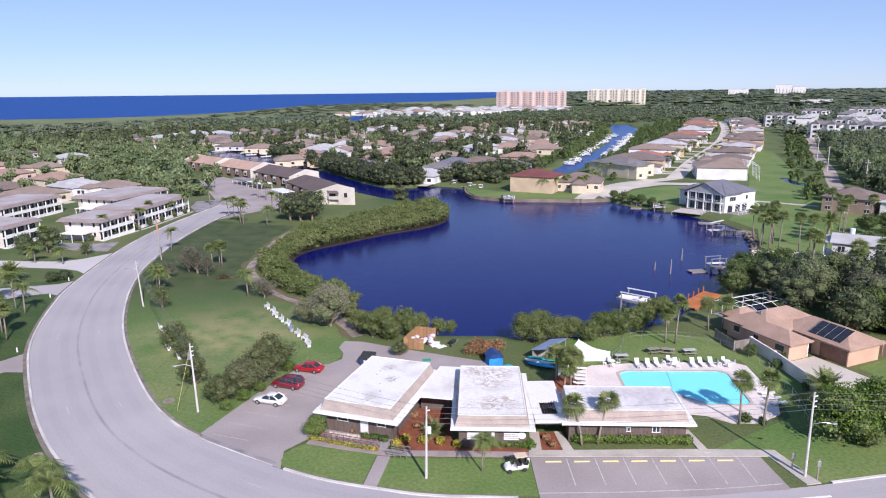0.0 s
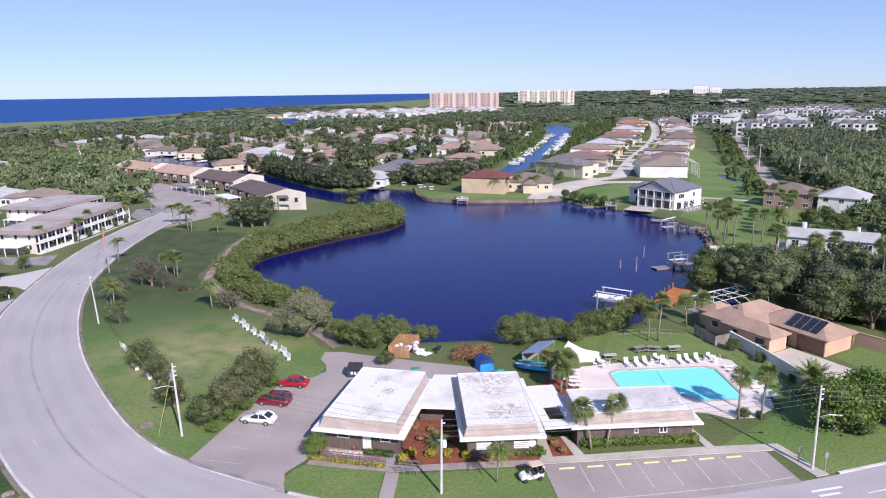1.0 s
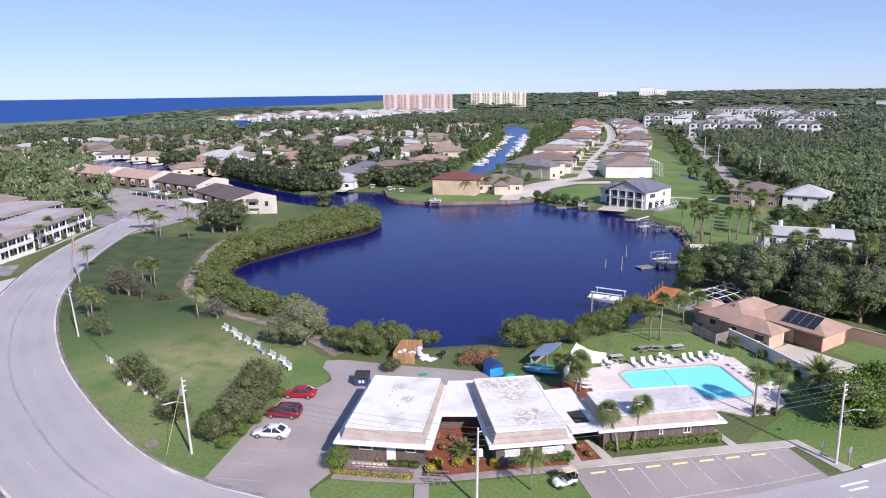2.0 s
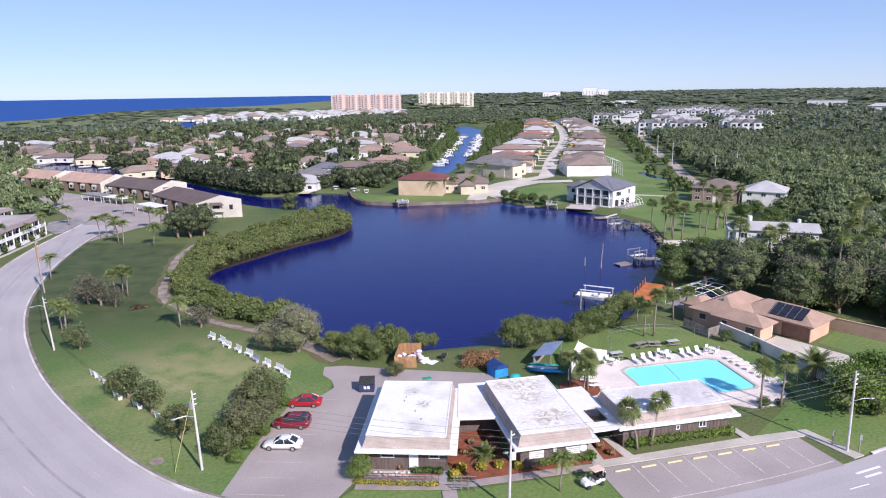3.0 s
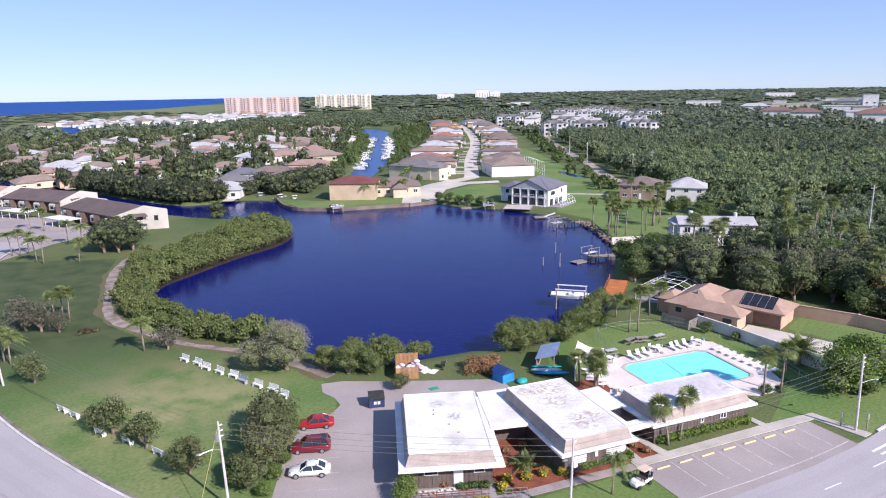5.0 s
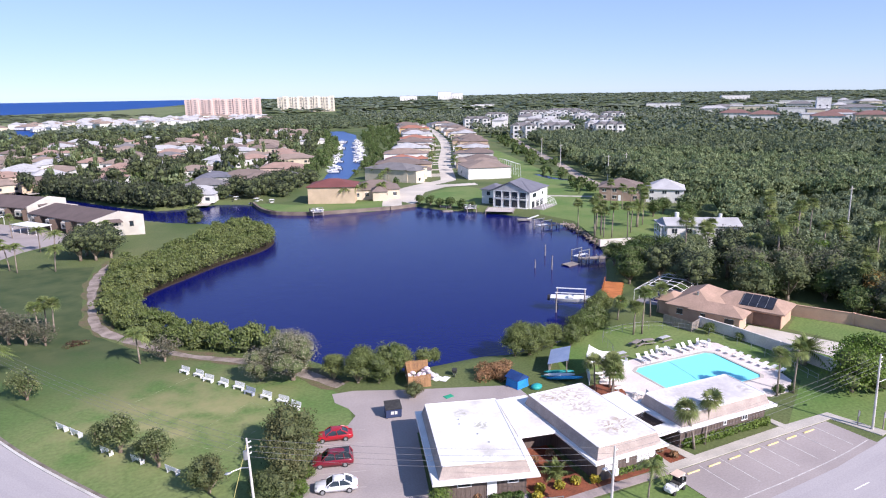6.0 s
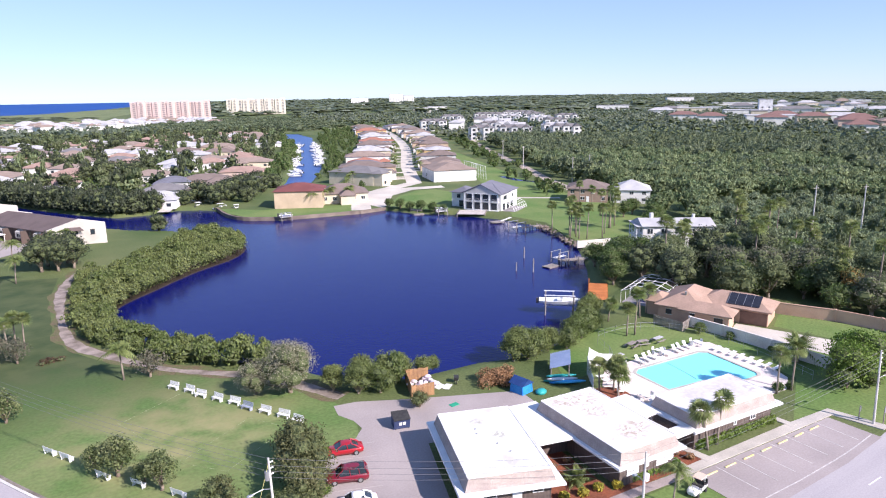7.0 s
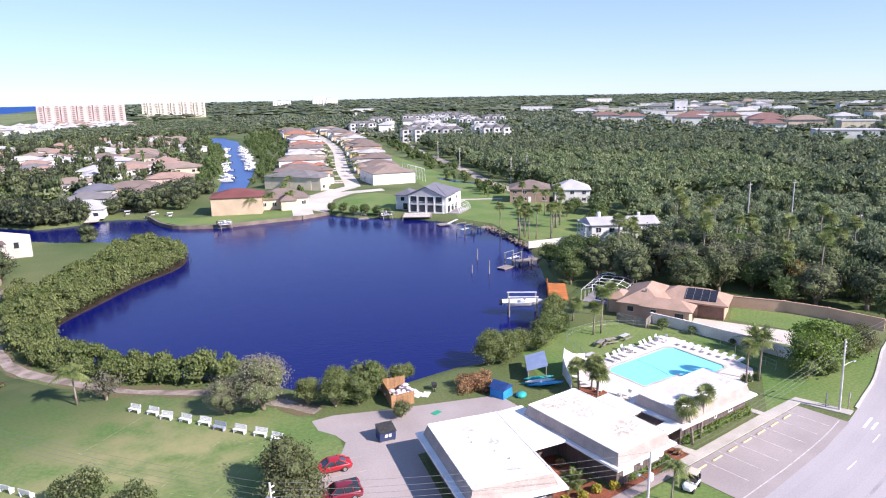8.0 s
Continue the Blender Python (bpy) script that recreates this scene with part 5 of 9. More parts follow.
def tower_block(x, y, deg, bays, bay_w, h, depth, mat, label):
    t = thing("apartment_tower", label, "apartment building", spot(x, y, deg))
    win_ = Geo().box(0, -0.05, 1.2, bay_w * 0.34, 0.2, 1.2).mesh("window", M_PANE)
    bal_ = Geo().box(0, -0.5, 0.1, bay_w * 0.6, 1.0, 0.9).mesh("balcony", mat)
    for i in range(bays):
        hh = h * (1.0 if i % 3 != 1 else 1.06)
        dy = 0 if i % 2 else 2.5
        b = part("bay", Geo().box(i * bay_w + bay_w / 2, depth / 2 + dy, 0, bay_w, depth, hh), mat, t)
        for k in range(int(h / 3)):
            at = Matrix.Translation((i * bay_w + bay_w * 0.5, dy, k * 3))
            part("window", win_, None, b, m=at)
            part("balcony", bal_, None, b, m=at)
    return t


tower_block(100, 1165, -15, 11, 10.5, 30, 16, M_PINK, "pink stepped apartment tower by the marsh")
tower_block(310, 1425, -15, 11, 10.5, 30, 16, M_CREAM, "cream stepped apartment tower by the marsh")


# ---- vehicles ----
def loft(sections):
    """A hull through rings of equal size, closed at both ends."""
    g = Geo()
    n = len(sections[0])
    pts = [p for s in sections for p in s]
    faces = [(n * i + j, n * i + (j + 1) % n, n * i + n + (j + 1) % n, n * i + n + j) for i in range(len(sections) - 1) for j in range(n)]
    faces += [tuple(range(n - 1, -1, -1)), tuple(n * (len(sections) - 1) + j for j in range(n))]
    return g.add(pts, faces)


def body_ring(x, w, z0, z1, tuck=0.12):
    m = z0 + (z1 - z0) * 0.55
    return [(x, -w + tuck, z0), (x, w - tuck, z0), (x, w, m), (x, w - 0.06, z1 - 0.08), (x, w - tuck * 1.6, z1), (x, -w + tuck * 1.6, z1), (x, -w + 0.06, z1 - 0.08), (x, -w, m)]


def car(x, y, deg, paint, label, van=False):
    """A parked car, nose towards its own -x."""
    t = thing("car", label, "car", spot(x, y, deg) @ Matrix.Scale(0.94, 4), "cars in the side lot")
    L, W = (2.32, 0.95) if van else (2.28, 0.90)
    zb = 1.0 if van else 0.88
    body = loft([body_ring(-L, W * 0.72, 0.42, 0.62), body_ring(-L + 0.12, W * 0.9, 0.28, 0.70), body_ring(-L + 0.6, W, 0.2, zb - 0.12), body_ring(-0.9, W, 0.2, zb), body_ring(0.6, W, 0.2, zb + 0.02),
                 body_ring(L - 0.5, W, 0.22, zb + 0.04), body_ring(L - 0.1, W * 0.93, 0.3, zb - 0.02), body_ring(L, W * 0.8, 0.42, zb - 0.14)])
    b = part("body", body, paint, t, smooth=True)
    if van:
        cab = [(-1.25, 0.86, zb - 0.06), (-0.45, 0.70, 1.62), (1.85, 0.72, 1.68), (2.2, 0.82, zb)]
    else:
        cab = [(-1.05, 0.82, zb - 0.03), (-0.25, 0.62, 1.38), (0.85, 0.62, 1.40), (1.75, 0.78, zb)]
    (x0, w0, z0), (x1, w1, z1), (x2, w2, z2), (x3, w3, z3) = cab
    g = Geo().add([(x0, -w0, z0), (x0, w0, z0), (x1, -w1, z1), (x1, w1, z1), (x2, -w2, z2), (x2, w2, z2), (x3, -w3, z3), (x3, w3, z3)],
                  [(1, 0, 2, 3), (5, 4, 6, 7), (0, 6, 4, 2), (1, 3, 5, 7), (2, 4, 5, 3), (0, 1, 7, 6)])
    part("cabin_glass", g, M_GLASS, t, "dark car glass")
    dome = []
    for i in range(7):
        f = i / 6
        xx, cz = x1 - 0.12 + (x2 - x1 + 0.26) * f, 0.085 * math.sin(math.pi * (0.12 + 0.76 * f))
        ww = (w1 + 0.05) * (0.94 + 0.06 * math.sin(math.pi * f))
        dome.append([(xx, ww * math.sin(q), z1 - 0.05 + (0.03 + cz) * math.cos(q) ** 0.6) for q in (-1.5, -1.1, -0.6, 0, 0.6, 1.1, 1.5)] + [(xx, ww * 0.9, z1 - 0.07), (xx, -ww * 0.9, z1 - 0.07)])
    part("roof", loft(dome), paint, t, smooth=True)
    for s in (-1, 1):
        for px in ((0.3,) if not van else (0.2, 1.2)):
            part("pillar", Geo().tube([(px, s * (w1 + 0.015), z1), (px + 0.1, s * (w0 - 0.0), zb)], 0.045, 5), paint, t)
        part("pillar", Geo().tube([(x0 + 0.02, s * w0, z0), ((x0 + x1) / 2 - 0.02, s * (w0 + w1) / 2, (z0 + z1) / 2 + 0.03), (x1, s * w1, z1)], 0.05, 6), paint, t)
        part("pillar", Geo().tube([(x3, s * w3, z3), ((x2 + x3) / 2 + 0.03, s * (w2 + w3) / 2, (z2 + z3) / 2 + 0.04), (x2, s * w2, z2)], [0.13, 0.09, 0.06], 6), paint, t)
        part("mirror", Geo().box(x0 + 0.35, s * 0.98, zb, 0.12, 0.2, 0.14, bevel=0.03), paint, t)
        part("headlight", Geo().box(-L + 0.22, s * 0.62, 0.60, 0.25, 0.32, 0.12, bevel=0.03), M_METAL, t)
        part("tail_light", Geo().box(L - 0.08, s * 0.62, zb - 0.28, 0.14, 0.34, 0.16, bevel=0.02), TAIL, t)
        for px in (-1.42, 1.36):
            w = part("wheel", Geo().tube([(px, s * 0.70, 0.32), (px, s * 0.93, 0.32)], 0.32, 16), M_DARK, t, "black tyre")
            part("rim", Geo().tube([(px, s * 0.88, 0.32), (px, s * 0.945, 0.32)], 0.2, 10), M_METAL, w)
    if van:
        for s in (-0.55, 0.55):
            part("roof_rail", Geo().tube([(0, s, 1.72), (1.7, s, 1.76)], 0.03, 6), M_DARK, t)
    return t


def paint_material(name, c):
    return material(name, c, tuple(v * 0.9 for v in c), 0.3, 0.5, 8.0, 0, spec=0.5, grain=0.02, coat=0.6)


TAIL = material("red_lens", (0.35, 0.02, 0.02), rough=0.3, bump=0)
P_WHITE, P_RED, P_MAROON = paint_material("white_car_paint", (0.80, 0.80, 0.80)), paint_material("red_car_paint", (0.40, 0.010, 0.018)), paint_material("maroon_car_paint", (0.21, 0.010, 0.026))
car(-19.9, 77.55, -18.8, P_WHITE, "white sedan parked nose-in at the hedge")
car(-18.7, 82.2, -18.8, P_MAROON, "maroon minivan parked nose-in at the hedge", True)
car(-16.9, 87.3, -16, P_RED, "bright red sedan parked nose-in at the hedge")
# bay lines on the side lot
SIDE = bpy.data.objects["side_parking_lot"]
faint = FAINT
FADED = material("faded_bay_line", (0.46, 0.42, 0.40), (0.40, 0.35, 0.335), 0.9, 1.2)
bay = Geo().box(2.4, 0, 0, 4.8, 0.09, 0.006).mesh("bay_line", FADED)
for i in range(8):
    part("bay_line", bay, None, SIDE, m=spot(-24.9 + 1.02 * i, 69.8 + 2.78 * i, -18.8) @ Matrix.Translation((0.2, 0, 0.03)))

cart = thing("golf_cart", "small white golf cart with tan canopy on the lawn edge", "golf cart", spot(9.2, 61.5, 12))
part("canopy", Geo().box(0.5, 0, 1.62, 1.3, 1.0, 0.06, bevel=0.03), material("tan_canopy", (0.66, 0.50, 0.40)), cart, "tan canopy")
for s in (-1, 1):
    for px in (-0.05, 1.05):
        part("canopy_post", Geo().tube([(px, s * 0.5, 0.6), (px, s * 0.46, 1.64)], 0.025, 6), M_DARK, cart)
part("body", loft([body_ring(-1.2, 0.40, 0.3, 0.60), body_ring(-1.0, 0.55, 0.25, 0.80), body_ring(-0.55, 0.58, 0.25, 0.86), body_ring(-0.42, 0.58, 0.25, 0.42), body_ring(0.0, 0.58, 0.25, 0.42), body_ring(0.06, 0.58, 0.25, 0.70), body_ring(0.7, 0.58, 0.25, 0.74), body_ring(1.2, 0.55, 0.3, 0.72)]), M_WHITE, cart)
for px, pz in ((0.25, 0.72), (0.95, 0.72)):
    part("seat", Geo().box(px, 0, pz, 0.46, 1.02, 0.12, bevel=0.04), M_DARK, cart)
    part("backrest", Geo().box(px + 0.24, 0, pz + 0.1, 0.1, 1.02, 0.42, bevel=0.04), M_DARK, cart)
for s in (-1, 1):
    for px in (-0.8, 0.8):
        part("wheel", Geo().tube([(px, s * 0.44, 0.23), (px, s * 0.62, 0.23)], 0.23, 12), M_DARK, cart)
    part("windscreen_post", Geo().tube([(-0.62, s * 0.5, 0.8), (-0.4, s * 0.48, 1.45)], 0.025, 6), M_DARK, cart)
part("steering_wheel", Geo().tube([(-0.30, 0.26, 0.98), (-0.27, 0.26, 1.0)], 0.17, 12), M_DARK, cart)
part("golf_bag", Geo().tube([(1.18, -0.22, 0.5), (1.26, -0.22, 1.25)], [0.14, 0.16], 9), M_WHITE, cart)
part("golf_bag", Geo().tube([(1.18, 0.22, 0.5), (1.26, 0.22, 1.2)], [0.14, 0.16], 9), M_DARK, cart)

# ---- dumpster, bins and the yard behind the clubhouse ----
NAVY = material("navy_steel", (0.035, 0.055, 0.13), (0.05, 0.07, 0.15), 0.5, 1.0)
skip = thing("dumpster", "navy steel dumpster with white notices", "dumpster", spot(-9.9, 88.6, -14))
part("bin", Geo().add([(0, 0.25, 0.1), (1.9, 0.25, 0.1), (1.9, 1.7, 0.1), (0, 1.7, 0.1), (0, 0, 1.25), (1.9, 0, 1.25), (1.9, 1.7, 1.6), (0, 1.7, 1.6)],
                      [(3, 2, 1, 0), (4, 5, 6, 7), (0, 1, 5, 4), (1, 2, 6, 5), (2, 3, 7, 6), (3, 0, 4, 7)]), NAVY, skip)
part("lid", Geo().add([(-0.05, -0.08, 1.27), (1.95, -0.08, 1.27), (1.95, 1.75, 1.63), (-0.05, 1.75, 1.63), (-0.05, -0.08, 1.34), (1.95, -0.08, 1.34), (1.95, 1.75, 1.70), (-0.05, 1.75, 1.70)],
                      [(3, 2, 1, 0), (4, 5, 6, 7), (0, 1, 5, 4), (1, 2, 6, 5), (2, 3, 7, 6), (3, 0, 4, 7)]), M_DARK, skip, "dark plastic lid")
for px in (0.75, 1.2):
    part("notice", Geo().add([(px - 0.17, 0.12, 0.55), (px + 0.17, 0.12, 0.55), (px + 0.17, 0.02, 1.0), (px - 0.17, 0.02, 1.0)], [(0, 1, 2, 3)]), M_WHITE, skip)
for px in (0.15, 1.75):
    for py in (0.35, 1.55):
        part("castor", Geo().box(px, py, 0, 0.12, 0.18, 0.12), M_DARK, skip)

pen = thing("fence_enclosure", "orange timber enclosure with leaning panels round white sacks", "enclosure")
plank = Geo().box(0, 0, 0, 0.14, 0.03, 1.75, bevel=0.01).mesh("plank", M_WOOD)
pr = random.Random(3)
for (x0, y0), (x1, y1) in (((-3.9, 95.2), (-1.0, 94.6)), ((-3.9, 95.4), (-2.2, 100.2)), ((-2.2, 100.2), (0.8, 99.3))):
    n = int(math.hypot(x1 - x0, y1 - y0) / 0.15)
    a = math.atan2(y1 - y0, x1 - x0)
    for i in range(n + 1):
        t = i / n
        part("plank", plank, None, pen, m=Matrix.Translation((x0 + (x1 - x0) * t, y0 + (y1 - y0) * t, 0)) @ Matrix.Rotation(a, 4, "Z") @ Matrix.Diagonal((1, 1, pr.uniform(0.96, 1.03), 1)))
    for z in (0.4, 1.4):
        part("rail", Geo().tube([(x0, y0, z), (x1, y1, z)], 0.05, 4), M_WOOD, pen)
SACK = material("white_sack", (0.74, 0.70, 0.71), (0.60, 0.50, 0.56), 0.7, 1.5, 6.0, 0.3)
rs = np.random.default_rng(9)
for i in range(22):
    x, y = -2.6 + rs.uniform(0, 3.4), 95.6 + rs.uniform(0, 3.2)
    solo("sack", Geo().sphere(0, 0, 0.22, 0.5, 0.36, 0.24, 9, 6), SACK, "stuffed white plastic sack", "sack", Matrix.Translation((x, y, 0.3 * (i % 3))) @ Matrix.Rotation(rs.uniform(0, 3), 4, "Z"), "sacks in the enclosure", smooth=True)
for i, (x, y, a) in enumerate(((0.9, 96.2, 20), (1.7, 95.6, 40), (0.7, 97.3, -10))):
    solo("board_sheet", Geo().box(0, 0, 0.02 + 0.03 * i, 1.6, 0.9, 0.05, bevel=0.01), M_WHITE, "white board lying on the grass", "board", spot(x, y, a))

TARP = material("blue_tarp", (0.02, 0.22, 0.62), (0.03, 0.30, 0.70), 0.5, 0.9, 5.0, 0.3)
TARP2 = material("dark_blue_tarp", (0.02, 0.05, 0.17), (0.03, 0.08, 0.24), 0.5, 0.9, 5.0, 0.3)
TEAL = material("teal_tarp", (0.02, 0.38, 0.36), (0.03, 0.30, 0.30), 0.5, 0.9, 5.0, 0.3)
tent = thing("tarp_shelter", "bright blue tarp shelter with dark blue roof", "shelter", spot(8.4, 87.9, 12))
part("cover", Geo().add([(0, 0, 0), (2.1, 0, 0), (2.1, 2.2, 0), (0, 2.2, 0), (0.1, 0.1, 1.3), (2.0, 0.1, 1.3), (2.0, 2.1, 1.2), (0.1, 2.1, 1.2)],
                       [(0, 1, 5, 4), (1, 2, 6, 5), (2, 3, 7, 6), (3, 0, 4, 7), (3, 2, 1, 0)]), TARP, tent)
part("roof", Geo().hip(-0.1, -0.1, 2.2, 2.3, 1.25, 0.75, True), TARP2, tent, "dark blue roof")
solo("tarp_heap", Geo().sphere(0, 0, 0.2, 0.9, 0.7, 0.4, 10, 6), TEAL, "teal tarp heap beside the shelter", "tarp", spot(11.0, 87.3, 20), smooth=True)
solo("mat", Geo().box(0, 0, 0.03, 1.2, 0.8, 0.06, bevel=0.02), material("green_mat", (0.02, 0.30, 0.18)), "green mat on the asphalt", "mat", spot(-0.4, 90.6, 8))
wb = thing("wheelbarrow", "dark wheelbarrow tipped on the grass", "wheelbarrow", spot(3.5, 96.2, 60))
part("tray", Geo().frustum(-0.5, -0.35, 0.5, 0.35, 0.9, 0.4, 0.18, 0.12), M_DARK, wb)
part("wheel", Geo().tube([(-0.62, -0.05, 0.2), (-0.62, 0.05, 0.2)], 0.2, 12), M_DARK, wb)
for s in (-0.3, 0.3):
    part("handle", Geo().tube([(-0.6, s * 0.2, 0.25), (0.3, s, 0.45), (1.0, s, 0.7)], 0.025, 6), M_METAL, wb)
    part("leg", Geo().tube([(0.35, s, 0.45), (0.4, s, 0)], 0.025, 6), M_METAL, wb)
rb = np.random.default_rng(31)
blobs = [(rb.normal(0, 1.6), rb.normal(0, 1.1), rb.uniform(0.3, 1.0), 0.95, 0.85, 0.65) for _ in range(12)]
solo("brush_heap", cards_mesh("brush_heap", leaves(rb, blobs, 5200, 0.14, shell=(0.6, 1.45), loose=1.0), L_DEAD, blobs), None, "heap of dry orange-brown palm fronds", "brush heap", spot(9.0, 93.0, 15), kind="stuff")

# the kayak shed and the white screen by the pool fence
KAY = [TARP, TEAL, material("sky_plastic", (0.06, 0.42, 0.72)), M_WHITE, TEAL]
KNAME = ("bright blue", "teal", "sky blue", "white", "teal")
for i, (dx, dy, z) in enumerate(((0, 0, 0.02), (-0.3, 0.85, 0.02), (0.3, -0.8, 0.3), (-0.2, 0.3, 0.42), (0.25, 1.0, 0.5))):
    g = loft([[(px, w * math.cos(a), 0.2 + (0.18 if math.sin(a) > 0 else 0.22) * math.sin(a) * h) for a in np.linspace(0, 2 * math.pi, 10, endpoint=False)]
              for px, w, h in ((-2.1, 0.03, 0.5), (-1.4, 0.3, 0.9), (0, 0.42, 1), (1.4, 0.3, 0.9), (2.1, 0.03, 0.5))])
    solo("kayak", g, KAY[i], KNAME[i] + " plastic kayak stacked by the shed", "kayak", spot(15.6 + dx, 87.9 + dy, -27) @ Matrix.Translation((0, 0, z)), "kayaks by the shed", smooth=True)
hut = thing("boat_shed", "open boat shed with a sloping blue-grey metal roof", "shed", spot(16.6, 88.2, 49))
part("roof", Geo().add([(-0.2, -0.2, 2.5), (5.2, -0.2, 2.5), (5.2, 2.6, 1.7), (-0.2, 2.6, 1.7), (-0.2, -0.2, 2.58), (5.2, -0.2, 2.58), (5.2, 2.6, 1.78), (-0.2, 2.6, 1.78)],
                       [(3, 2, 1, 0), (4, 5, 6, 7), (0, 1, 5, 4), (1, 2, 6, 5), (2, 3, 7, 6), (3, 0, 4, 7)]), material("blue_metal_roof", (0.24, 0.31, 0.47), (0.30, 0.37, 0.52), 0.45, 0.8), hut)
for px in (0, 5.0):
    for py in (0, 2.4):
        part("post", Geo().box(px, py, 0, 0.12, 0.12, 2.52 - 0.28 * py), M_GREYWOOD, hut)
part("back_wall", Geo().box(2.5, 2.4, 0, 5.0, 0.08, 1.7), M_GREYWOOD, hut)
screen = thing("privacy_screen", "white vinyl privacy fence stepping up beside the pool", "fence")
pts = [(17.6, 84.6, 1.5), (19.0, 86.6, 1.8), (20.2, 88.4, 2.6), (21.2, 89.2, 3.4), (23.5, 89.4, 2.0), (25.8, 89.3, 1.5)]
for (x0, y0, h0), (x1, y1, h1) in zip(pts, pts[1:]):
    d = Vector((y1 - y0, x0 - x1, 0)).normalized() * 0.03
    c = [(x0, y0, 0.05), (x1, y1, 0.05), (x1, y1, h1), (x0, y0, h0)]
    part("panel", Geo().add([(x - d.x, y - d.y, z) for x, y, z in c] + [(x + d.x, y + d.y, z) for x, y, z in c], [(3, 2, 1, 0), (4, 5, 6, 7), (0, 1, 5, 4), (1, 2, 6, 5), (2, 3, 7, 6), (3, 0, 4, 7)]), M_WHITE, screen)
    part("post", Geo().box(x0, y0, 0, 0.12, 0.12, h0 + 0.1), M_WHITE, screen)

# ---- benches round the lawn ----
bench_mesh = {}


def bench(x, y, deg, mat=M_WHITE, label="white slatted park bench facing the lawn", group="benches along the lawn"):
    t = thing("bench", label, "bench", spot(x, y, deg), group)
    if mat.name not in bench_mesh:
        bench_mesh[mat.name] = (Geo().box(0, 0, 0, 1.7, 0.13, 0.04, bevel=0.01).mesh("slat", mat), Geo().box(0, 0, 0, 0.08, 0.5, 0.44).mesh("leg", mat), Geo().box(0, 0, 0, 1.7, 0.03, 0.14).mesh("back_slat", mat))
    s, l, b = bench_mesh[mat.name]
    for i in range(3):
        part("seat_slat", s, None, t, m=Matrix.Translation((0, -0.18 + 0.17 * i, 0.44)))
        part("back_slat", b, None, t, m=Matrix.Translation((0, 0.27 + 0.03 * i, 0.52 + 0.17 * i)))
    for px in (-0.7, 0.7):
        part("leg", l, None, t, m=Matrix.Translation((px, 0.02, 0)))
        part("back_post", Geo().box(px, 0.30, 0.4, 0.07, 0.06, 0.6), mat, t)
    return t


GREYB = material("grey_bench_paint", (0.36, 0.40, 0.48), (0.30, 0.33, 0.40), 0.7, 2.0)
for i in range(9):
    f = i / 8
    bx, by = -29.6 + 11.0 * f, 115.3 - 18.5 * f
    bench(bx + 0.25 * math.sin(i * 2.1), by, -58 + 4 * math.sin(i * 3.7), GREYB if i == 5 else M_WHITE, "grey weathered park bench facing the lawn" if i == 5 else "white slatted park bench facing the lawn")
for x, y in ((-44.4, 104.8), (-42.9, 102.4), (-39.9, 96.2), (-37.0, 92.6), (-33.9, 88.5)):
    bench(x, y, 122)
COURT = bpy.data.objects["croquet_lawn"]
CHALK = material("worn_chalk_line", (0.34, 0.36, 0.21), (0.150, 0.200, 0.078), 0.9, 1.3, edge=(0.40, 0.56))
for (x0, y0), (x1, y1) in (((-32.7, 95.0), (-23.5, 101.3)), ((-28.7, 90.6), (-19.6, 96.8)), ((-23.5, 101.6), (-20.0, 96.2)), ((-37.2, 108.6), (-32.4, 95.4)), ((-32.6, 95.0), (-28.6, 90.4)), ((-37.0, 108.4), (-27.6, 114.2))):
    part("court_line", Geo().box(0, 0, 0.012, math.hypot(x1 - x0, y1 - y0), 0.055, 0.006), CHALK, COURT, m=spot((x0 + x1) / 2, (y0 + y1) / 2, math.degrees(math.atan2(y1 - y0, x1 - x0))))
solo("drain_cover", Geo().tube([(0, 0, 0), (0, 0, 0.06)], 0.75, 16), M_DIRT, "round concrete drain cover in the grass", "drain cover", Matrix.Translation((-33.0, 78.4, 0)))
solo("drain_cover", Geo().tube([(0, 0, 0), (0, 0, 0.06)], 0.6, 16), M_DIRT, "round concrete drain cover by the kerb", "drain cover", Matrix.Translation((-42.3, 65.6, 0)))

# ---- poles, lamps and wires ----
TOPS = {}


def pole(name, x, y, h, lamp=None, mat=M_POLE, label="weathered timber utility pole with street lamp", lean=(0, 0), arms=3):
    t = thing("utility_pole", label, "utility pole", Matrix.Translation((x, y, 0)))
    lx, ly = lean
    part("shaft", Geo().tube([(0, 0, -0.3), (lx * 0.5, ly * 0.5, h * 0.5), (lx, ly, h)], [0.145, 0.12, 0.085], 10), mat, t)
    TOPS[name] = [(x + lx, y + ly, h - 0.05)] + [(x + lx * 0.85, y + ly * 0.85, h - 0.7 - 0.55 * i) for i in range(3)]
    for i in range(arms):
        part("insulator", Geo().tube([(lx * 0.9, ly * 0.9, h - 0.45 - 0.55 * i), (lx * 0.9 + 0.35, ly * 0.9, h - 0.38 - 0.55 * i)], [0.05, 0.07], 6), M_WHITE, t)
    if lamp:
        dx, dy, z = lamp
        part("lamp_arm", Geo().tube([(lx * .7, ly * .7, z - 0.3), (dx * 0.5, dy * 0.5, z + 0.05), (dx, dy, z)], 0.035, 6), M_METAL, t)
        part("lamp_head", Geo().sphere(dx * 1.12, dy * 1.12, z - 0.03, 0.32, 0.17, 0.1, 10, 6), M_METAL, t, "pale cobra lamp head", smooth=True)
    return t


pole("L", -28.2, 75.3, 8.9, (-1.9, -0.4, 6.3), M_POLEW, "pale utility pole with street lamp on the lawn", (-0.25, 0.1))
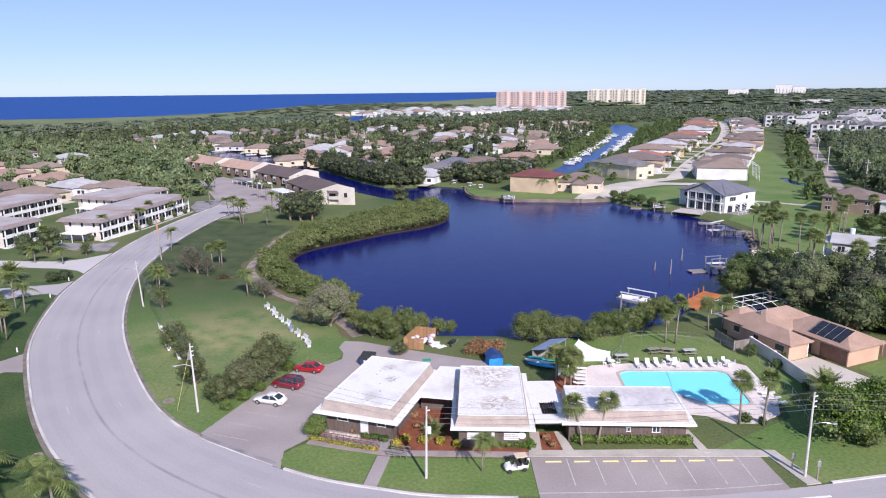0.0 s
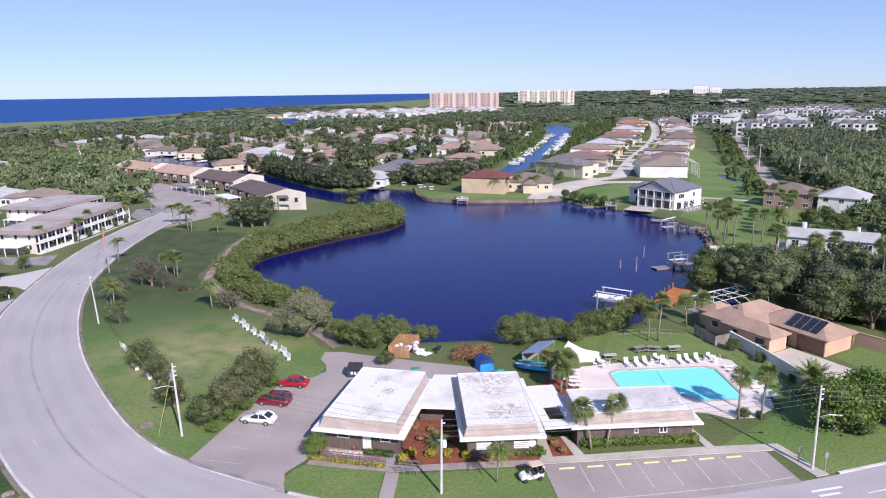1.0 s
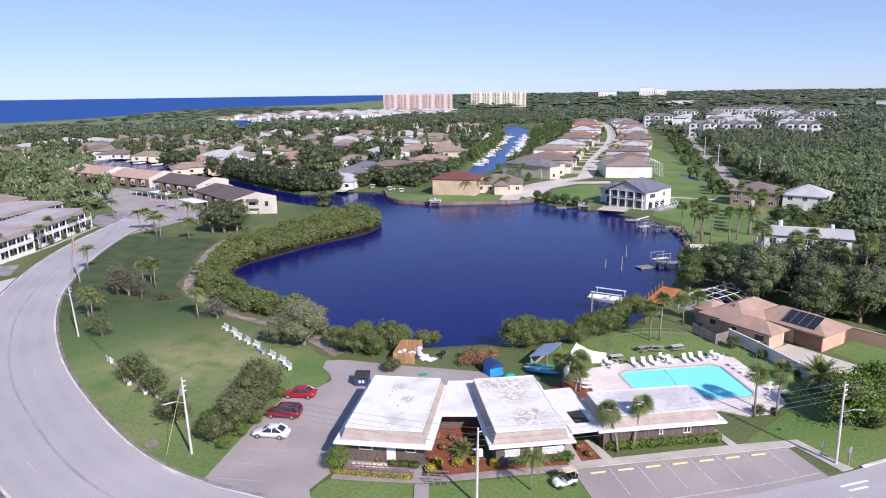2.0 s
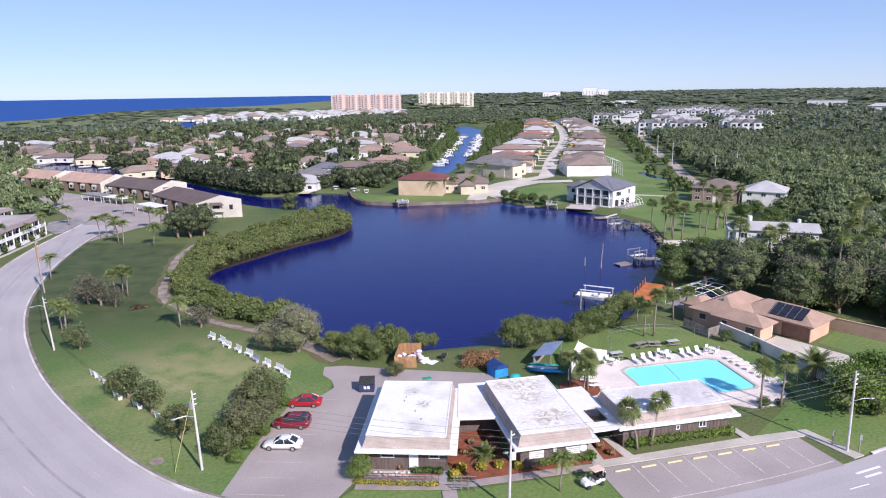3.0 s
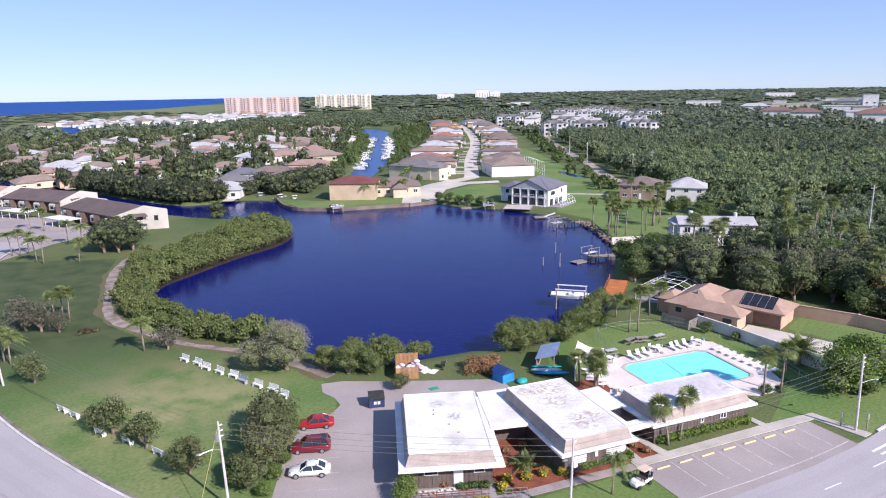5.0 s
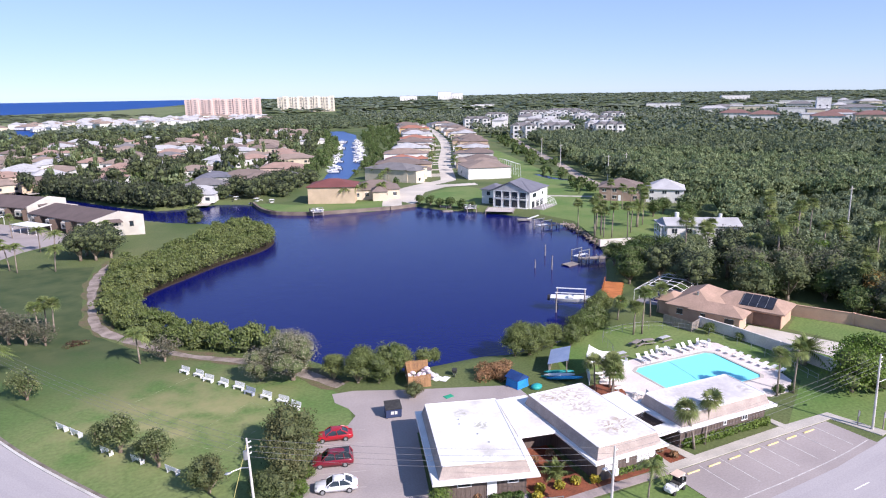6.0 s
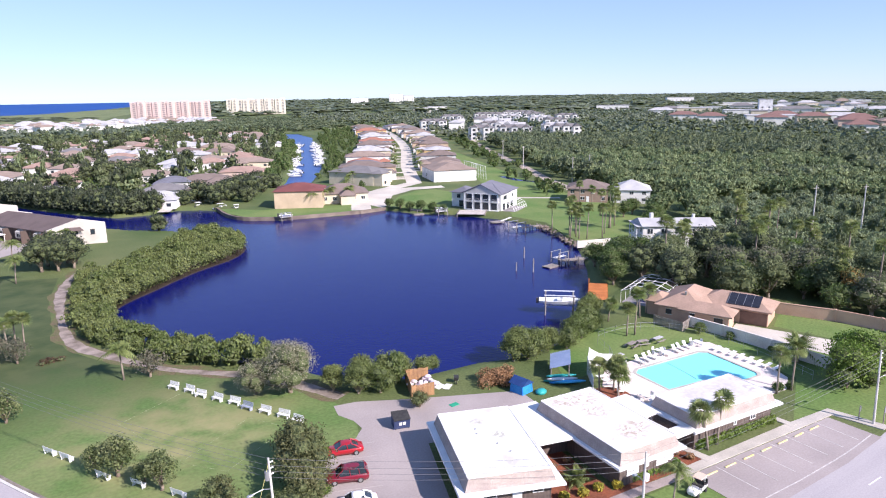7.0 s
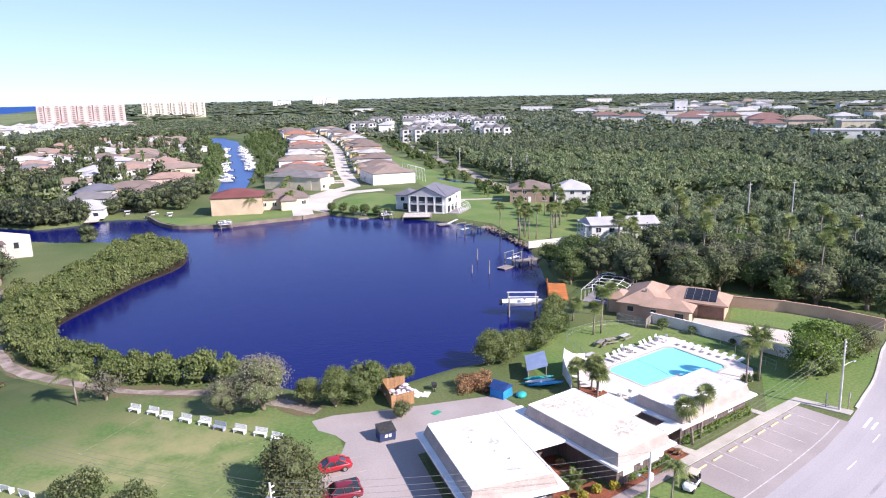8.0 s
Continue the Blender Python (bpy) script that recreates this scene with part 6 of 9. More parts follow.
part("transformer", Geo().tube([(-0.45, 0.1, 6.9), (-0.45, 0.1, 7.7)], 0.2, 10), M_METAL, bpy.data.objects["utility_pole"])
pole("M", 0.0, 60.2, 7.9, (0, 0.9, 5.2), M_POLEW, "pale utility pole before the clubhouse", (0.15, 0), 1)
part("meter_box", Geo().box(0.4, 0, 5.0, 0.35, 0.3, 0.7, bevel=0.03), M_WHITE, bpy.data.objects["utility_pole.001"])
pole("R", 38.0, 59.5, 9.1, (1.9, -0.2, 6.0), M_POLEW, "pale utility pole with street lamp by the kerb", (0.1, 0.3))
pole("W", -52.6, 117.2, 8.6, (-1.9, -0.3, 7.3), M_POLEW, "pale utility pole with street lamp by the curve", (-0.5, 0.1), 2)
pole("X", -63.1, 152, 10.5, None, M_POLE, "timber utility pole with an orange marker sleeve", (-0.3, 0), 2)
part("marker_sleeve", Geo().tube([(-0.2, 0, 6.6), (-0.29, 0, 9.6)], 0.19, 10), material("orange_sleeve", (0.55, 0.18, 0.10), (0.5, 0.35, 0.2), 0.7, 1.5), bpy.data.objects["utility_pole.004"])
TOPS["E"] = [(92, 62, 9.0), (92, 62, 8.4), (92, 62, 7.8), (92, 62, 7.3)]
TOPS["Y"] = [(-70, 215, 9.5), (-70, 215, 8.9), (-70, 215, 8.3), (-70, 215, 7.8)]
lines = thing("power_line", "thin overhead wires slung between utility poles", "power line")
for a, b in (("E", "R"), ("R", "M"), ("M", "L"), ("L", "W"), ("W", "X"), ("X", "Y")):
    for i in range(4):
        p, q = Vector(TOPS[a][i]), Vector(TOPS[b][i])
        sag = (q - p).length * 0.018
        part("wire", Geo().tube([p.lerp(q, k / 8) - Vector((0, 0, sag * 4 * (k / 8) * (1 - k / 8))) for k in range(9)], 0.014, 4, False), M_WIRE, lines)
part("guy_wire", Geo().tube([(-30.9, 75.6, 0), (-28.5, 75.4, 8.3)], 0.025, 5), material("yellow_guard", (0.6, 0.55, 0.2)), lines, "yellow guarded guy wire")
for x, y, h in ((37.4, 60.9, 2.0), (38.9, 58.9, 2.3)):
    sg = thing("sign_post", "grey post with a small sign by the pavement", "sign", Matrix.Translation((x, y, 0)))
    part("post", Geo().box(0, 0, 0, 0.1, 0.1, h), M_GREYWOOD, sg)
    part("plate", Geo().box(0, -0.07, h - 0.75, 0.35, 0.03, 0.6, bevel=0.01), M_METAL, sg)

# ---- pool furniture ----
def lounger(x, y, deg, up=True, group="loungers round the pool"):
    t = thing("sun_lounger", "white plastic sun lounger on the pool deck", "sun lounger", spot(x, y, deg) @ Matrix.Translation((0, 0, 0.1)), group)
    g = Geo().box(0, 0, 0.28, 0.6, 1.2, 0.06, bevel=0.015)
    part("seat", g, M_WHITE, t)
    z = 0.95 if up else 0.45
    part("backrest", Geo().add([(-0.3, 0.6, 0.3), (0.3, 0.6, 0.3), (0.3, 1.15, z), (-0.3, 1.15, z), (-0.3, 0.66, 0.27), (0.3, 0.66, 0.27), (0.3, 1.21, z - 0.03), (-0.3, 1.21, z - 0.03)],
                             [(0, 1, 2, 3), (7, 6, 5, 4), (1, 0, 4, 5), (2, 1, 5, 6), (3, 2, 6, 7), (0, 3, 7, 4)]), M_WHITE, t)
    for px in (-0.25, 0.25):
        for py in (-0.5, 0.55):
            part("leg", Geo().box(px, py, 0, 0.05, 0.05, 0.3), M_WHITE, t)
    return t


first = lounger(29.2, 86.9, 0)
for x in (30.6, 32.0, 34.6, 36.9, 38.2, 39.5):
    copy_thing(first, spot(x, 86.9 + 0.1 * math.sin(x), 6 * math.sin(x * 3)) @ Matrix.Translation((0, 0, 0.1)))
flat = lounger(42.4, 84.4, -86, False)
for i in range(7):
    copy_thing(flat, spot(42.4 + 0.06 * i, 83.1 - 1.35 * i, -86 + 5 * math.sin(i)) @ Matrix.Translation((0, 0, 0.1)))
for i in range(5):
    copy_thing(flat, spot(21.2 - 0.25 * i, 86.2 - 1.2 * i, 80 + 6 * math.sin(i * 2)) @ Matrix.Translation((0, 0, 0.1)))


def picnic(x, y, deg, mat, label):
    t = thing("picnic_table", label, "picnic table", spot(x, y, deg), "picnic tables by the pool")
    part("tabletop", Geo().box(0, 0, 0.72, 1.9, 0.8, 0.06, bevel=0.01), mat, t)
    for s in (-0.75, 0.75):
        part("seat", Geo().box(0, s, 0.42, 1.9, 0.28, 0.05, bevel=0.01), M_GREYWOOD, t)
    for px in (-0.7, 0.7):
        for s in (-1, 1):
            part("leg", Geo().tube([(px, s * 0.6, 0), (px, s * 0.25, 0.72)], 0.045, 4), M_GREYWOOD, t)
        part("brace", Geo().box(px, 0, 0.37, 0.06, 1.5, 0.06), M_GREYWOOD, t)


GREYTOP = material("grey_table_paint", (0.50, 0.50, 0.52), (0.42, 0.42, 0.44), 0.7, 2.0)
for x, y, d, m, lab in ((38.0, 91.6, 5, GREYTOP, "grey picnic table on the grass"), (27.6, 89.9, 0, GREYTOP, "pale grey picnic table by the deck"), (32.9, 92.2, 20, M_GREYWOOD, "dark weathered picnic table on the grass"),
                        (35.0, 92.0, -15, M_GREYWOOD, "dark weathered picnic table on the grass")):
    picnic(x, y, d, m, lab)


def table_set(x, y, deg):
    t = thing("patio_table", "round white patio table on the pool deck", "table", spot(x, y, deg) @ Matrix.Translation((0, 0, 0.1)))
    part("tabletop", Geo().tube([(0, 0, 0.68), (0, 0, 0.73)], 0.55, 16), M_WHITE, t)
    for i in range(4):
        a = i * math.pi / 2 + 0.6
        part("leg", Geo().tube([(0.35 * math.cos(a), 0.35 * math.sin(a), 0), (0.3 * math.cos(a), 0.3 * math.sin(a), 0.68)], 0.03, 5), M_WHITE, t)
    for i in range(4):
        a = i * math.pi / 2
        c = thing("patio_chair", "white plastic patio chair at the table", "chair", spot(x + 0.95 * math.cos(a), y + 0.95 * math.sin(a), math.degrees(a) - 90) @ Matrix.Translation((0, 0, 0.1)), "patio chairs")
        part("seat", Geo().box(0, 0, 0.4, 0.5, 0.48, 0.04, bevel=0.01), M_WHITE, c)
        part("backrest", Geo().box(0, 0.23, 0.44, 0.5, 0.04, 0.42, bevel=0.01), M_WHITE, c)
        for px in (-0.2, 0.2):
            for py in (-0.2, 0.2):
                part("leg", Geo().box(px, py, 0, 0.04, 0.04, 0.4), M_WHITE, c)


table_set(41.6, 87.2, 10)
table_set(34.0, 87.9, 30)
table_set(25.6, 87.7, 50)
table_set(20.6, 78.3, 50)
for x, y in ((28.4, 86.0), (29.2, 86.0)):
    ld = bpy.data.objects.get("pool_ladder") or thing("pool_ladder", "steel ladder over the pool edge", "ladder")
    part("rail", Geo().tube([(x, 86.3, 0.1), (x, 86.3, 0.85), (x, 85.8, 0.95), (x, 85.4, 0.6), (x, 85.3, 0.0)], 0.03, 6), M_METAL, ld)
net = thing("fence", "thin chain-link fence round the pool lawn", "fence")
FENCE = polyline([(44.3, 70.5), (46.2, 80), (46, 90), (40, 97), (31, 97.5), (28, 92), (26.2, 89.6)], 2.6)
for x, y in FENCE:
    part("post", Geo().tube([(x, y, 0), (x, y, 1.3)], 0.03, 6), M_METAL, net)
for z in (0.65, 1.25):
    part("rail", Geo().tube([(x, y, z) for x, y in FENCE], 0.018, 4), M_METAL, net)


# ---- the peach house beside the club ----
ph = thing("house", "peach stucco bungalow with tan shingle hips and solar panels", "house", spot(49.9, 87.6, 23))


def block(t, x0, y0, x1, y1, h, rise, wall, roof, over=0.6):
    part("wall", Geo().box((x0 + x1) / 2, (y0 + y1) / 2, 0, x1 - x0, y1 - y0, h), wall, t)
    g = Geo().hip(x0 - over, y0 - over, x1 + over, y1 + over, h + 0.14, rise)
    g.box((x0 + x1) / 2, (y0 + y1) / 2, h - 0.05, x1 - x0 + 2 * over, y1 - y0 + 2 * over, 0.2)
    return part("roof", g, roof, t)


block(ph, 1.7, 4.8, 13.4, 12.0, 2.6, 2.1, M_PEACH, M_PEACHROOF)
block(ph, 1.3, 0.4, 4.9, 8.0, 2.5, 1.2, M_PEACH, M_PEACHROOF)
gar = block(ph, 7.0, -4.4, 13.4, 7.0, 2.55, 1.75, M_PEACH, M_PEACHROOF)
block(ph, 3.4, 11.4, 8.2, 14.8, 2.4, 1.1, M_PEACH, M_PEACHROOF, 0.4)
part("chimney", Geo().box(4.2, 8.2, 3.8, 0.3, 0.3, 1.0), M_METAL, ph)
# solar collectors on the west slope of the garage roof
slope = math.atan2(1.75, 3.8)
for i in range(4):
    pm = Matrix.Translation((6.85, -2.35 + 1.28 * i, 2.92)) @ Matrix.Rotation(-slope, 4, "Y")
    sp_ = part("solar_panel", Geo().box(1.75, 0, 0.04, 3.0, 1.18, 0.06, bevel=0.01), M_SOLAR, gar, m=pm)
    part("panel_rim", Geo().box(1.75, 0.62, 0.05, 3.0, 0.05, 0.08), M_METAL, sp_)
DOOR_BROWN = material("brown_garage_door", (0.22, 0.13, 0.10), (0.17, 0.10, 0.08), 0.7, 1.0)
part("garage_door", Geo().box(6.96, -2.2, 0.05, 0.1, 4.2, 2.15), DOOR_BROWN, ph, "brown panelled garage door")
part("garage_door", Geo().box(6.96, 2.6, 0.05, 0.1, 2.6, 2.15), DOOR_BROWN, ph, "brown panelled garage door")
for px, py, sx, sy, z in ((1.67, 10.2, 0.06, 1.0, 1.2), (1.27, 6.2, 0.06, 0.8, 1.2), (1.27, 2.0, 0.06, 1.4, 1.1)):
    w_ = part("window", Geo().box(px, py, z - 0.08, sx + 0.02, sy + 0.2, 0.08).box(px, py, z + 0.9, sx + 0.02, sy + 0.2, 0.08), M_WHITE, ph)
    part("pane", Geo().box(px, py, z, sx, sy, 0.9), M_GLASS, w_)
for i in range(3):
    part("porch_post", Geo().box(5.2, 0.6 + 1.4 * i, 0, 0.25, 0.25, 2.5), M_WALLWHITE, ph)
# the screened pool cage behind it
cage = thing("pool_cage", "white framed screen enclosure over a back pool", "pool cage", spot(51.2, 102.6, 23))
W_, D_ = 12.0, 7.4
for i in range(6):
    x = W_ * i / 5
    part("rib", Geo().tube([(x, 0, 0), (x, 0, 2.3), (x, 1.6, 2.9), (x, D_ - 1.6, 2.9), (x, D_, 2.3), (x, D_, 0)], 0.06, 4), M_WHITE, cage)
for y, z in ((0, 2.3), (1.6, 2.9), (D_ / 2, 2.9), (D_ - 1.6, 2.9), (D_, 2.3), (0, 1.2)):
    part("purlin", Geo().tube([(0, y, z), (W_, y, z)], 0.05, 4), M_WHITE, cage)
for i in range(0, 5, 2):
    part("cross_brace", Geo().tube([(W_ * i / 5, 1.6, 2.9), (W_ * (i + 1) / 5, D_ - 1.6, 2.9)], 0.04, 4), M_WHITE, cage)
part("patio", Geo().box(W_ / 2, D_ / 2, 0, W_ - 0.2, D_ - 0.2, 0.06), M_SEAM, cage)
part("pool_water", Geo().prism([(2.0, 1.6), (10.2, 1.4), (10.4, 5.6), (6.4, 6.0), (2.2, 5.4)], 0.05, 0.075), W_LAKE, cage, "dark blue pool water")
ORANGE = material("orange_stained_boards", (0.56, 0.20, 0.065), (0.44, 0.15, 0.05), 0.8, 0.6, 6.0, 0.3, vary=0.12)
deck_ = thing("boardwalk", "orange stained timber boardwalk by the water", "boardwalk", spot(43.7, 113.1, 45.7))
slat_ = Geo().box(0, -1.75, 0, 0.26, 3.5, 0.05).mesh("plank", ORANGE)
for i in range(40):
    part("plank", slat_, None, deck_, m=Matrix.Translation((0.14 + 0.28 * i, 0, 0.45)))
for y in (-0.2, -3.3):
    part("joist", Geo().box(5.6, y, 0.22, 11.2, 0.14, 0.22), M_GREYWOOD, deck_)
for i in range(6):
    for y in (0.08, -3.58):
        part("post", Geo().box(0.2 + 2.15 * i, y, -2.2, 0.16, 0.16, 3.7 if y > 0 else 2.6), ORANGE, deck_)
sheet([(51.2, 88.4), (55.6, 90.3), (57.6, 85.8), (62.4, 74), (63.5, 66), (57, 66), (54, 78), (50.6, 84)], 0.02, "house_drive", M_DRIVE, "pale concrete drive before the garage", "driveway")
sheet([(59.5, 86), (65.8, 89.2), (70, 81), (71.8, 75), (71.9, 67.5), (63.8, 67), (62.6, 74)], 0.02, "house_lawn", M_BRIGHT, "green lawn behind the pink wall", "lawn")


def garden_wall(pts, h, mat, name, label):
    t = thing(name, label, "garden wall", kind="structure")
    for (x0, y0), (x1, y1) in zip(pts, pts[1:]):
        L, a = math.hypot(x1 - x0, y1 - y0), math.atan2(y1 - y0, x1 - x0)
        m = Matrix.Translation((x0, y0, 0)) @ Matrix.Rotation(a, 4, "Z")
        part("wall_panel", Geo().box(L / 2, 0, 0, L, 0.2, h), mat, t, m=m)
        part("wall_cap", Geo().box(L / 2, 0, h, L, 0.28, 0.07, bevel=0.02), mat, t, m=m)
        part("pier", Geo().box(0, 0, 0, 0.4, 0.4, h + 0.12, bevel=0.03), mat, t, m=m)


garden_wall([(47.9, 93.6), (48.7, 88), (49.3, 80), (49.5, 69.5)], 1.75, M_WALLWHITE, "white_wall", "white painted garden wall beside the pool lawn")
garden_wall([(65.6, 90.6), (70.2, 82), (72.0, 75.4), (72.6, 67)], 2.0, M_PEACH, "pink_wall", "long pink stucco garden wall before the woods")
garden_wall([(72.6, 147.5), (90, 143)], 1.7, M_WALLWHITE, "shore_wall", "white garden wall near the lake")
gf = thing("fence", "grey weathered board fence by the bungalow", "fence")
gb = Geo().box(0, 0, 0, 0.16, 0.03, 1.6, bevel=0.01).mesh("board", M_GREYWOOD)
for (x0, y0), (x1, y1) in (((44.3, 98), (45.0, 92.6)), ((45.0, 92.6), (47.8, 93.5))):
    n = int(math.hypot(x1 - x0, y1 - y0) / 0.19)
    for i in range(n):
        part("board", gb, None, gf, m=Matrix.Translation((x0 + (x1 - x0) * i / n, y0 + (y1 - y0) * i / n, 0)) @ Matrix.Rotation(math.atan2(y1 - y0, x1 - x0), 4, "Z"))

# ---- seawalls, docks, lifts and boats ----
M_SEAWALL = material("stained_seawall", (0.25, 0.205, 0.165), (0.15, 0.12, 0.10), 0.9, 0.3, 4.0, 0.3)
WALL_N = polyline([(12.2, 266), (11.7, 251.2), (14.6, 241.2), (25, 234.2), (36, 232.2), (50.6, 230.2)], 3.0)
ribbon(offset(WALL_N, 0.5), offset(WALL_N, -0.25), 0.16, "seawall", M_SEAWALL, "stained concrete seawall round the point", "seawall", thick=2.6)
WALL_D = polyline([(50.8, 230.2), (61, 231.4)], 3.0)
ribbon(offset(WALL_D, 0.5), offset(WALL_D, -0.25), 0.1, "seawall", M_SEAWALL, "concrete seawall at the street end", "seawall", thick=2.6)


def pile(t, x, y, top, r=0.14):
    part("post", Geo().tube([(x, y, -3.0), (x, y, top)], [r * 1.1, r], 8), M_GREYWOOD, t)


M_PALEWOOD = material("bleached_timber", (0.58, 0.53, 0.50), (0.46, 0.41, 0.38), 0.9, 0.8, 8.0, 0.3, vary=0.1)


def dock(x, y, deg, L, W, z, label, piles=True, wood=M_GREYWOOD):
    t = thing("dock", label, "dock", spot(x, y, deg))
    n = int(L / 0.2)
    pk = Geo().box(0, 0, 0, 0.18, W, 0.05).mesh("plank", wood)
    for i in range(n):
        part("plank", pk, None, t, m=Matrix.Translation((0.1 + 0.2 * i, 0, z)))
    for s in (-1, 1):
        part("beam", Geo().box(L / 2, s * (W / 2 - 0.1), z - 0.2, L, 0.12, 0.2), M_GREYWOOD, t)
        if piles:
            for i in range(int(L / 2.5) + 1):
                pile(t, min(0.3 + 2.5 * i, L - 0.3), s * (W / 2 + 0.05), z + 0.5)
    return t


def lift(x, y, deg, L, W, label, top=2.0, beam=M_METAL, sling=0.0):
    t = thing("boat_lift", label, "boat lift", spot(x, y, deg))
    for px in (0, L):
        for py in (0, W):
            pile(t, px, py, top, 0.13)
        part("cradle_beam", Geo().box(px, W / 2, sling, 0.16, W, 0.16), M_METAL, t)
    for py in (0, W):
        part("top_beam", Geo().box(L / 2, py, top, L + 0.5, 0.14, 0.15), beam, t)
        part("bunk", Geo().box(L / 2, W * (0.35 if py == 0 else 0.65), sling + 0.16, L + 0.6, 0.14, 0.14), M_WHITE, t)
    return t


def boat(x, y, deg, L, z, label, top=True, group="boats"):
    t = thing("boat", label, "boat", spot(x, y, deg) @ Matrix.Translation((0, 0, z)), group)
    W = L * 0.19
    rings = []
    for px, w, keel, sheer in ((-0.5, 0.86, 0.08, 0.78), (-0.2, 1.0, 0.0, 0.8), (0.15, 0.98, 0.0, 0.86), (0.35, 0.7, 0.1, 0.95), (0.46, 0.3, 0.35, 1.02), (0.5, 0.05, 0.7, 1.05)):
        s = L / 6.5
        rings.append([(px * L, -w * W, sheer * s), (px * L, -w * W * 0.8, (keel + 0.3) * s), (px * L, 0, keel * s), (px * L, w * W * 0.8, (keel + 0.3) * s), (px * L, w * W, sheer * s), (px * L, w * W * 0.8, sheer * s - 0.02), (px * L, 0, sheer * s - 0.25), (px * L, -w * W * 0.8, sheer * s - 0.02)])
    part("hull", loft(rings), M_WHITE, t, "white fibreglass hull")
    part("console", Geo().box(0, 0, 0.5, L * 0.12, W * 0.8, 0.75, bevel=0.06), M_WHITE, t)
    part("windscreen", Geo().box(0.07 * L, 0, 1.2, 0.05, W * 0.8, 0.35), M_GLASS, t)
    part("outboard", Geo().box(-0.54 * L, 0, 0.2, 0.45, 0.4, 1.0, bevel=0.1), M_DARK, t, "black outboard motor")
    if top:
        part("t_top", Geo().box(0, 0, 2.0, L * 0.28, W * 1.5, 0.06, bevel=0.02), M_WHITE, t)
        for px in (-0.6, 0.6):
            for s in (-1, 1):
                part("t_top_post", Geo().tube([(px, s * W * 0.55, 0.7), (px * 0.8, s * W * 0.6, 2.0)], 0.03, 5), M_METAL, t)
    return t


lift(33.8, 113.7, -40, 5.0, 3.0, "pale boat lift holding a white boat", 2.7, M_WHITE, 0.35)
boat(36.7, 113.2, -40, 7.4, 0.66, "white motorboat raised on a lift", False)
dock(67.5, 138.5, 165, 7.5, 1.6, 0.0, "grey timber dock with a floating end")
dock(59, 140.0, 190, 3.6, 2.4, -0.75, "low floating dock platform", False)
lift(60.8, 141.0, 10, 3.4, 2.4, "small boat lift at the dock", 1.4)
for i, (x, y, h) in enumerate(((51, 138.4, 2.2), (57.5, 150, 1.7), (48.6, 141.5, 0.9))):
    solo("mooring_pile", Geo().tube([(0, 0, -3), (0.05, 0, h)], [0.15, 0.12], 8), M_GREYWOOD, "weathered mooring pile standing in the lake", "pile", Matrix.Translation((x, y, 0)), "mooring piles")
lift(74.6, 175.3, 5, 3.6, 3.4, "empty boat lift with pale posts", 1.6)
dock(84, 176.5, 178, 6.5, 1.3, -0.1, "grey timber dock to the boat lift")
dock(80.6, 189.5, 165, 4.2, 2.6, -0.5, "pale floating platform by the bank", False)
solo("gangway", Geo().box(0, 0, 0, 4.0, 0.8, 0.12, bevel=0.02), M_WHITE, "white sloping gangway to the platform", "gangway", Matrix.Translation((81.5, 189.6, -0.1)) @ Matrix.Rotation(radians(-12), 4, "Y"))
dock(77.2, 202.6, 50, 8.0, 9.0, 0.05, "pale timber terrace dock before the white house", True, M_PALEWOOD)
lift(70.4, 211.5, -10, 3.2, 2.4, "boat lift beside the terrace", 1.3)
boat(72.2, 212.6, -10, 4.0, 0.3, "small white boat on a lift", False)
dock(66.2, 222.5, -60, 4.4, 1.2, 0.0, "short dock with a floating raft")
dock(64.6, 217.8, -20, 3.4, 2.2, -0.8, "low floating raft beside a dock", False)
lift(24.3, 232.0, -12, 3.2, 2.6, "boat lift at the seawall", 1.2)
boat(26.0, 233.0, -12, 4.4, 0.3, "small white boat on the seawall lift", False)
rr = np.random.default_rng(77)
g = Geo()
for i in range(140):
    f = rr.uniform(0, 1)
    x, y = (85.5 - 12 * f + rr.uniform(-1.2, 1.2), 178 - 33 * f + rr.uniform(-1.0, 1.0))
    s = rr.uniform(0.25, 0.7)
    g.sphere(x, y, -0.55 + rr.uniform(-0.25, 0.35), s, s * rr.uniform(0.6, 1), s * 0.6, 6, 4)
solo("riprap", g, material("brown_rock", (0.24, 0.20, 0.17), (0.15, 0.12, 0.10), 0.9, 0.8), "brown boulders along the east bank", "rocks", kind="stuff")

# ---- west: flat-roofed condominiums ----
M_CONDOROOF = material("brown_gravel_roof", (0.36, 0.31, 0.30), (0.45, 0.42, 0.42), 0.9, 0.15, 4.0, 0.2)
M_CONDOWALL = tint("pinkish_cream_stucco", (0.68, 0.62, 0.58))
M_CONDOEDGE = tint("mauve_mansard", (0.28, 0.23, 0.225))


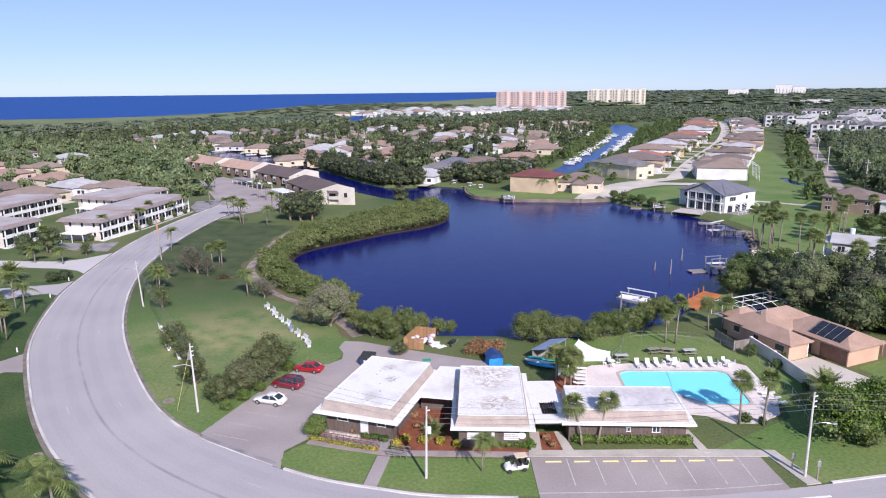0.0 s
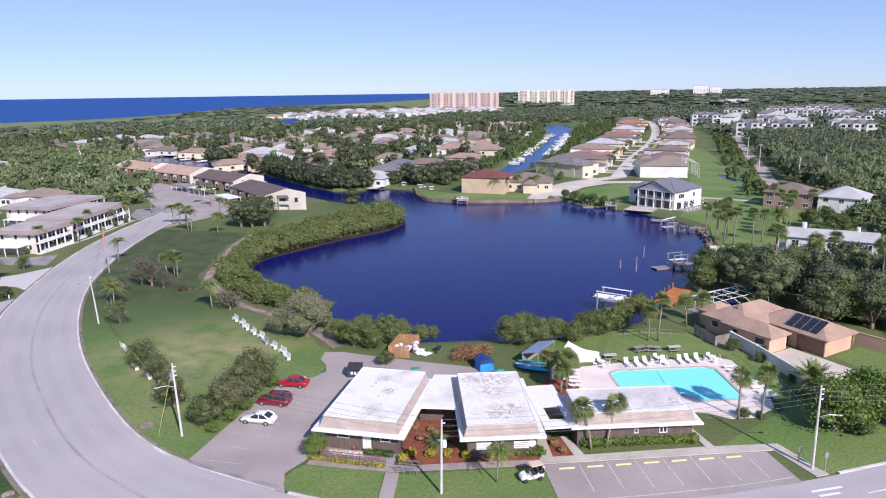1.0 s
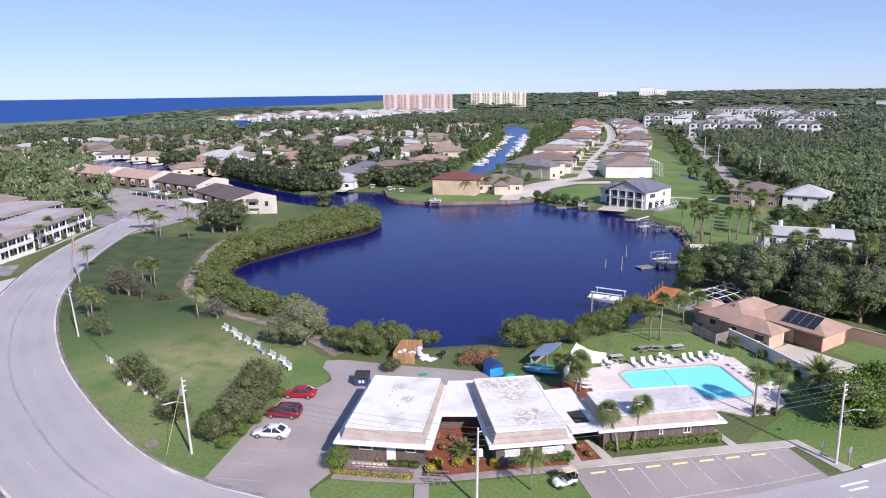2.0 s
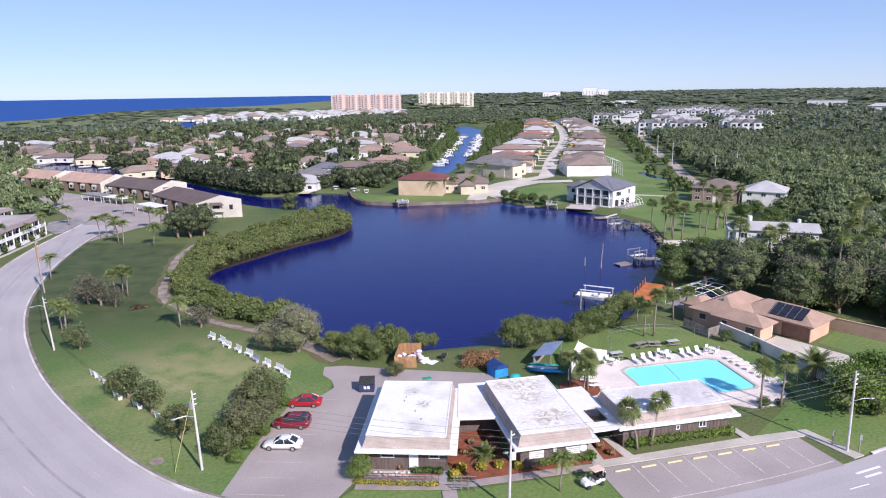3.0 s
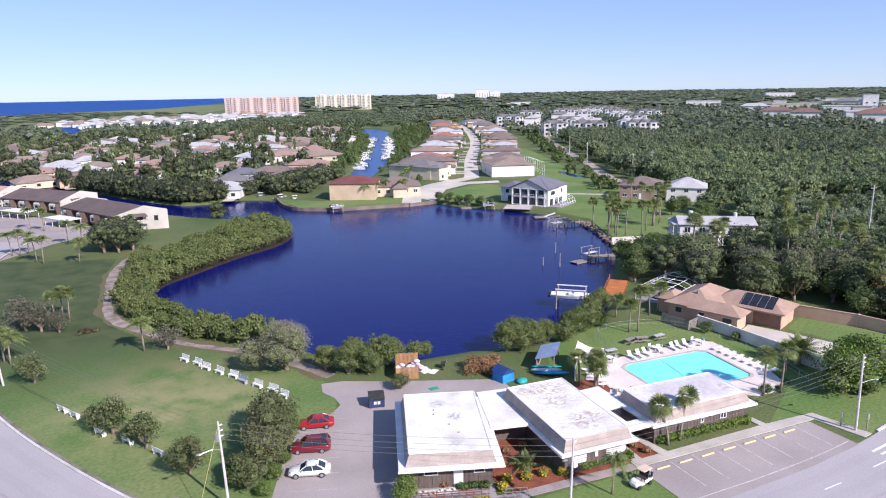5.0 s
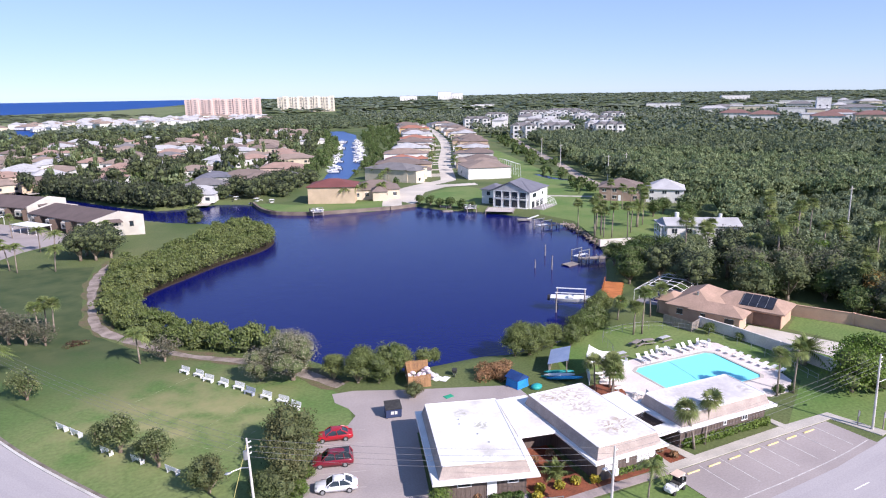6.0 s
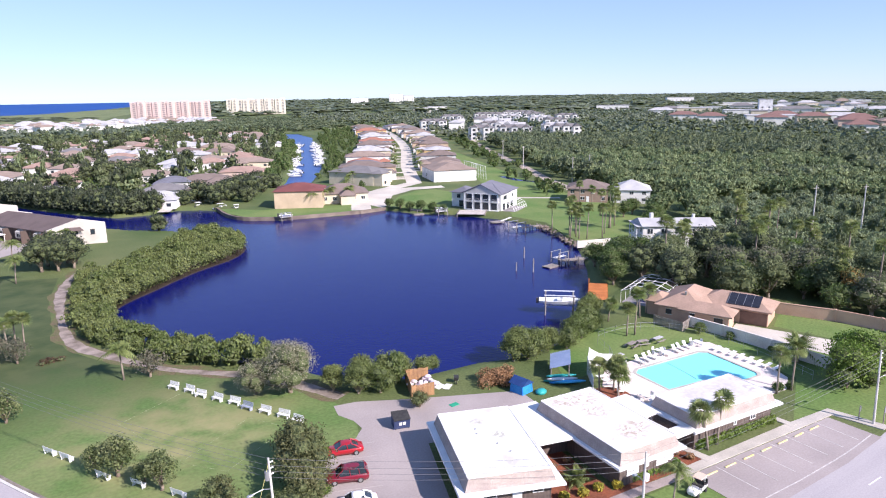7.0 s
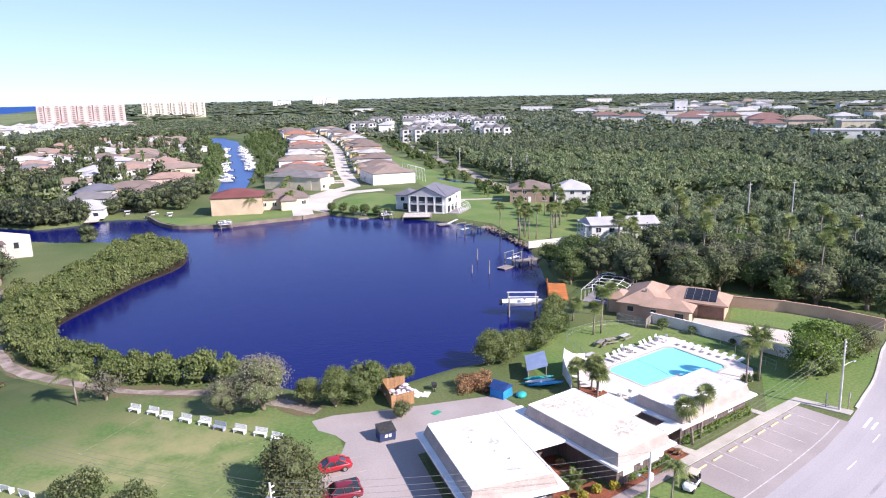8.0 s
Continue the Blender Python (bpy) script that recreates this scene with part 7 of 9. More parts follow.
def condo(x, y, deg, w, d, label):
    t = thing("condominium", label, "apartment building", spot(x, y, deg))
    part("wall", Geo().box(w / 2, d / 2, 0, w - 2.6, d - 2.0, 5.3), M_CONDOWALL, t)
    part("mansard", Geo().frustum(-0.3, -0.3, w + 0.3, d + 0.3, 5.0, 5.9, 1.0, 1.0, True), M_CONDOEDGE, t, "brown shingled roof edge")
    part("flat_roof", Geo().box(w / 2, d / 2, 5.5, w - 1.2, d - 1.2, 0.35, bevel=0.02), M_CONDOROOF, t)
    part("soffit", Geo().box(w / 2, d / 2, 4.92, w + 0.4, d + 0.4, 0.1), M_WHITE, t)
    for s in range(2):
        part("balcony_floor", Geo().box(w - 0.7, d / 2, 0.02 + 2.55 * s, 1.3, d - 0.8, 0.16), M_WHITE, t)
        n = max(3, int(d / 3.2))
        for i in range(n + 1):
            yy = 0.5 + (d - 1.0) * i / n
            part("post", Geo().box(w - 0.15, yy, 0.15 + 2.55 * s, 0.25, 0.25, 2.35), M_WHITE, t)
            if i < n:
                part("parapet", Geo().box(w - 0.15, yy + (d - 1) / n / 2, 0.15 + 2.55 * s, 0.14, (d - 1) / n - 0.25, 0.75), M_WHITE, t)
                part("pane", Geo().box(w - 1.27, yy + (d - 1) / n / 2, 0.3 + 2.55 * s, 0.06, (d - 1) / n - 0.8, 1.95), M_GLASS, t)
        k = max(3, int(w / 3.4))
        for i in range(k):
            win = part("window", Geo().box(1.3 + (w - 2.6) * (i + 0.5) / k, 0.97, 0.95 + 2.55 * s, 0.75, 0.1, 0.08).box(1.3 + (w - 2.6) * (i + 0.5) / k, 0.97, 2.2 + 2.55 * s, 0.75, 0.1, 0.08), M_WHITE, t)
            part("pane", Geo().box(1.3 + (w - 2.6) * (i + 0.5) / k, 0.98, 1.03 + 2.55 * s, 0.6, 0.06, 1.17), M_GLASS, win)
    part("awning", Geo().box(w * 0.45, -0.9, 2.2, w * 0.55, 3.4, 0.15), M_WHITE, t, "white flat canopy")
    for i in range(3):
        part("awning_post", Geo().box(w * (0.2 + 0.25 * i), -2.4, 0, 0.15, 0.15, 2.2), M_WHITE, t)
    return t


condo(-99.2, 174.9, -12, 13.2, 13.6, "two-storey white condominium with mauve-brown mansard roof")
condo(-97.8, 190.4, -10, 14.2, 28, "long two-storey white condominium with balconies")
condo(-115.8, 214, -18, 17.5, 24, "two-storey white condominium behind the lawn")
condo(-141, 197.5, -11, 15.5, 24, "two-storey white condominium with brown roof")
condo(-121.5, 167.3, -11, 15, 12.5, "white condominium with open ground-floor canopy")
ribbon(even([(-86.5, 176.5), (-82.6, 190), (-78.7, 216)], 14), even([(-85.3, 176), (-81.5, 189.6), (-77.6, 215.6)], 14), 0.02, "condo_walk", M_WALK, "pale walk before the condominiums", "path")
sheet([(-80, 161), (-95, 164), (-99, 172), (-87, 170), (-82, 172)], 0.015, "condo_parking", M_SEAM, "dark asphalt parking before the condominium", "parking lot")
sheet([(-69.5, 223), (-77, 215), (-82, 224), (-84, 236), (-76, 240)], 0.018, "condo_parking", M_SEAM, "dark asphalt parking at the road end", "parking lot")

# ---- townhouses by the channel ----
T_BROWN, T_SALMON = tint("dark_brown_shingle", (0.15, 0.115, 0.11)), tint("salmon_shingle", (0.50, 0.34, 0.27))


plain_part = part
# end walls dimmed from white to cream to carry cloud shade
T_END, T_FRONT = tint("dimmed_cream_wall", (0.60, 0.56, 0.50)), tint("dark_brown_boards", (0.13, 0.095, 0.08))


def townhouse(end, u, L, D, skew, roof, label):
    """A block running back from its near end along u; the end walls stand askew. The roof falls further towards the court than to the water."""
    v = Vector((u[1], -u[0], 0))
    o = Vector((end[0], end[1], 0)) + Vector((u[0], u[1], 0)) * L
    t = thing("townhouse", label, "house", Matrix.Translation(o) @ Matrix.Rotation(math.atan2(-u[1], -u[0]), 4, "Z"))

    def part(name, geo, mat, parent, label=""):
        geo.v = [(x + skew * y, y, z) for x, y, z in geo.v]
        return plain_part(name, geo, mat, parent, label)

    part("wall", Geo().box(L / 2, D / 2, 0, L - 0.6, D - 0.4, 4.0), T_FRONT, t, "dark brown boarded wall")
    prof = [(-0.7, 4.0), (D * 0.56, 6.7), (D + 0.4, 5.5)]
    g = Geo().add([(x, y, z) for x in (0.35, L - 0.35) for y, z in prof] + [(x, y, z - 0.25) for x in (0.35, L - 0.35) for y, z in prof],
                  [(0, 3, 4, 1), (1, 4, 5, 2), (6, 7, 10, 9), (7, 8, 11, 10), (0, 6, 9, 3), (2, 5, 11, 8), (0, 1, 7, 6), (1, 2, 8, 7), (3, 9, 10, 4), (4, 10, 11, 5)])
    part("roof", g, roof, t)
    part("rear_wall", Geo().box(L / 2, D - 0.1, 0, L - 0.7, 0.2, 5.2), T_END, t)
    outline = [(-0.5, 0), (D + 0.3, 0), (D + 0.3, 5.75), (D * 0.56, 7.0), (-0.5, 4.4)]
    for x in (0.15, L - 0.15):
        part("end_wall", Geo().add([(x - 0.2, y, z) for y, z in outline] + [(x + 0.2, y, z) for y, z in outline],
                                  [(4, 3, 2, 1, 0), (5, 6, 7, 8, 9)] + [(i, (i + 1) % 5, 5 + (i + 1) % 5, 5 + i) for i in range(5)]), T_END, t, "cream end wall rising over the roof")
    n = max(2, int(L / 7))
    for i in range(n):
        c = L * (i + 0.5) / n
        part("bay", Geo().add([(c - 1.5, -0.9, 1.2), (c + 1.5, -0.9, 1.2), (c + 1.5, 0.4, 1.2), (c - 1.5, 0.4, 1.2), (c - 1.5, -0.9, 3.0), (c + 1.5, -0.9, 3.0), (c + 1.5, 0.9, 4.45), (c - 1.5, 0.9, 4.45)],
                             [(3, 2, 1, 0), (4, 5, 6, 7), (0, 1, 5, 4), (1, 2, 6, 5), (2, 3, 7, 6), (3, 0, 4, 7)]), T_END, t, "cream sloping bay")
        part("pane", Geo().box(c, -0.93, 1.6, 1.3, 0.06, 0.9), M_GLASS, t)
        part("door", Geo().box(c + 2.3, 0.14, 0.05, 1.0, 0.08, 2.1), M_DARK, t)
        part("partition", Geo().box(c + 3.2, -0.8, 0, 0.2, 1.8, 3.6), T_FRONT, t)
    # balcony, little roof and windows on the end wall
    part("porch_roof", Geo().add([(L + 0.1, 2.6, 4.6), (L + 0.1, 5.4, 4.6), (L + 1.6, 5.4, 3.9), (L + 1.6, 2.6, 3.9), (L + 0.1, 2.6, 4.75), (L + 0.1, 5.4, 4.75), (L + 1.6, 5.4, 4.05), (L + 1.6, 2.6, 4.05)],
                                [(0, 1, 2, 3), (7, 6, 5, 4), (0, 4, 5, 1), (1, 5, 6, 2), (2, 6, 7, 3), (3, 7, 4, 0)]), roof, t)
    part("balcony", Geo().box(L + 0.9, 4.0, 1.9, 1.4, 2.8, 0.9), T_END, t)
    for y in (2.7, 5.3):
        part("post", Geo().box(L + 1.5, y, 0, 0.14, 0.14, 4.0), T_END, t)
    part("balcony_door", Geo().box(L + 0.07, 4.0, 1.9, 0.08, 1.8, 2.1), M_GLASS, t)
    for y, z in ((7.6, 2.6), (1.2, 1.6)):
        wn_ = part("window", Geo().box(L + 0.08, y, z - 0.1, 0.12, 1.0, 0.1).box(L + 0.08, y, z + 1.3, 0.12, 1.0, 0.1), T_FRONT, t)
        part("pane", Geo().box(L + 0.07, y, z, 0.06, 0.8, 1.3), M_GLASS, wn_)
    return t


townhouse((-39.8, 227.6), (-0.49, 0.872), 34, 9.8, 0.86, T_BROWN, "townhouse block with dark brown roof and cream end walls")
townhouse((-57.4, 267.8), (-0.66, 0.751), 31, 11, 0.25, T_BROWN, "long townhouse block with dark brown roof and sloping bays")
townhouse((-80.5, 296.0), (-0.72, 0.694), 29, 10.5, 0.2, T_SALMON, "townhouse block with pale salmon roof")
townhouse((-104.0, 318.5), (-0.72, 0.694), 30, 10.5, 0.2, T_SALMON, "far townhouse block with pale salmon roof")
for (x, y, deg, L, mat) in ((-85, 281, -48, 13, M_SEAM), (-75.5, 270, -48, 12, M_WHITE), (-61, 248, -56, 12, M_WHITE)):
    cp = thing("carport", "flat-roofed open carport on thin posts", "carport", spot(x, y, deg), "carports")
    part("roof", Geo().box(L / 2, 2.5, 2.3, L, 5, 0.16), mat, cp)
    for i in range(4):
        for py in (0.3, 4.7):
            part("post", Geo().box(0.3 + (L - 0.6) * i / 3, py, 0, 0.12, 0.12, 2.3), M_WHITE, cp)


# ---- single trees, palms, shrubs and hedges near the camera ----
OAK = [tree_meshes("oak", i, 4.4, 1.2, 7.6, 34, 3000, 0.21, L_DARK) for i in range(3)]
DUSKOAK = [tree_meshes("duskoak", i, 4.4, 1.6, 8.0, 34, 2600, 0.2, L_DUSK) for i in range(3)]
LOWOAK = [tree_meshes("lowoak", i, 4.6, -0.6, 6.6, 30, 1300, 0.3, L_DUSK) for i in range(3)]
BROAD = [tree_meshes("broad", i, 3.4, 1.2, 6.0, 24, 3000, 0.17, L_MID) for i in range(3)]
BRIGHT = [tree_meshes("bright", i, 3.6, 0.6, 5.6, 28, 5200, 0.16, L_BRIGHT) for i in range(2)]
BUSH = [tree_meshes("bush", i, 2.2, 0.2, 3.2, 20, 2200, 0.14, L_MID) for i in range(3)]
MANG = [tree_meshes("mang", i, 2.6, 0.1, 4.4, 28, 4600, 0.115, L_MANGROVE) for i in range(3)]
OLIVE = [tree_meshes("olive", i, 2.7, 0.3, 4.6, 26, 4400, 0.12, L_OLIVE) for i in range(3)]
GREY = [tree_meshes("grey", i, 3.6, 0.5, 5.6, 30, 8000, 0.085, L_GREY) for i in range(2)]
OPEN = [tree_meshes("sparse", 10 + i, 2.4, 0.5, 4.4, 14, 1700, 0.15, L_OPEN) for i in range(3)]
SPARSE = [tree_meshes("sparse", i, 2.4, 0.8, 4.0, 13, 1000, 0.15, L_PARK) for i in range(3)]


def plant(kind, meshes, label, rows, group="", category="tree"):
    for i, (x, y, s) in enumerate(rows):
        tree(kind, label, x, y, meshes[i % len(meshes)], s, i * 2.4 + x, group, category)


plant("hedge_tree", OLIVE, "dense olive-brown leafy tree at the parking edge", [(-26.0, 77.6, 0.85), (-24.3, 80.0, 1.0), (-22.8, 83.4, 1.12), (-21.6, 87.2, 1.2), (-26.8, 79.6, 0.6)], "trees beside the side lot")
plant("shrub", BRIGHT, "low bright green shrub under the hedge trees", [(-23.4, 78.2, 0.28), (-21.9, 80.6, 0.25), (-24.8, 75.6, 0.25), (-19.6, 87.0, 0.3)], category="bush")
plant("round_tree", OLIVE[1:], "rounded olive-green tree on the lawn", [(-31.2, 83.0, 0.85)])
plant("thin_tree", OPEN, "small open-crowned green tree on the lawn edge", [(-38.6, 95.8, 1.05), (-40.4, 97.6, 0.7), (-35.2, 90.6, 0.9), (-36.4, 92.8, 0.6)], "small trees by the benches")
plant("round_bush", OPEN[1:], "rounded dark bush on the lawn", [(-48.8, 116.3, 0.95)], category="bush")
plant("grey_tree", GREY, "wide grey-leaved tree by the lake", [(-16.6, 105.6, 1.25), (-20.6, 107.6, 0.8)])
plant("thin_tree", SPARSE, "grey-brown open-crowned tree in the park", [(-50.4, 139.5, 1.3), (-52.8, 141.2, 1.2), (-47.6, 137.6, 0.9), (-55.2, 136.0, 0.9), (-31.6, 121.4, 1.0), (-54.2, 146.5, 1.1)], "open trees in the park")
plant("shore_bush", MANG, "dense green shrub on the lake bank", [(-9.2, 100.4, 0.95), (-6.6, 99.0, 0.85), (-4.2, 101.2, 1.05), (-7.4, 102.8, 0.9), (-1.6, 102.4, 0.7), (1.2, 101.4, 0.62), (-11.6, 103.2, 0.8), (3.2, 101.9, 0.45)],
      "shrubs along the south bank", "bush")
tree("cypress_like_tree", "slender upright tree above the shrubs", -3.4, 100.4, BUSH[1], 0.62, 1.0, tall=2.2)
plant("shore_bush", MANG, "dense green shrub on the lake bank", [(14.6, 98.0, 1.0), (16.9, 97.4, 1.05), (19.2, 98.2, 0.95), (17.4, 100.2, 0.9), (21.6, 98.4, 0.8), (24.4, 97.4, 0.85), (26.8, 98.8, 0.95), (29.4, 99.6, 0.9), (31.8, 101.2, 1.0),
                                                               (34.2, 103.2, 0.75), (35.6, 105.2, 0.8), (22.8, 100.2, 0.7), (37.6, 106.8, 0.85), (39.6, 108.0, 0.8), (33.0, 101.4, 0.9)], "shrubs by the pool lawn", "bush")
plant("corner_bush", BRIGHT, "bushy bright green shrub at the wing corner", [(-12.6, 69.1, 0.42)], category="bush")
plant("round_bush", OLIVE[2:], "clipped round bush at the lot edge", [(-4.4, 92.4, 0.48)], category="bush")
plant("shade_tree", BRIGHT, "full bright green tree by the road", [(45.6, 66.8, 1.05), (50.8, 68.2, 1.15), (54.2, 66.2, 0.9)], "trees by the road")
plant("shade_tree", OLIVE, "olive-green bushy tree by the road", [(57.6, 65.0, 1.0), (61.4, 66.2, 0.85), (48.0, 65.0, 0.5)], "trees by the road")
plant("shore_bush", BUSH, "low green bush above the seawall", [(62.6, 231.6, 0.9), (64.6, 227, 1.0), (66.2, 223, 0.9), (68.4, 219.6, 1.0), (71, 216, 0.9), (73.2, 213, 0.8)], "bushes on the shore lawn", "bush")
plant("shrub", BUSH, "small green shrub against the garden wall", [(46.6, 90.6, 0.55), (48.2, 86.2, 0.4), (37.0, 70.9, 0.42), (48.6, 79.4, 0.3), (51.0, 89.2, 0.4), (38.8, 70.4, 0.3)], category="bush")
plant("shade_tree", BROAD, "leafy green tree before the lake houses", [(113, 171, 0.9), (119, 173, 0.85), (127, 171, 1.0), (134, 173, 0.95), (122, 167, 0.8), (101, 150, 0.9), (106, 154, 0.9), (112, 158, 1.0)], "trees before the lake houses")
# oaks and shade trees behind the bungalow and on the east bank
OAK2 = [tree_meshes("lightoak", i, 4.4, 0.9, 7.8, 34, 3000, 0.19, L_FOREST) for i in range(2)]
L_GREYOAK = leaf_material("grey_oak_leaves", (0.118, 0.124, 0.085), (0.205, 0.205, 0.140))
L_RUST = leaf_material("rust_leaves", (0.30, 0.16, 0.05), (0.17, 0.17, 0.06), 0.4, 0.4)
GREYOAK = [tree_meshes("greyoak", i, 4.4, 0.9, 7.6, 36, 3200, 0.18, L_GREYOAK) for i in range(2)]
tree("oak_tree", "leafy tree turning orange among the oaks", 79.6, 84.6, tree_meshes("rust", 1, 3.2, 1.2, 7.4, 26, 2600, 0.16, L_RUST), 1.0, 0.4)
plant("shade_tree", BRIGHT, "bright yellow-green tree among the oaks", [(70, 101, 1.15), (83, 92, 1.2), (79, 106, 1.1), (88, 78, 1.1), (95, 106, 1.2), (74, 116, 1.0), (86, 114, 1.0)], "bright trees among the oaks")
plant("oak_tree", [OAK[0], GREYOAK[0], DUSKOAK[1], OAK2[1], DUSKOAK[0], OAK[2], GREYOAK[1], DUSKOAK[2], OAK2[0]], "large spreading live oak behind the bungalow", [(66, 98, 1.05), (72, 104, 1.15), (61, 108, 1.0), (67, 112, 1.1), (76, 112, 1.1), (73, 96, 1.0), (78, 100, 1.1), (62, 117, 0.95), (70, 120, 1.05), (80, 88, 1.1), (84, 96, 1.1),
                                                                 (86, 106, 1.2), (77, 122, 1.0), (84, 118, 1.1), (92, 112, 1.15), (78, 80, 1.0), (82, 73, 1.05), (90, 84, 1.1), (94, 98, 1.1), (90, 124, 0.9), (98, 120, 1.0)], "oaks east of the lake")
plant("shade_tree", BROAD, "leafy green tree on the east bank", [(62, 124, 1.1), (58, 122, 1.0), (66, 128, 1.1), (55.5, 118.5, 0.9), (71, 131, 1.0), (76, 130, 0.95), (63, 131.5, 0.9), (78, 92, 0.9), (74, 84, 0.9), (78, 68, 1.0), (86, 66, 1.0)], "trees on the east bank")
plant("oak_tree", LOWOAK, "dark oak beside the channel", [(-6, 275, 0.9), (-13, 274, 1.0), (-19, 279, 1.0), (-24, 286, 1.1), (-30, 293, 1.1), (-36, 304, 1.1), (-44, 318, 1.1), (-16, 287, 1.0), (-50, 332, 1.0), (-12, 235, 0.75), (15, 276, 1.25), (10, 283, 1.2), (20, 283, 1.2),
                                                      (4, 280, 0.9), (25, 274, 0.9), (30, 286, 1.1), (38, 296, 1.0), (25, 292, 1.1), (46, 306, 0.9), (33, 300, 1.2), (42, 316, 1.0)], "oaks along the channel")
plant("oak_tree", OAK, "dark oak beside the driveway", [(-68, 93, 0.85), (-63.5, 80.5, 0.9), (-57.5, 71, 0.8), (-73, 106, 0.7), (-50, 62, 0.8), (-76, 99, 0.9)], "oaks beside the driveway")
plant("oak_tree", DUSKOAK, "dark oak with bare lower trunk before the townhouses", [(-42.9, 198.2, 0.95), (-39.6, 197.0, 0.9), (-36.4, 198.0, 0.95), (-41.5, 204, 1.0), (-37.4, 204, 0.95)], "oaks before the townhouses")
plant("oak_tree", LOWOAK, "large dark oak among the houses", [(-12, 372, 1.5), (-4, 368, 1.5), (2, 380, 1.3), (-20, 378, 1.3), (-42, 500, 1.5), (10, 400, 1.4), (-30, 345, 1.2), (-80, 372, 1.4), (-86, 380, 1.3), (30, 300, 1.1), (-50, 420, 1.3), (-100, 455, 1.4), (-28, 440, 1.3), (40, 452, 1.2), (-70, 520, 1.5), (12, 560, 1.5), (60, 600, 1.4), (-120, 560, 1.5), (-8, 338, 1.1), (30, 425, 1.1), (-140, 480, 1.3)], "oaks among the houses")

for x, y, h, k in ((17.0, 82.8, 4.0, "cabbage"), (18.6, 81.0, 4.4, "cabbage"), (17.6, 80.2, 3.4, "cabbage"), (19.3, 82.6, 3.6, "cabbage"), (36.2, 70.5, 5.6, "cabbage"), (38.8, 70.1, 5.8, "cabbage"),
                   (36.0, 96.2, 4.6, "cabbage"), (37.4, 95.8, 6.6, "cabbage"), (38.7, 103.0, 3.2, "cabbage"), (44.6, 101.4, 4.4, "cabbage"), (47.4, 102.4, 4.4, "cabbage"), (48.4, 75.4, 1.8, "date"), (-34.9, 122.3, 4.6, "queen"),
                   (-53.9, 127, 4.6, "queen"), (-52.9, 125.6, 4.0, "queen"), (-46.6, 144.2, 5.0, "cabbage"), (-47.8, 146.4, 4.8, "cabbage"), (-48.8, 144.8, 4.4, "cabbage"), (0.7, 69.3, 0.6, "date"), 
                   (-64.2, 161, 5.0, "queen"), (-34.4, 54.8, 3.4, "queen"), (-37.6, 57.8, 3.0, "queen"), (-41.8, 55.0, 3.8, "queen"), (-43.6, 60.0, 2.6, "queen")):
    palm(k, x, y, h, int(h * 10), x, "", 0.72 if k == "date" and h < 1 else 1.25 if k == "date" else 1.1 if y < 61 and x < -30 else 1.0)
palm("queen", 5.7, 61.4, 5.4, 77, 0.7, "", 0.68)
palm("cabbage", 17.0, 66.2, 4.7, 61, 0, "palms before the east wing", 1.0, (-0.95, 0.5))
palm("cabbage", 18.8, 66.4, 4.9, 62, 0, "palms before the east wing", 1.0, (1.0, 0.4))
sheet([(16.2 + 2.6 * math.cos(a) + 1.6, 81.6 + 2.6 * math.sin(a)) for a in np.linspace(0, 2 * math.pi, 20, endpoint=False)], 0.13, "palm_bed", M_MULCH, "round red mulch bed under palms", "planting bed", thick=0.1)
rp = random.Random(8)
palm("date", -87.2, 134.4, 2.0, 72, 0.3, "palms beside the road", 1.2)
palm("queen", -91.6, 150.6, 3.2, 33, 0.9, "palms beside the road")
palm("queen", -84.4, 149.2, 2.6, 34, 2.0, "palms beside the road")
plant("oak_tree", OAK, "dark round oak before the condominium", [(-93.7, 160.8, 0.8), (-97.5, 157.5, 0.7)], "oaks before the condominiums")
plant("oak_tree", OAK, "dark round oak beside the driveway", [(-58.5, 71, 1.0)])
plant("thin_tree", OPEN, "small open tree at the street corner", [(-83.6, 158.1, 0.8)])
for x, y, s_ in ((-86.4, 178.6, 0.5), (-85.2, 183, 0.55), (-84.4, 187.4, 0.5), (-82.6, 193.0, 0.6), (-81.6, 199, 0.5), (-80.6, 206, 0.6), (-90, 173.4, 0.45), (-79.4, 211.4, 0.5)):
    tree("shrub", "rounded green shrub against the condominium", x, y, BUSH[int(-x) % 3], s_, x, "shrubs before the condominiums", "bush")
for x, y in ((-63.6, 206), (-61.8, 205.5), (-60.2, 207), (-55.5, 192.9), (-57.2, 196), (-47.9, 190), (-48.6, 210), (-52, 214), (-43, 206), (-40, 212), (-37, 214), (-36, 210), (-84, 196), (-82.6, 186), (-81, 205), (-79.6, 213), (-87.5, 176), (-76.5, 228), (-81.6, 121.2),
             (-72.3, 114.1), (-75.4, 116.6), (-67.4, 100.9), (-70.4, 104.5), (-94, 160), (-64, 243), (-60, 238)):
    palm("queen" if rp.random() < 0.6 else "cabbage", x, y, 4.6 + rp.choice((0, 0.6, 1.2)), int((x * 7) % 5), x, "palms beside the road")
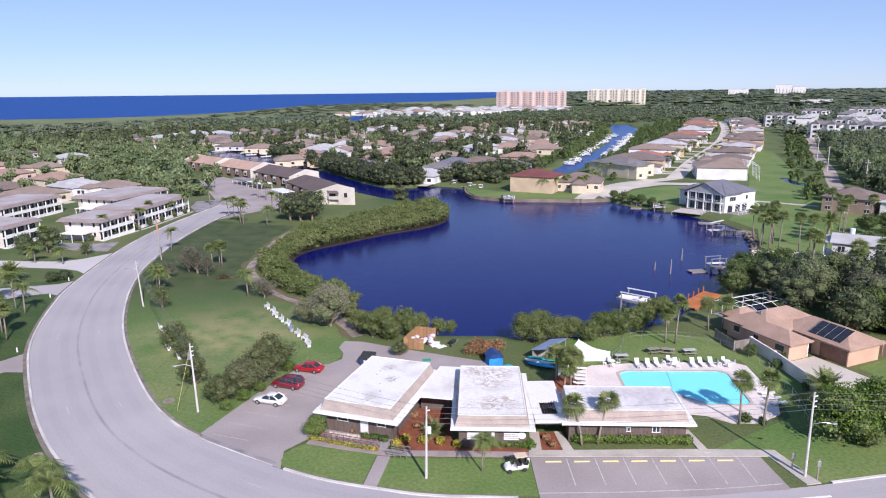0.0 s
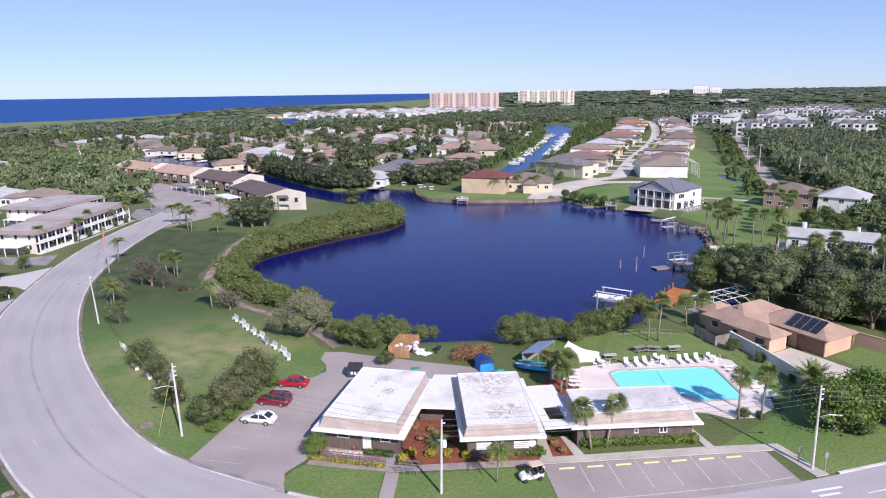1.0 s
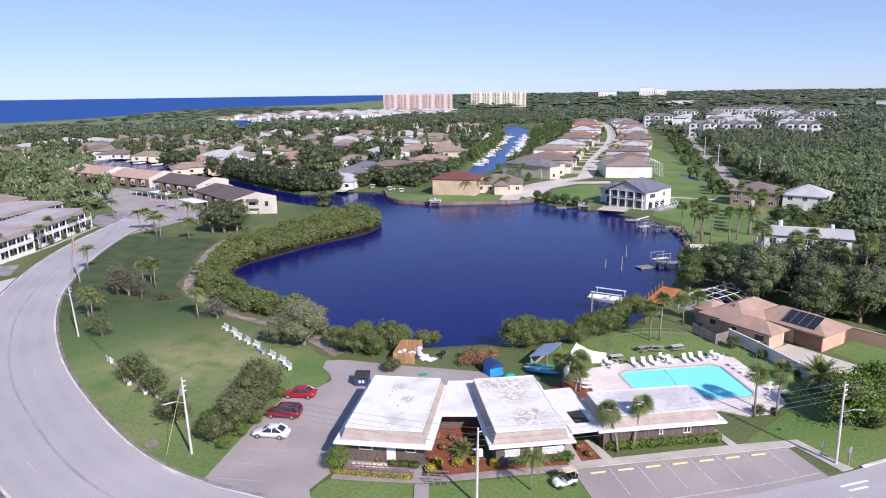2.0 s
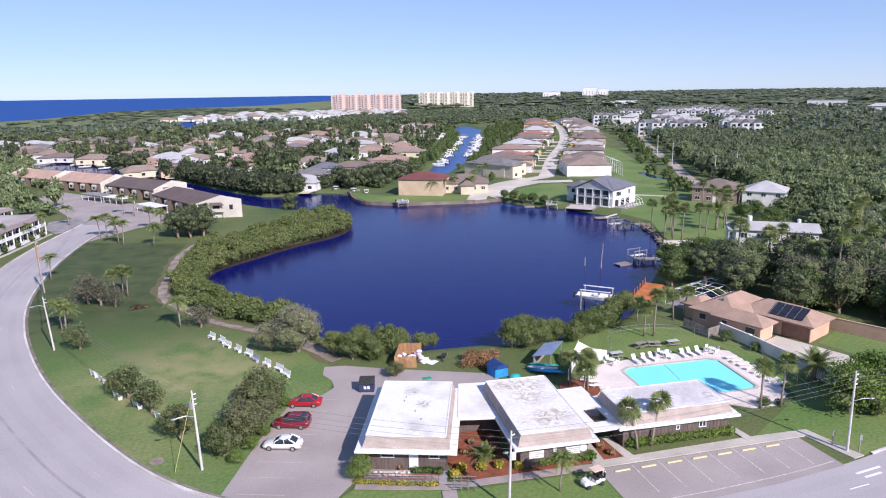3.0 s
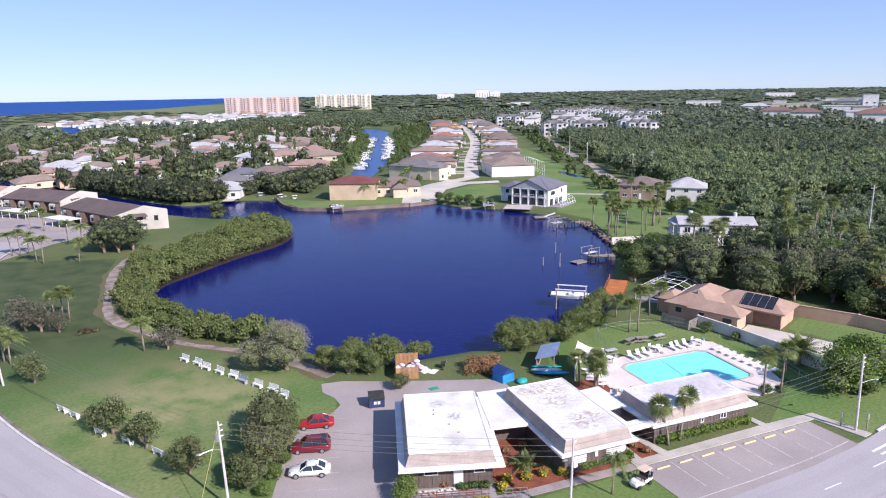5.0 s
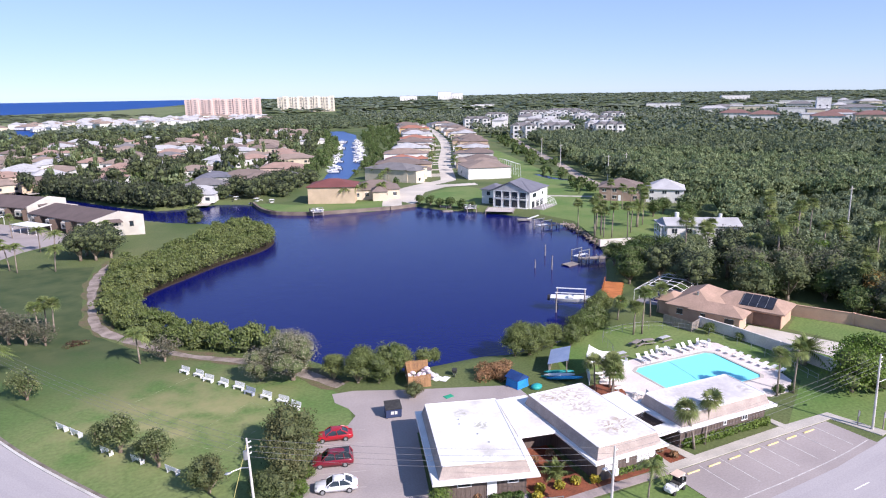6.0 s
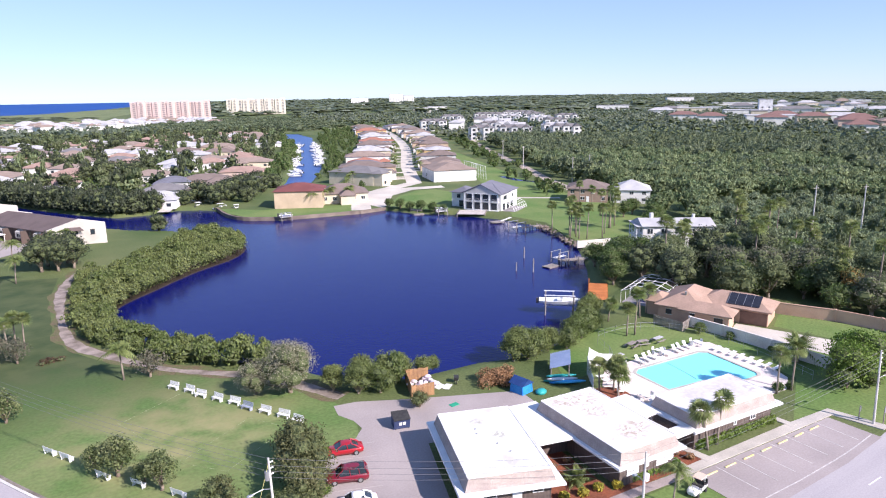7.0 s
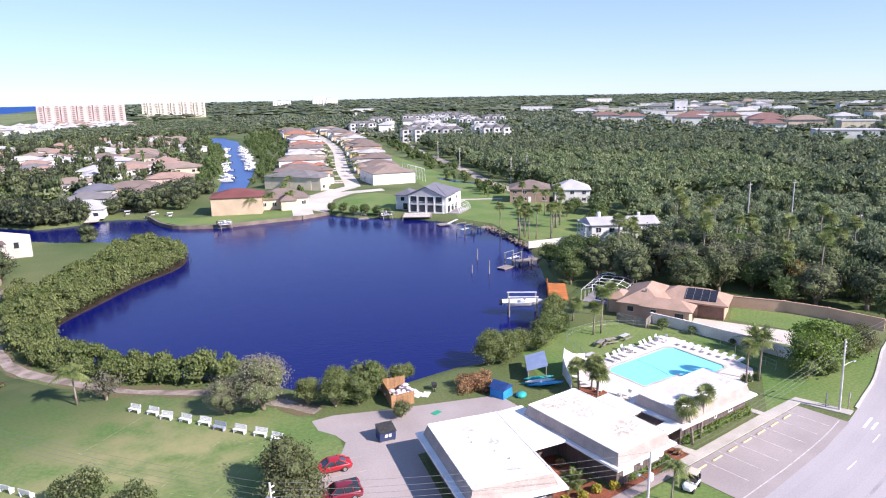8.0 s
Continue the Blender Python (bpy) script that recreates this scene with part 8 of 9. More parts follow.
for x, y, h in ((82.4, 168.8, 6.6), (80.5, 159.5, 8.4), (81.4, 157.8, 7.6), (79.9, 155.0, 6.2), (81.8, 154.0, 7.2), (83.6, 160.6, 9.2), (85.6, 152.2, 6.4), (84.6, 163.4, 7.8), (78.8, 157.2, 6.8), (90.5, 156.4, 6.2), (101, 163, 6.4), (104, 166, 7.0),
                (110, 178, 6.0), (114, 186, 5.6), (118, 196, 6.0), (108, 172, 6.6), (122, 184, 5.8)):
    palm("cabbage", x, y, h, int(x) % 4 + 20, x, "palms before the brown house", 1.1)
palm("date", 97.4, 161.3, 5.2, 71, 0.4, "palms before the brown house", 1.15)
# cabbage palms standing up through the woodland
rw = random.Random(41)
for i in range(52):
    x, y = rw.uniform(64, 128), rw.uniform(70, 160)
    if edge_distance(np.array([x]), np.array([y]), [(62, 118), (72, 98), (86, 70), (118, 84), (128, 128), (126, 158), (112, 152), (101, 131), (84, 130)])[0] > 0:
        palm("cabbage", x, y, rw.choice((4.6, 5.4, 6.2)), rw.randrange(20, 24), x, "palms in the woodland", rw.uniform(1.1, 1.4))
for x, y in ((44.6, 247.5), (53.5, 246), (56.5, 250.5), (60, 262), (57, 266), (64, 270), (70, 282), (76, 292), (84, 306), (92, 320), (40.5, 246.5), (110, 318), (121, 312), (118, 336), (131, 331), (127, 352), (141, 350), (138, 372), (152, 370), (149, 394), (164, 392), (163, 420), (177, 416), (176, 446), (190, 442), (192, 478), (206, 474), (50, 252), (66, 278), (74, 300)):
    palm("queen", x, y, 5.2, int(x) % 3 + 30, x, "palms beside the north street")


heap_rng = np.random.default_rng(77)
heap_ = [(heap_rng.normal(0, 0.55), heap_rng.normal(0, 0.35), 0.2, 0.7, 0.6, 0.4) for _ in range(7)]
solo("brush_heap", cards_mesh("brush_heap", leaves(heap_rng, heap_, 900, 0.11, shell=(0.5, 1.5), loose=1.0), L_BRUSH, heap_), None, "low heap of brown cut branches on the lawn", "brush heap", spot(-43.6,135.5, 20), kind="stuff")


def hedge(name, label, pts, w, h, mat, count, size=0.16, seed=1):
    rng = np.random.default_rng(seed)
    line_ = polyline(pts, w * 0.6)
    blobs = [(x + rng.uniform(-.1, .1), y + rng.uniform(-.1, .1), h * 0.48, w * 0.62, w * 0.62, h * rng.uniform(0.48, 0.56)) for x, y in line_]
    return solo(name, cards_mesh(name, leaves(rng, blobs, count, size), mat, blobs), None, label, "hedge")


hedge("hedge", "bright green clipped hedge before the east wing", [(16.6, 67.0), (28.6, 66.3)], 0.9, 0.95, L_BRIGHT, 4200, 0.13, 3)
hedge("hedge", "bright green hedge before the middle wing", [(5.6, 66.4), (11.3, 65.9)], 0.9, 0.9, L_BRIGHT, 1900, 0.13, 4)
hedge("shrub_row", "low green shrubs before the west wing", [(-7.2, 68.6), (-4.6, 67.6)], 0.7, 0.6, L_MID, 700, 0.12, 5)
hedge("croton_hedge", "row of low yellow crotons along the path", [(-13.2, 68.4), (-9.5, 67.0), (-5.6, 65.6)], 0.5, 0.4, L_YELLOW, 1300, 0.1, 6)
croton = cards_mesh("croton", leaves(np.random.default_rng(12), [(0, 0, 0.35, 0.5, 0.5, 0.4)], 260, 0.14, 0.6), L_YELLOW, [(0, 0, 0.3, 0.4, 0.4, 0.3)])
for i, (x, y) in enumerate(((-2.4, 67.6), (-0.4, 67.1), (1.5, 67.0), (3.4, 66.3), (-3.4, 66.6))):
    solo("croton", croton, None, "yellow croton shrub in red mulch", "bush", Matrix.Translation((x, y, 0)) @ Matrix.Rotation(i, 4, "Z"), "crotons in the bed")
fern = cards_mesh("shrub", leaves(np.random.default_rng(13), [(0, 0, 0.3, 0.45, 0.45, 0.35)], 200, 0.13, 0.6), L_DEAD, [(0, 0, 0.25, 0.35, 0.35, 0.25)])
for i, (x, y) in enumerate(((-1.2, 70.6), (1.9, 70.2), (0.2, 72.4), (2.4, 72.6), (-1.6, 73.2), (13.3, 67.6), (13.8, 66.0), (-5.2, 68.9), (-6.0, 69.3), (-8.4, 69.6))):
    solo("shrub", fern, None, "small rust-red shrub in mulch", "bush", Matrix.Translation((x, y, 0)) @ Matrix.Rotation(i, 4, "Z"), "red shrubs in the courtyard")
post = Geo().box(0, 0, 0, 0.16, 0.16, 0.75, bevel=0.03).mesh("marker_post", M_WHITE)
for x, y in ((-75.6, 135.0), (-73.0, 123.4), (-62.6, 95.7)):
    solo("marker_post", post, None, "short white marker post at the road corner", "post", Matrix.Translation((x, y, 0)), "corner marker posts")
for x, y in ((-78.8, 134.8), (-76.9, 136.0)):
    solo("round_hedge", cards_mesh("round_hedge", leaves(np.random.default_rng(int(-x)), [(0, 0, 0.9, 1.3, 1.3, 1.0)], 900, 0.16), L_DARK, [(0, 0, 0.85, 1.25, 1.25, 0.95)]), None, "dark clipped round hedge by the side street", "hedge", Matrix.Translation((x, y, 0)))


# ---- the housing beyond the lake ----
rf = random.Random(17)
NAMES = ["grey shingle", "brown shingle", "tan tile", "red tile", "pale", "blue-grey shingle", "salmon tile", "maroon tile"]
WNAMES = ["cream", "white", "tan", "pale pink", "grey", "yellow"]
SPOTS = []


def far_house(x, y, deg, w, d, ri, wi, h=3.0, rise=2.2, group="houses beyond the lake"):
    t = thing("house", f"{WNAMES[wi]} bungalow with {NAMES[ri]} hipped roof", "house", spot(x, y, deg), group)
    part("wall", Geo().box(0, 0, 0, w, d, h), WALLS[wi], t)
    part("roof", Geo().hip(-w / 2 - 0.6, -d / 2 - 0.6, w / 2 + 0.6, d / 2 + 0.6, h, rise), ROOFS[ri], t)
    wx = w * 0.28 * (1 if int(x) % 2 else -1)
    part("wing_wall", Geo().box(wx, -d / 2 - 2, 0, w * 0.42, 5, h - 0.1), WALLS[wi], t)
    part("wing_roof", Geo().hip(wx - w * 0.21 - 0.5, -d / 2 - 5, wx + w * 0.21 + 0.5, -d / 2 + 2, h - 0.05, rise * 0.6), ROOFS[ri], t)
    for i in range(3 if y < 480 else 0):
        part("window", Geo().box(-w / 2 + w * (i + 0.5) / 3, -d / 2 - 0.03 if abs(-w / 2 + w * (i + 0.5) / 3 - wx) > w * 0.22 else -d / 2 - 4.53, 0.9, 1.5, 0.08, 1.2), M_GLASS, t)
    if y < 480:
        part("drive", Geo().box(wx, -d / 2 - 7.5, 0, 4.2, 6, 0.03), M_DRIVE, t)
    SPOTS.append((x, y, max(w, d) * 0.62))
    return t


# houses along the north street
for s0, side, cols in ((66, -1, [0, 1, 1, 5, 3, 2, 1, 4]), (82, 1, [2, 1, 2, 1, 1, 0, 4, 5])):
    line_ = even(N_ST, 400)
    total = np.hypot(*np.diff(line_, axis=0).T).sum()
    for i in range(26):
        k = int((s0 + 17.4 * i) / total * 399)
        if k > 397:
            break
        a, b = line_[k], line_[k + 1]
        d = (b - a) / np.hypot(*(b - a))
        nrm = np.array((d[1], -d[0])) * side
        p = a + nrm * (22.5 if side == -1 else 18.5)
        if side == 1 and i < 2:
            continue
        far_house(p[0], p[1], math.degrees(math.atan2(nrm[1], nrm[0])) - 90 + rf.uniform(-3, 3), 15.5 + rf.uniform(-1.5, 1), (20 if side == -1 else 16) + rf.uniform(-3, 3), cols[i % 8], (0, 1, 2, 1, 4, 1, 5)[i % 7], 3.4 if (i * 7 + side) % 5 < 3 else 5.4, rf.uniform(1.9, 2.9))
# a few that stand out
for x, y, deg, w, d, ri, wi in ((36, 312, -22, 15, 11, 0, 4), (18, 300, -25, 15, 11, 1, 2), (-3.8, 284, -20, 15, 10, 4, 1), (-25, 300, 20, 16, 12, 1, 2), (-37, 326, 10, 16, 12, 0, 4), (23, 330, -15, 20, 13, 1, 2), (45, 352, -20, 20, 12, 6, 3), (62, 395, -20, 22, 12, 2, 0), (26, 396, -10, 18, 12, 4, 1),
                                (-76, 384, 15, 22, 15, 6, 3), (-74, 350, 15, 18, 10, 2, 0), (-57, 384, 10, 14, 10, 4, 1), (-58, 443, 0, 16, 11, 4, 1), (6, 516, 0, 22, 14, 4, 1), (-92, 461, 0, 20, 14, 2, 3), (-109, 425, 0, 18, 12, 2, 0),
                                (76, 526, -20, 24, 14, 2, 2), (21, 502, 0, 18, 12, 4, 1), (274, 715, -15, 18, 14, 6, 5), (306, 696, -15, 22, 16, 5, 1), (-145, 240, 60, 18, 12, 2, 0), (-140, 262, 60, 16, 12, 4, 1), (-201, 375, 60, 18, 13, 4, 1), (-190, 300, 60, 18, 13, 6, 3), (-188, 328, -30, 18, 12, 2, 0), (-122, 258, -30, 16, 12, 2, 1), (-160, 285, 60, 17, 12, 6, 0), (2, 306, -25, 15, 11, 0, 4), (10, 330, -20, 14, 11, 5, 4), (-60, 352, 15, 15, 11, 1, 2)):
    far_house(x, y, deg, w, d, ri, wi, 3.2)
# the rest of the estate west of the canal
ESTATE = [(-20, 315), (30, 345), (58, 372), (85, 430), (125, 550), (165, 680), (120, 720), (-60, 640), (-200, 600), (-260, 520), (-190, 455), (-130, 430), (-90, 410), (-40, 350)]
re_ = np.random.default_rng(4)
for x, y in scatter(re_, ESTATE, 21.5, (CANAL, LAKE, BAY), 6):
    if all(math.hypot(x - a, y - b) > 18 for a, b, _ in SPOTS):
        far_house(x, y, rf.choice((-20, 70, -25, 65)) + rf.uniform(-5, 5), rf.uniform(14, 20), rf.uniform(11, 14), rf.choice((0, 1, 2, 6, 4, 4, 2, 1, 6, 2)), rf.choice((0, 1, 1, 1, 4)), 3.0)
WESTSIDE = [(-110, 235), (-140, 260), (-240, 420), (-330, 480), (-420, 330), (-300, 200), (-170, 160), (-150, 235)]
for x, y in scatter(re_, WESTSIDE, 25, (LAKE,), 4):
    if all(math.hypot(x - a, y - b) > 22 for a, b, _ in SPOTS) and rf.random() < 0.85:
        far_house(x, y, rf.choice((-30, 60)) + rf.uniform(-8, 8), rf.uniform(14, 19), rf.uniform(11, 14), rf.choice((2, 6, 4, 1)), rf.choice((0, 1, 3)), 3.0)
for pts_ in ([(-20, 340), (30, 372), (70, 470), (110, 600), (130, 700)], [(-70, 400), (-10, 440), (40, 560), (60, 680)], [(-150, 470), (-80, 520), (-30, 640)], [(-70, 470), (0, 420), (60, 400)], [(-90, 600), (20, 570), (110, 530)]):
    ln_ = polyline(pts_, 8)
    ribbon(offset(ln_, 3), offset(ln_, -3), 0.015 + 0.002 * len(pts_), "estate_street", M_LOT, "pale asphalt street of the estate", "road")
# boats along the canal
for i in range(34):
    f = i / 34
    for (ax, ay), (bx, by) in (((68, 345), (143, 551)), ((96, 382), (158, 552))):
        if rf.random() < 0.85:
            x, y = ax + (bx - ax) * f + rf.uniform(-1, 1.5), ay + (by - ay) * f + rf.uniform(-2, 2)
            boat(x, y, 68 + rf.uniform(-25, 25) + rf.choice((0, 90)), rf.uniform(6, 9), -0.9, "white motorboat moored along the canal", rf.random() < 0.5, "boats in the canal")
for x, y, d in ((14, 268, 40), (8, 276, 60), (2, 283, 20), (-30, 300, 120), (-100, 400, 30), (-112, 412, 20), (-90, 392, 40), (-120, 425, 60), (18, 262, 80)):
    boat(x, y, d, 6.5, -0.9, "white motorboat moored by the channel houses", True, "boats in the channel")

for x, y, h in ((129.4, 121, 14), (141.6, 115, 14), (169.6, 246, 11), (157, 243, 11), (176.5, 302, 11), (196, 346, 11)):
    up_ = thing("utility_pole", "tall pale utility pole among the woods", "utility pole", Matrix.Translation((x, y, 0)), "poles in the woods")
    part("shaft", Geo().tube([(0, 0, -0.3), (0, 0, h)], [0.22, 0.14], 8), M_POLEW, up_)
    part("crossarm", Geo().box(0, 0, h - 0.8, 2.2, 0.14, 0.14), M_POLE, up_)

# ---- condominium village on the right and the town behind it ----
def village_block(x, y, deg, w, d, h, ri):
    t = thing("apartment_building", "white three-storey apartment block with grey gabled roofs", "apartment building", spot(x, y, deg), "apartment village")
    part("wall", Geo().box(0, 0, 0, w, d, h), WALLS[1], t)
    part("roof", Geo().hip(-w / 2 - 0.8, -d / 2 - 0.8, w / 2 + 0.8, d / 2 + 0.8, h, 2.4), ROOFS[ri], t)
    n = int(w / 8)
    for i in range(n):
        c = -w / 2 + w * (i + 0.5) / n
        part("gable_bay", Geo().box(c, -d / 2 - 1.2, 0, 5.0, 2.6, h + 0.6), WALLS[1], t)
        part("gable_roof", Geo().hip(c - 2.8, -d / 2 - 2.9, c + 2.8, -d / 2 + 3.5, h + 0.6, 2.4, True), ROOFS[ri], t)
        for s in range(3):
            part("window", Geo().box(c + 3.2, -d / 2 - 0.04, 1.0 + h / 3 * s, 2.0, 0.1, 1.7), M_GLASS, t)
            part("balcony", Geo().box(c, -d / 2 - 2.55, 0.9 + h / 3 * s, 2.2, 0.1, 1.6), M_GLASS, t)


for x, y, deg, w in ((300, 470, -40, 40), (318, 631, -35, 40), (319, 590, -35, 36), (279, 488, -40, 30), (331, 543, -35, 38), (312, 486, -40, 34), (366, 600, -35, 40), (352, 480, -35, 36), (338, 452, -35, 36), (352, 560, -40, 44), (392, 655, -35, 46), (402, 728, -35, 40), (450, 620, -35, 40), (460, 690, -40, 44), (515, 650, -35, 40), (330, 520, -40, 36), (420, 560, -35, 36), (480, 760, -35, 60), (560, 800, -35, 70), (520, 720, -35, 44)):
    village_block(x, y, deg + (90 if (x + y) % 3 == 0 else 0), w * 0.68, 12, 10, rf.choice((0, 0, 4)))


def big_block(x, y, deg, w, d, h, wall, roof, label, flat=False, glazed=True):
    t = thing("building", label, "building", spot(x, y, deg), "far town buildings")
    part("wall", Geo().box(0, 0, 0, w, d, h), wall, t)
    if flat:
        part("roof", Geo().box(0, 0, h, w + 0.6, d + 0.6, 0.6), roof, t)
    else:
        part("roof", Geo().hip(-w / 2 - 1, -d / 2 - 1, w / 2 + 1, d / 2 + 1, h, 4), roof, t)
    SPOTS.append((x, y, max(w, d) * 0.55))
    SPOTS.append((x - 20, y - 13, max(w, d) * 0.5))
    n = max(2, int(w / 10))
    for s in range(max(1, int(h / 5)) if glazed else 0):
        for i in range(n):
            part("window", Geo().box(-w / 2 + w * (i + 0.5) / n, -d / 2 - 0.05, 1.2 + 3.6 * s, 2.2, 0.12, 1.6), M_GLASS, t)


T_RED = tint("rust_roof", (0.23, 0.135, 0.12))
for x, y, deg, w, d, h, wi, rm, lab, fl in ((508, 442, -50, 30, 20, 9, 1, T_RED, "long white building with rust-red roof", False), (512, 384, -50, 30, 20, 9, 1, T_RED, "white building with rust-red roof", False), (557, 374, -50, 32, 20, 9, 0, T_RED, "cream building with rust-red roof", False), (548, 330, -50, 30, 20, 9, 0, T_RED, "cream building with rust-red roof behind the woods", False), (471, 288, -50, 24, 18, 7, 1, T_RED, "white building with rust-red roof behind the woods", False), (526, 288, -50, 34, 22, 8, 3, ROOFS[2], "tan block with pale roof behind the woods", False), (520, 246, -50, 32, 22, 8, 0, ROOFS[4], "cream block with pale roof behind the woods", True), (428, 216, -55, 46, 22, 6, 1, ROOFS[4], "low building with long white roof", True), (540, 500, -50, 34, 20, 8, 1, T_RED, "long white building with rust-red roof", False), (600, 430, -50, 34, 20, 8, 0, T_RED, "long cream building with rust-red roof", False),
                                            (640, 380, -50, 32, 20, 8, 3, T_RED, "long pink building with rust-red roof", False),                                                                                         (831, 601, -50, 17, 15, 23, 1, ROOFS[4], "white tower block on the skyline", True),
                                            (700, 485, -50, 90, 40, 8, 1, ROOFS[4], "wide white store building", True), (815, 618, -50, 60, 40, 9, 1, ROOFS[4], "wide white store building", True), (870, 750, -50, 50, 30, 9, 0, ROOFS[4], "wide pale store building", True),
                                            (920, 975, -45, 60, 30, 10, 1, ROOFS[4], "wide white building among trees", True), (1180, 900, -45, 80, 40, 10, 1, ROOFS[4], "white building on the skyline", True),
                                            (690, 1240, -30, 40, 22, 10, 1, ROOFS[4], "white apartment block on the skyline", True), (620, 1180, -30, 34, 22, 10, 1, ROOFS[4], "white apartment block on the skyline", True),
                                            (1500, 1300, -40, 70, 30, 16, 1, ROOFS[4], "white block on the skyline", True), (1150, 2300, -25, 50, 30, 34, 1, ROOFS[4], "pale tower on the skyline", True), (1230, 2350, -25, 40, 30, 28, 1, ROOFS[4], "pale tower on the skyline", True),
                                            (980, 2250, -25, 60, 30, 22, 1, ROOFS[4], "pale block on the skyline", True)):
    if math.hypot(x, y) < 740:
        x, y = -44 + (x + 44) * 1.2, 26 + (y - 26) * 1.2
    big_block(x, y, deg, w, d, h, WALLS[wi], rm, lab, fl)
for i in range(170):
    x, y = rf.uniform(560, 1700), rf.uniform(150, 1500)
    if y < 900 and x > 600 + 0.2 * y:
        big_block(x, y, -50 + rf.uniform(-8, 8), rf.uniform(18, 46), rf.uniform(14, 26), rf.uniform(6, 11), WALLS[rf.choice((0, 1, 1, 1, 4))], ROOFS[rf.choice((4, 4, 4, 2, 0))], "pale low building in the far town", rf.random() < 0.5, False)
# white houses on the marsh edge
for i in range(130):
    f = rf.random()
    x, y = -120 + 330 * f + rf.uniform(-20, 20), 930 + 130 * f + rf.uniform(-40, 160)
    far_house(x, y, rf.uniform(0, 90), rf.uniform(12, 22), rf.uniform(10, 14), rf.choice((2, 4, 4, 4)), rf.choice((0, 1, 1, 1)), rf.choice((3.2, 3.6, 5.5)), 2.6, "houses on the marsh edge")

# ---- tree cover between the houses and on the horizon ----
def clear_of(spots_):
    if not SPOTS:
        return spots_
    h = np.array(SPOTS)
    keep = [bool((np.hypot(h[:, 0] - x, h[:, 1] - y) > h[:, 2] + 2.0).all()) for x, y in spots_]
    return spots_[np.array(keep)]


def off_lines(spots_, line_, gap):
    p = np.array(line_)
    keep = [np.hypot(p[:, 0] - x, p[:, 1] - y).min() > gap for x, y in spots_]
    return spots_[np.array(keep)]


rg2 = np.random.default_rng(23)
town = [(-20, 312), (40, 340), (75, 400), (120, 530), (190, 705), (150, 740), (-60, 690), (-240, 640), (-330, 520), (-250, 430), (-160, 440), (-100, 380), (-50, 330)]
sp = off_lines(clear_of(scatter(rg2, town, 9.0, (CANAL, BAY, LAKE), 2)), N_ST, 8)
for lot, leaf_, lab_ in ((0, L_DARK, "garden trees and palms between the houses"), (1, L_DUSK, "dark oaks between the houses"), (2, L_TALL, "bright garden trees between the houses")):
    woods("garden_trees", lab_, [(x, y, rg2.uniform(1.4, 4.8), rg2.uniform(3.0, 9.6)) for i, (x, y) in enumerate(sp) if (0, 1, 1, 0, 2)[i * 7 % 5] == lot], 72, 0.17, leaf_, 6, 9, 41 + lot, ball=(5, 2))
sp = off_lines(clear_of(scatter(rg2, town, 5.0, (CANAL, BAY, LAKE), 1.5)), N_ST, 7)
woods("garden_shrubs", "low shrubs and small palms in the gardens", [(x, y, rg2.uniform(0.9, 2.0), rg2.uniform(1.2, 3.6)) for x, y in sp if rg2.random() < 0.6], 16, 0.34, L_MID, 2, 6, 45, ball=(5, 2))
sp = off_lines(clear_of(scatter(rg2, [(104, 275), (132, 300), (185, 410), (290, 620), (330, 760), (230, 715), (178, 575), (150, 470), (115, 385), (92, 335), (64, 268)], 7.0, (CANAL, POND), 1)), N_ST, 7)
woods("street_trees", "small garden trees along the north street", [(x, y, rg2.uniform(1.1, 2.3), rg2.uniform(2, 4.8)) for x, y in sp], 110, 0.17, L_MID, 5, 6, 42, ball=(6, 3))
sp = clear_of(scatter(rg2, [(66, 318), (84, 350), (106, 398), (130, 460), (160, 547), (188, 626), (206, 618), (180, 540), (150, 452), (124, 392), (100, 344), (80, 314)], 4.6, (CANAL,), 0.5))
woods("yard_trees", "palms and shrubs in the canal-side yards", [(x, y, rg2.uniform(0.8, 1.9), rg2.uniform(1.4, 4.0)) for x, y in sp if rg2.random() < 0.45], 60, 0.24, L_MID, 4, 6, 61, ball=(5, 3))
sp = clear_of(scatter(rg2, [(112, 730), (160, 745), (200, 715), (240, 730), (300, 790), (330, 1100), (240, 1140), (90, 1130), (60, 900)], 12, (CANAL,), 3))
woods("canal_mangroves", "low dark mangroves round the canal end", [(x, y, rg2.uniform(6, 9), rg2.uniform(3, 5.5)) for x, y in sp], 40, 0.2, L_SHADE, 4, 6, 62, ball=(5, 2))
sp = scatter(rg2, [(-250, 660), (-420, 620), (-620, 730), (-410, 850), (-350, 1010), (-330, 1210), (-300, 1540), (-180, 1740), (90, 1480), (30, 1200), (-120, 1090), (-150, 890), (-220, 860)], 27, (BAY, INLET), 6)
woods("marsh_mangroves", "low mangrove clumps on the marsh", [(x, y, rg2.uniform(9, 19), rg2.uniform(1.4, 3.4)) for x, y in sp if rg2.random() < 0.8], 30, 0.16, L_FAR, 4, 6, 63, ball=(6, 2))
woods("canal_trees", "trees and palms along the canal bank", [(x + rg2.uniform(-6, 1), y + rg2.uniform(-3, 3), rg2.uniform(1.8, 3.6), rg2.uniform(3, 6.5)) for x, y in even([(50, 320), (68, 362), (94, 420), (119, 490), (138, 560), (158, 645)], 90)], 130, 0.16, L_MID, 6, 6, 46, ball=(6, 3))
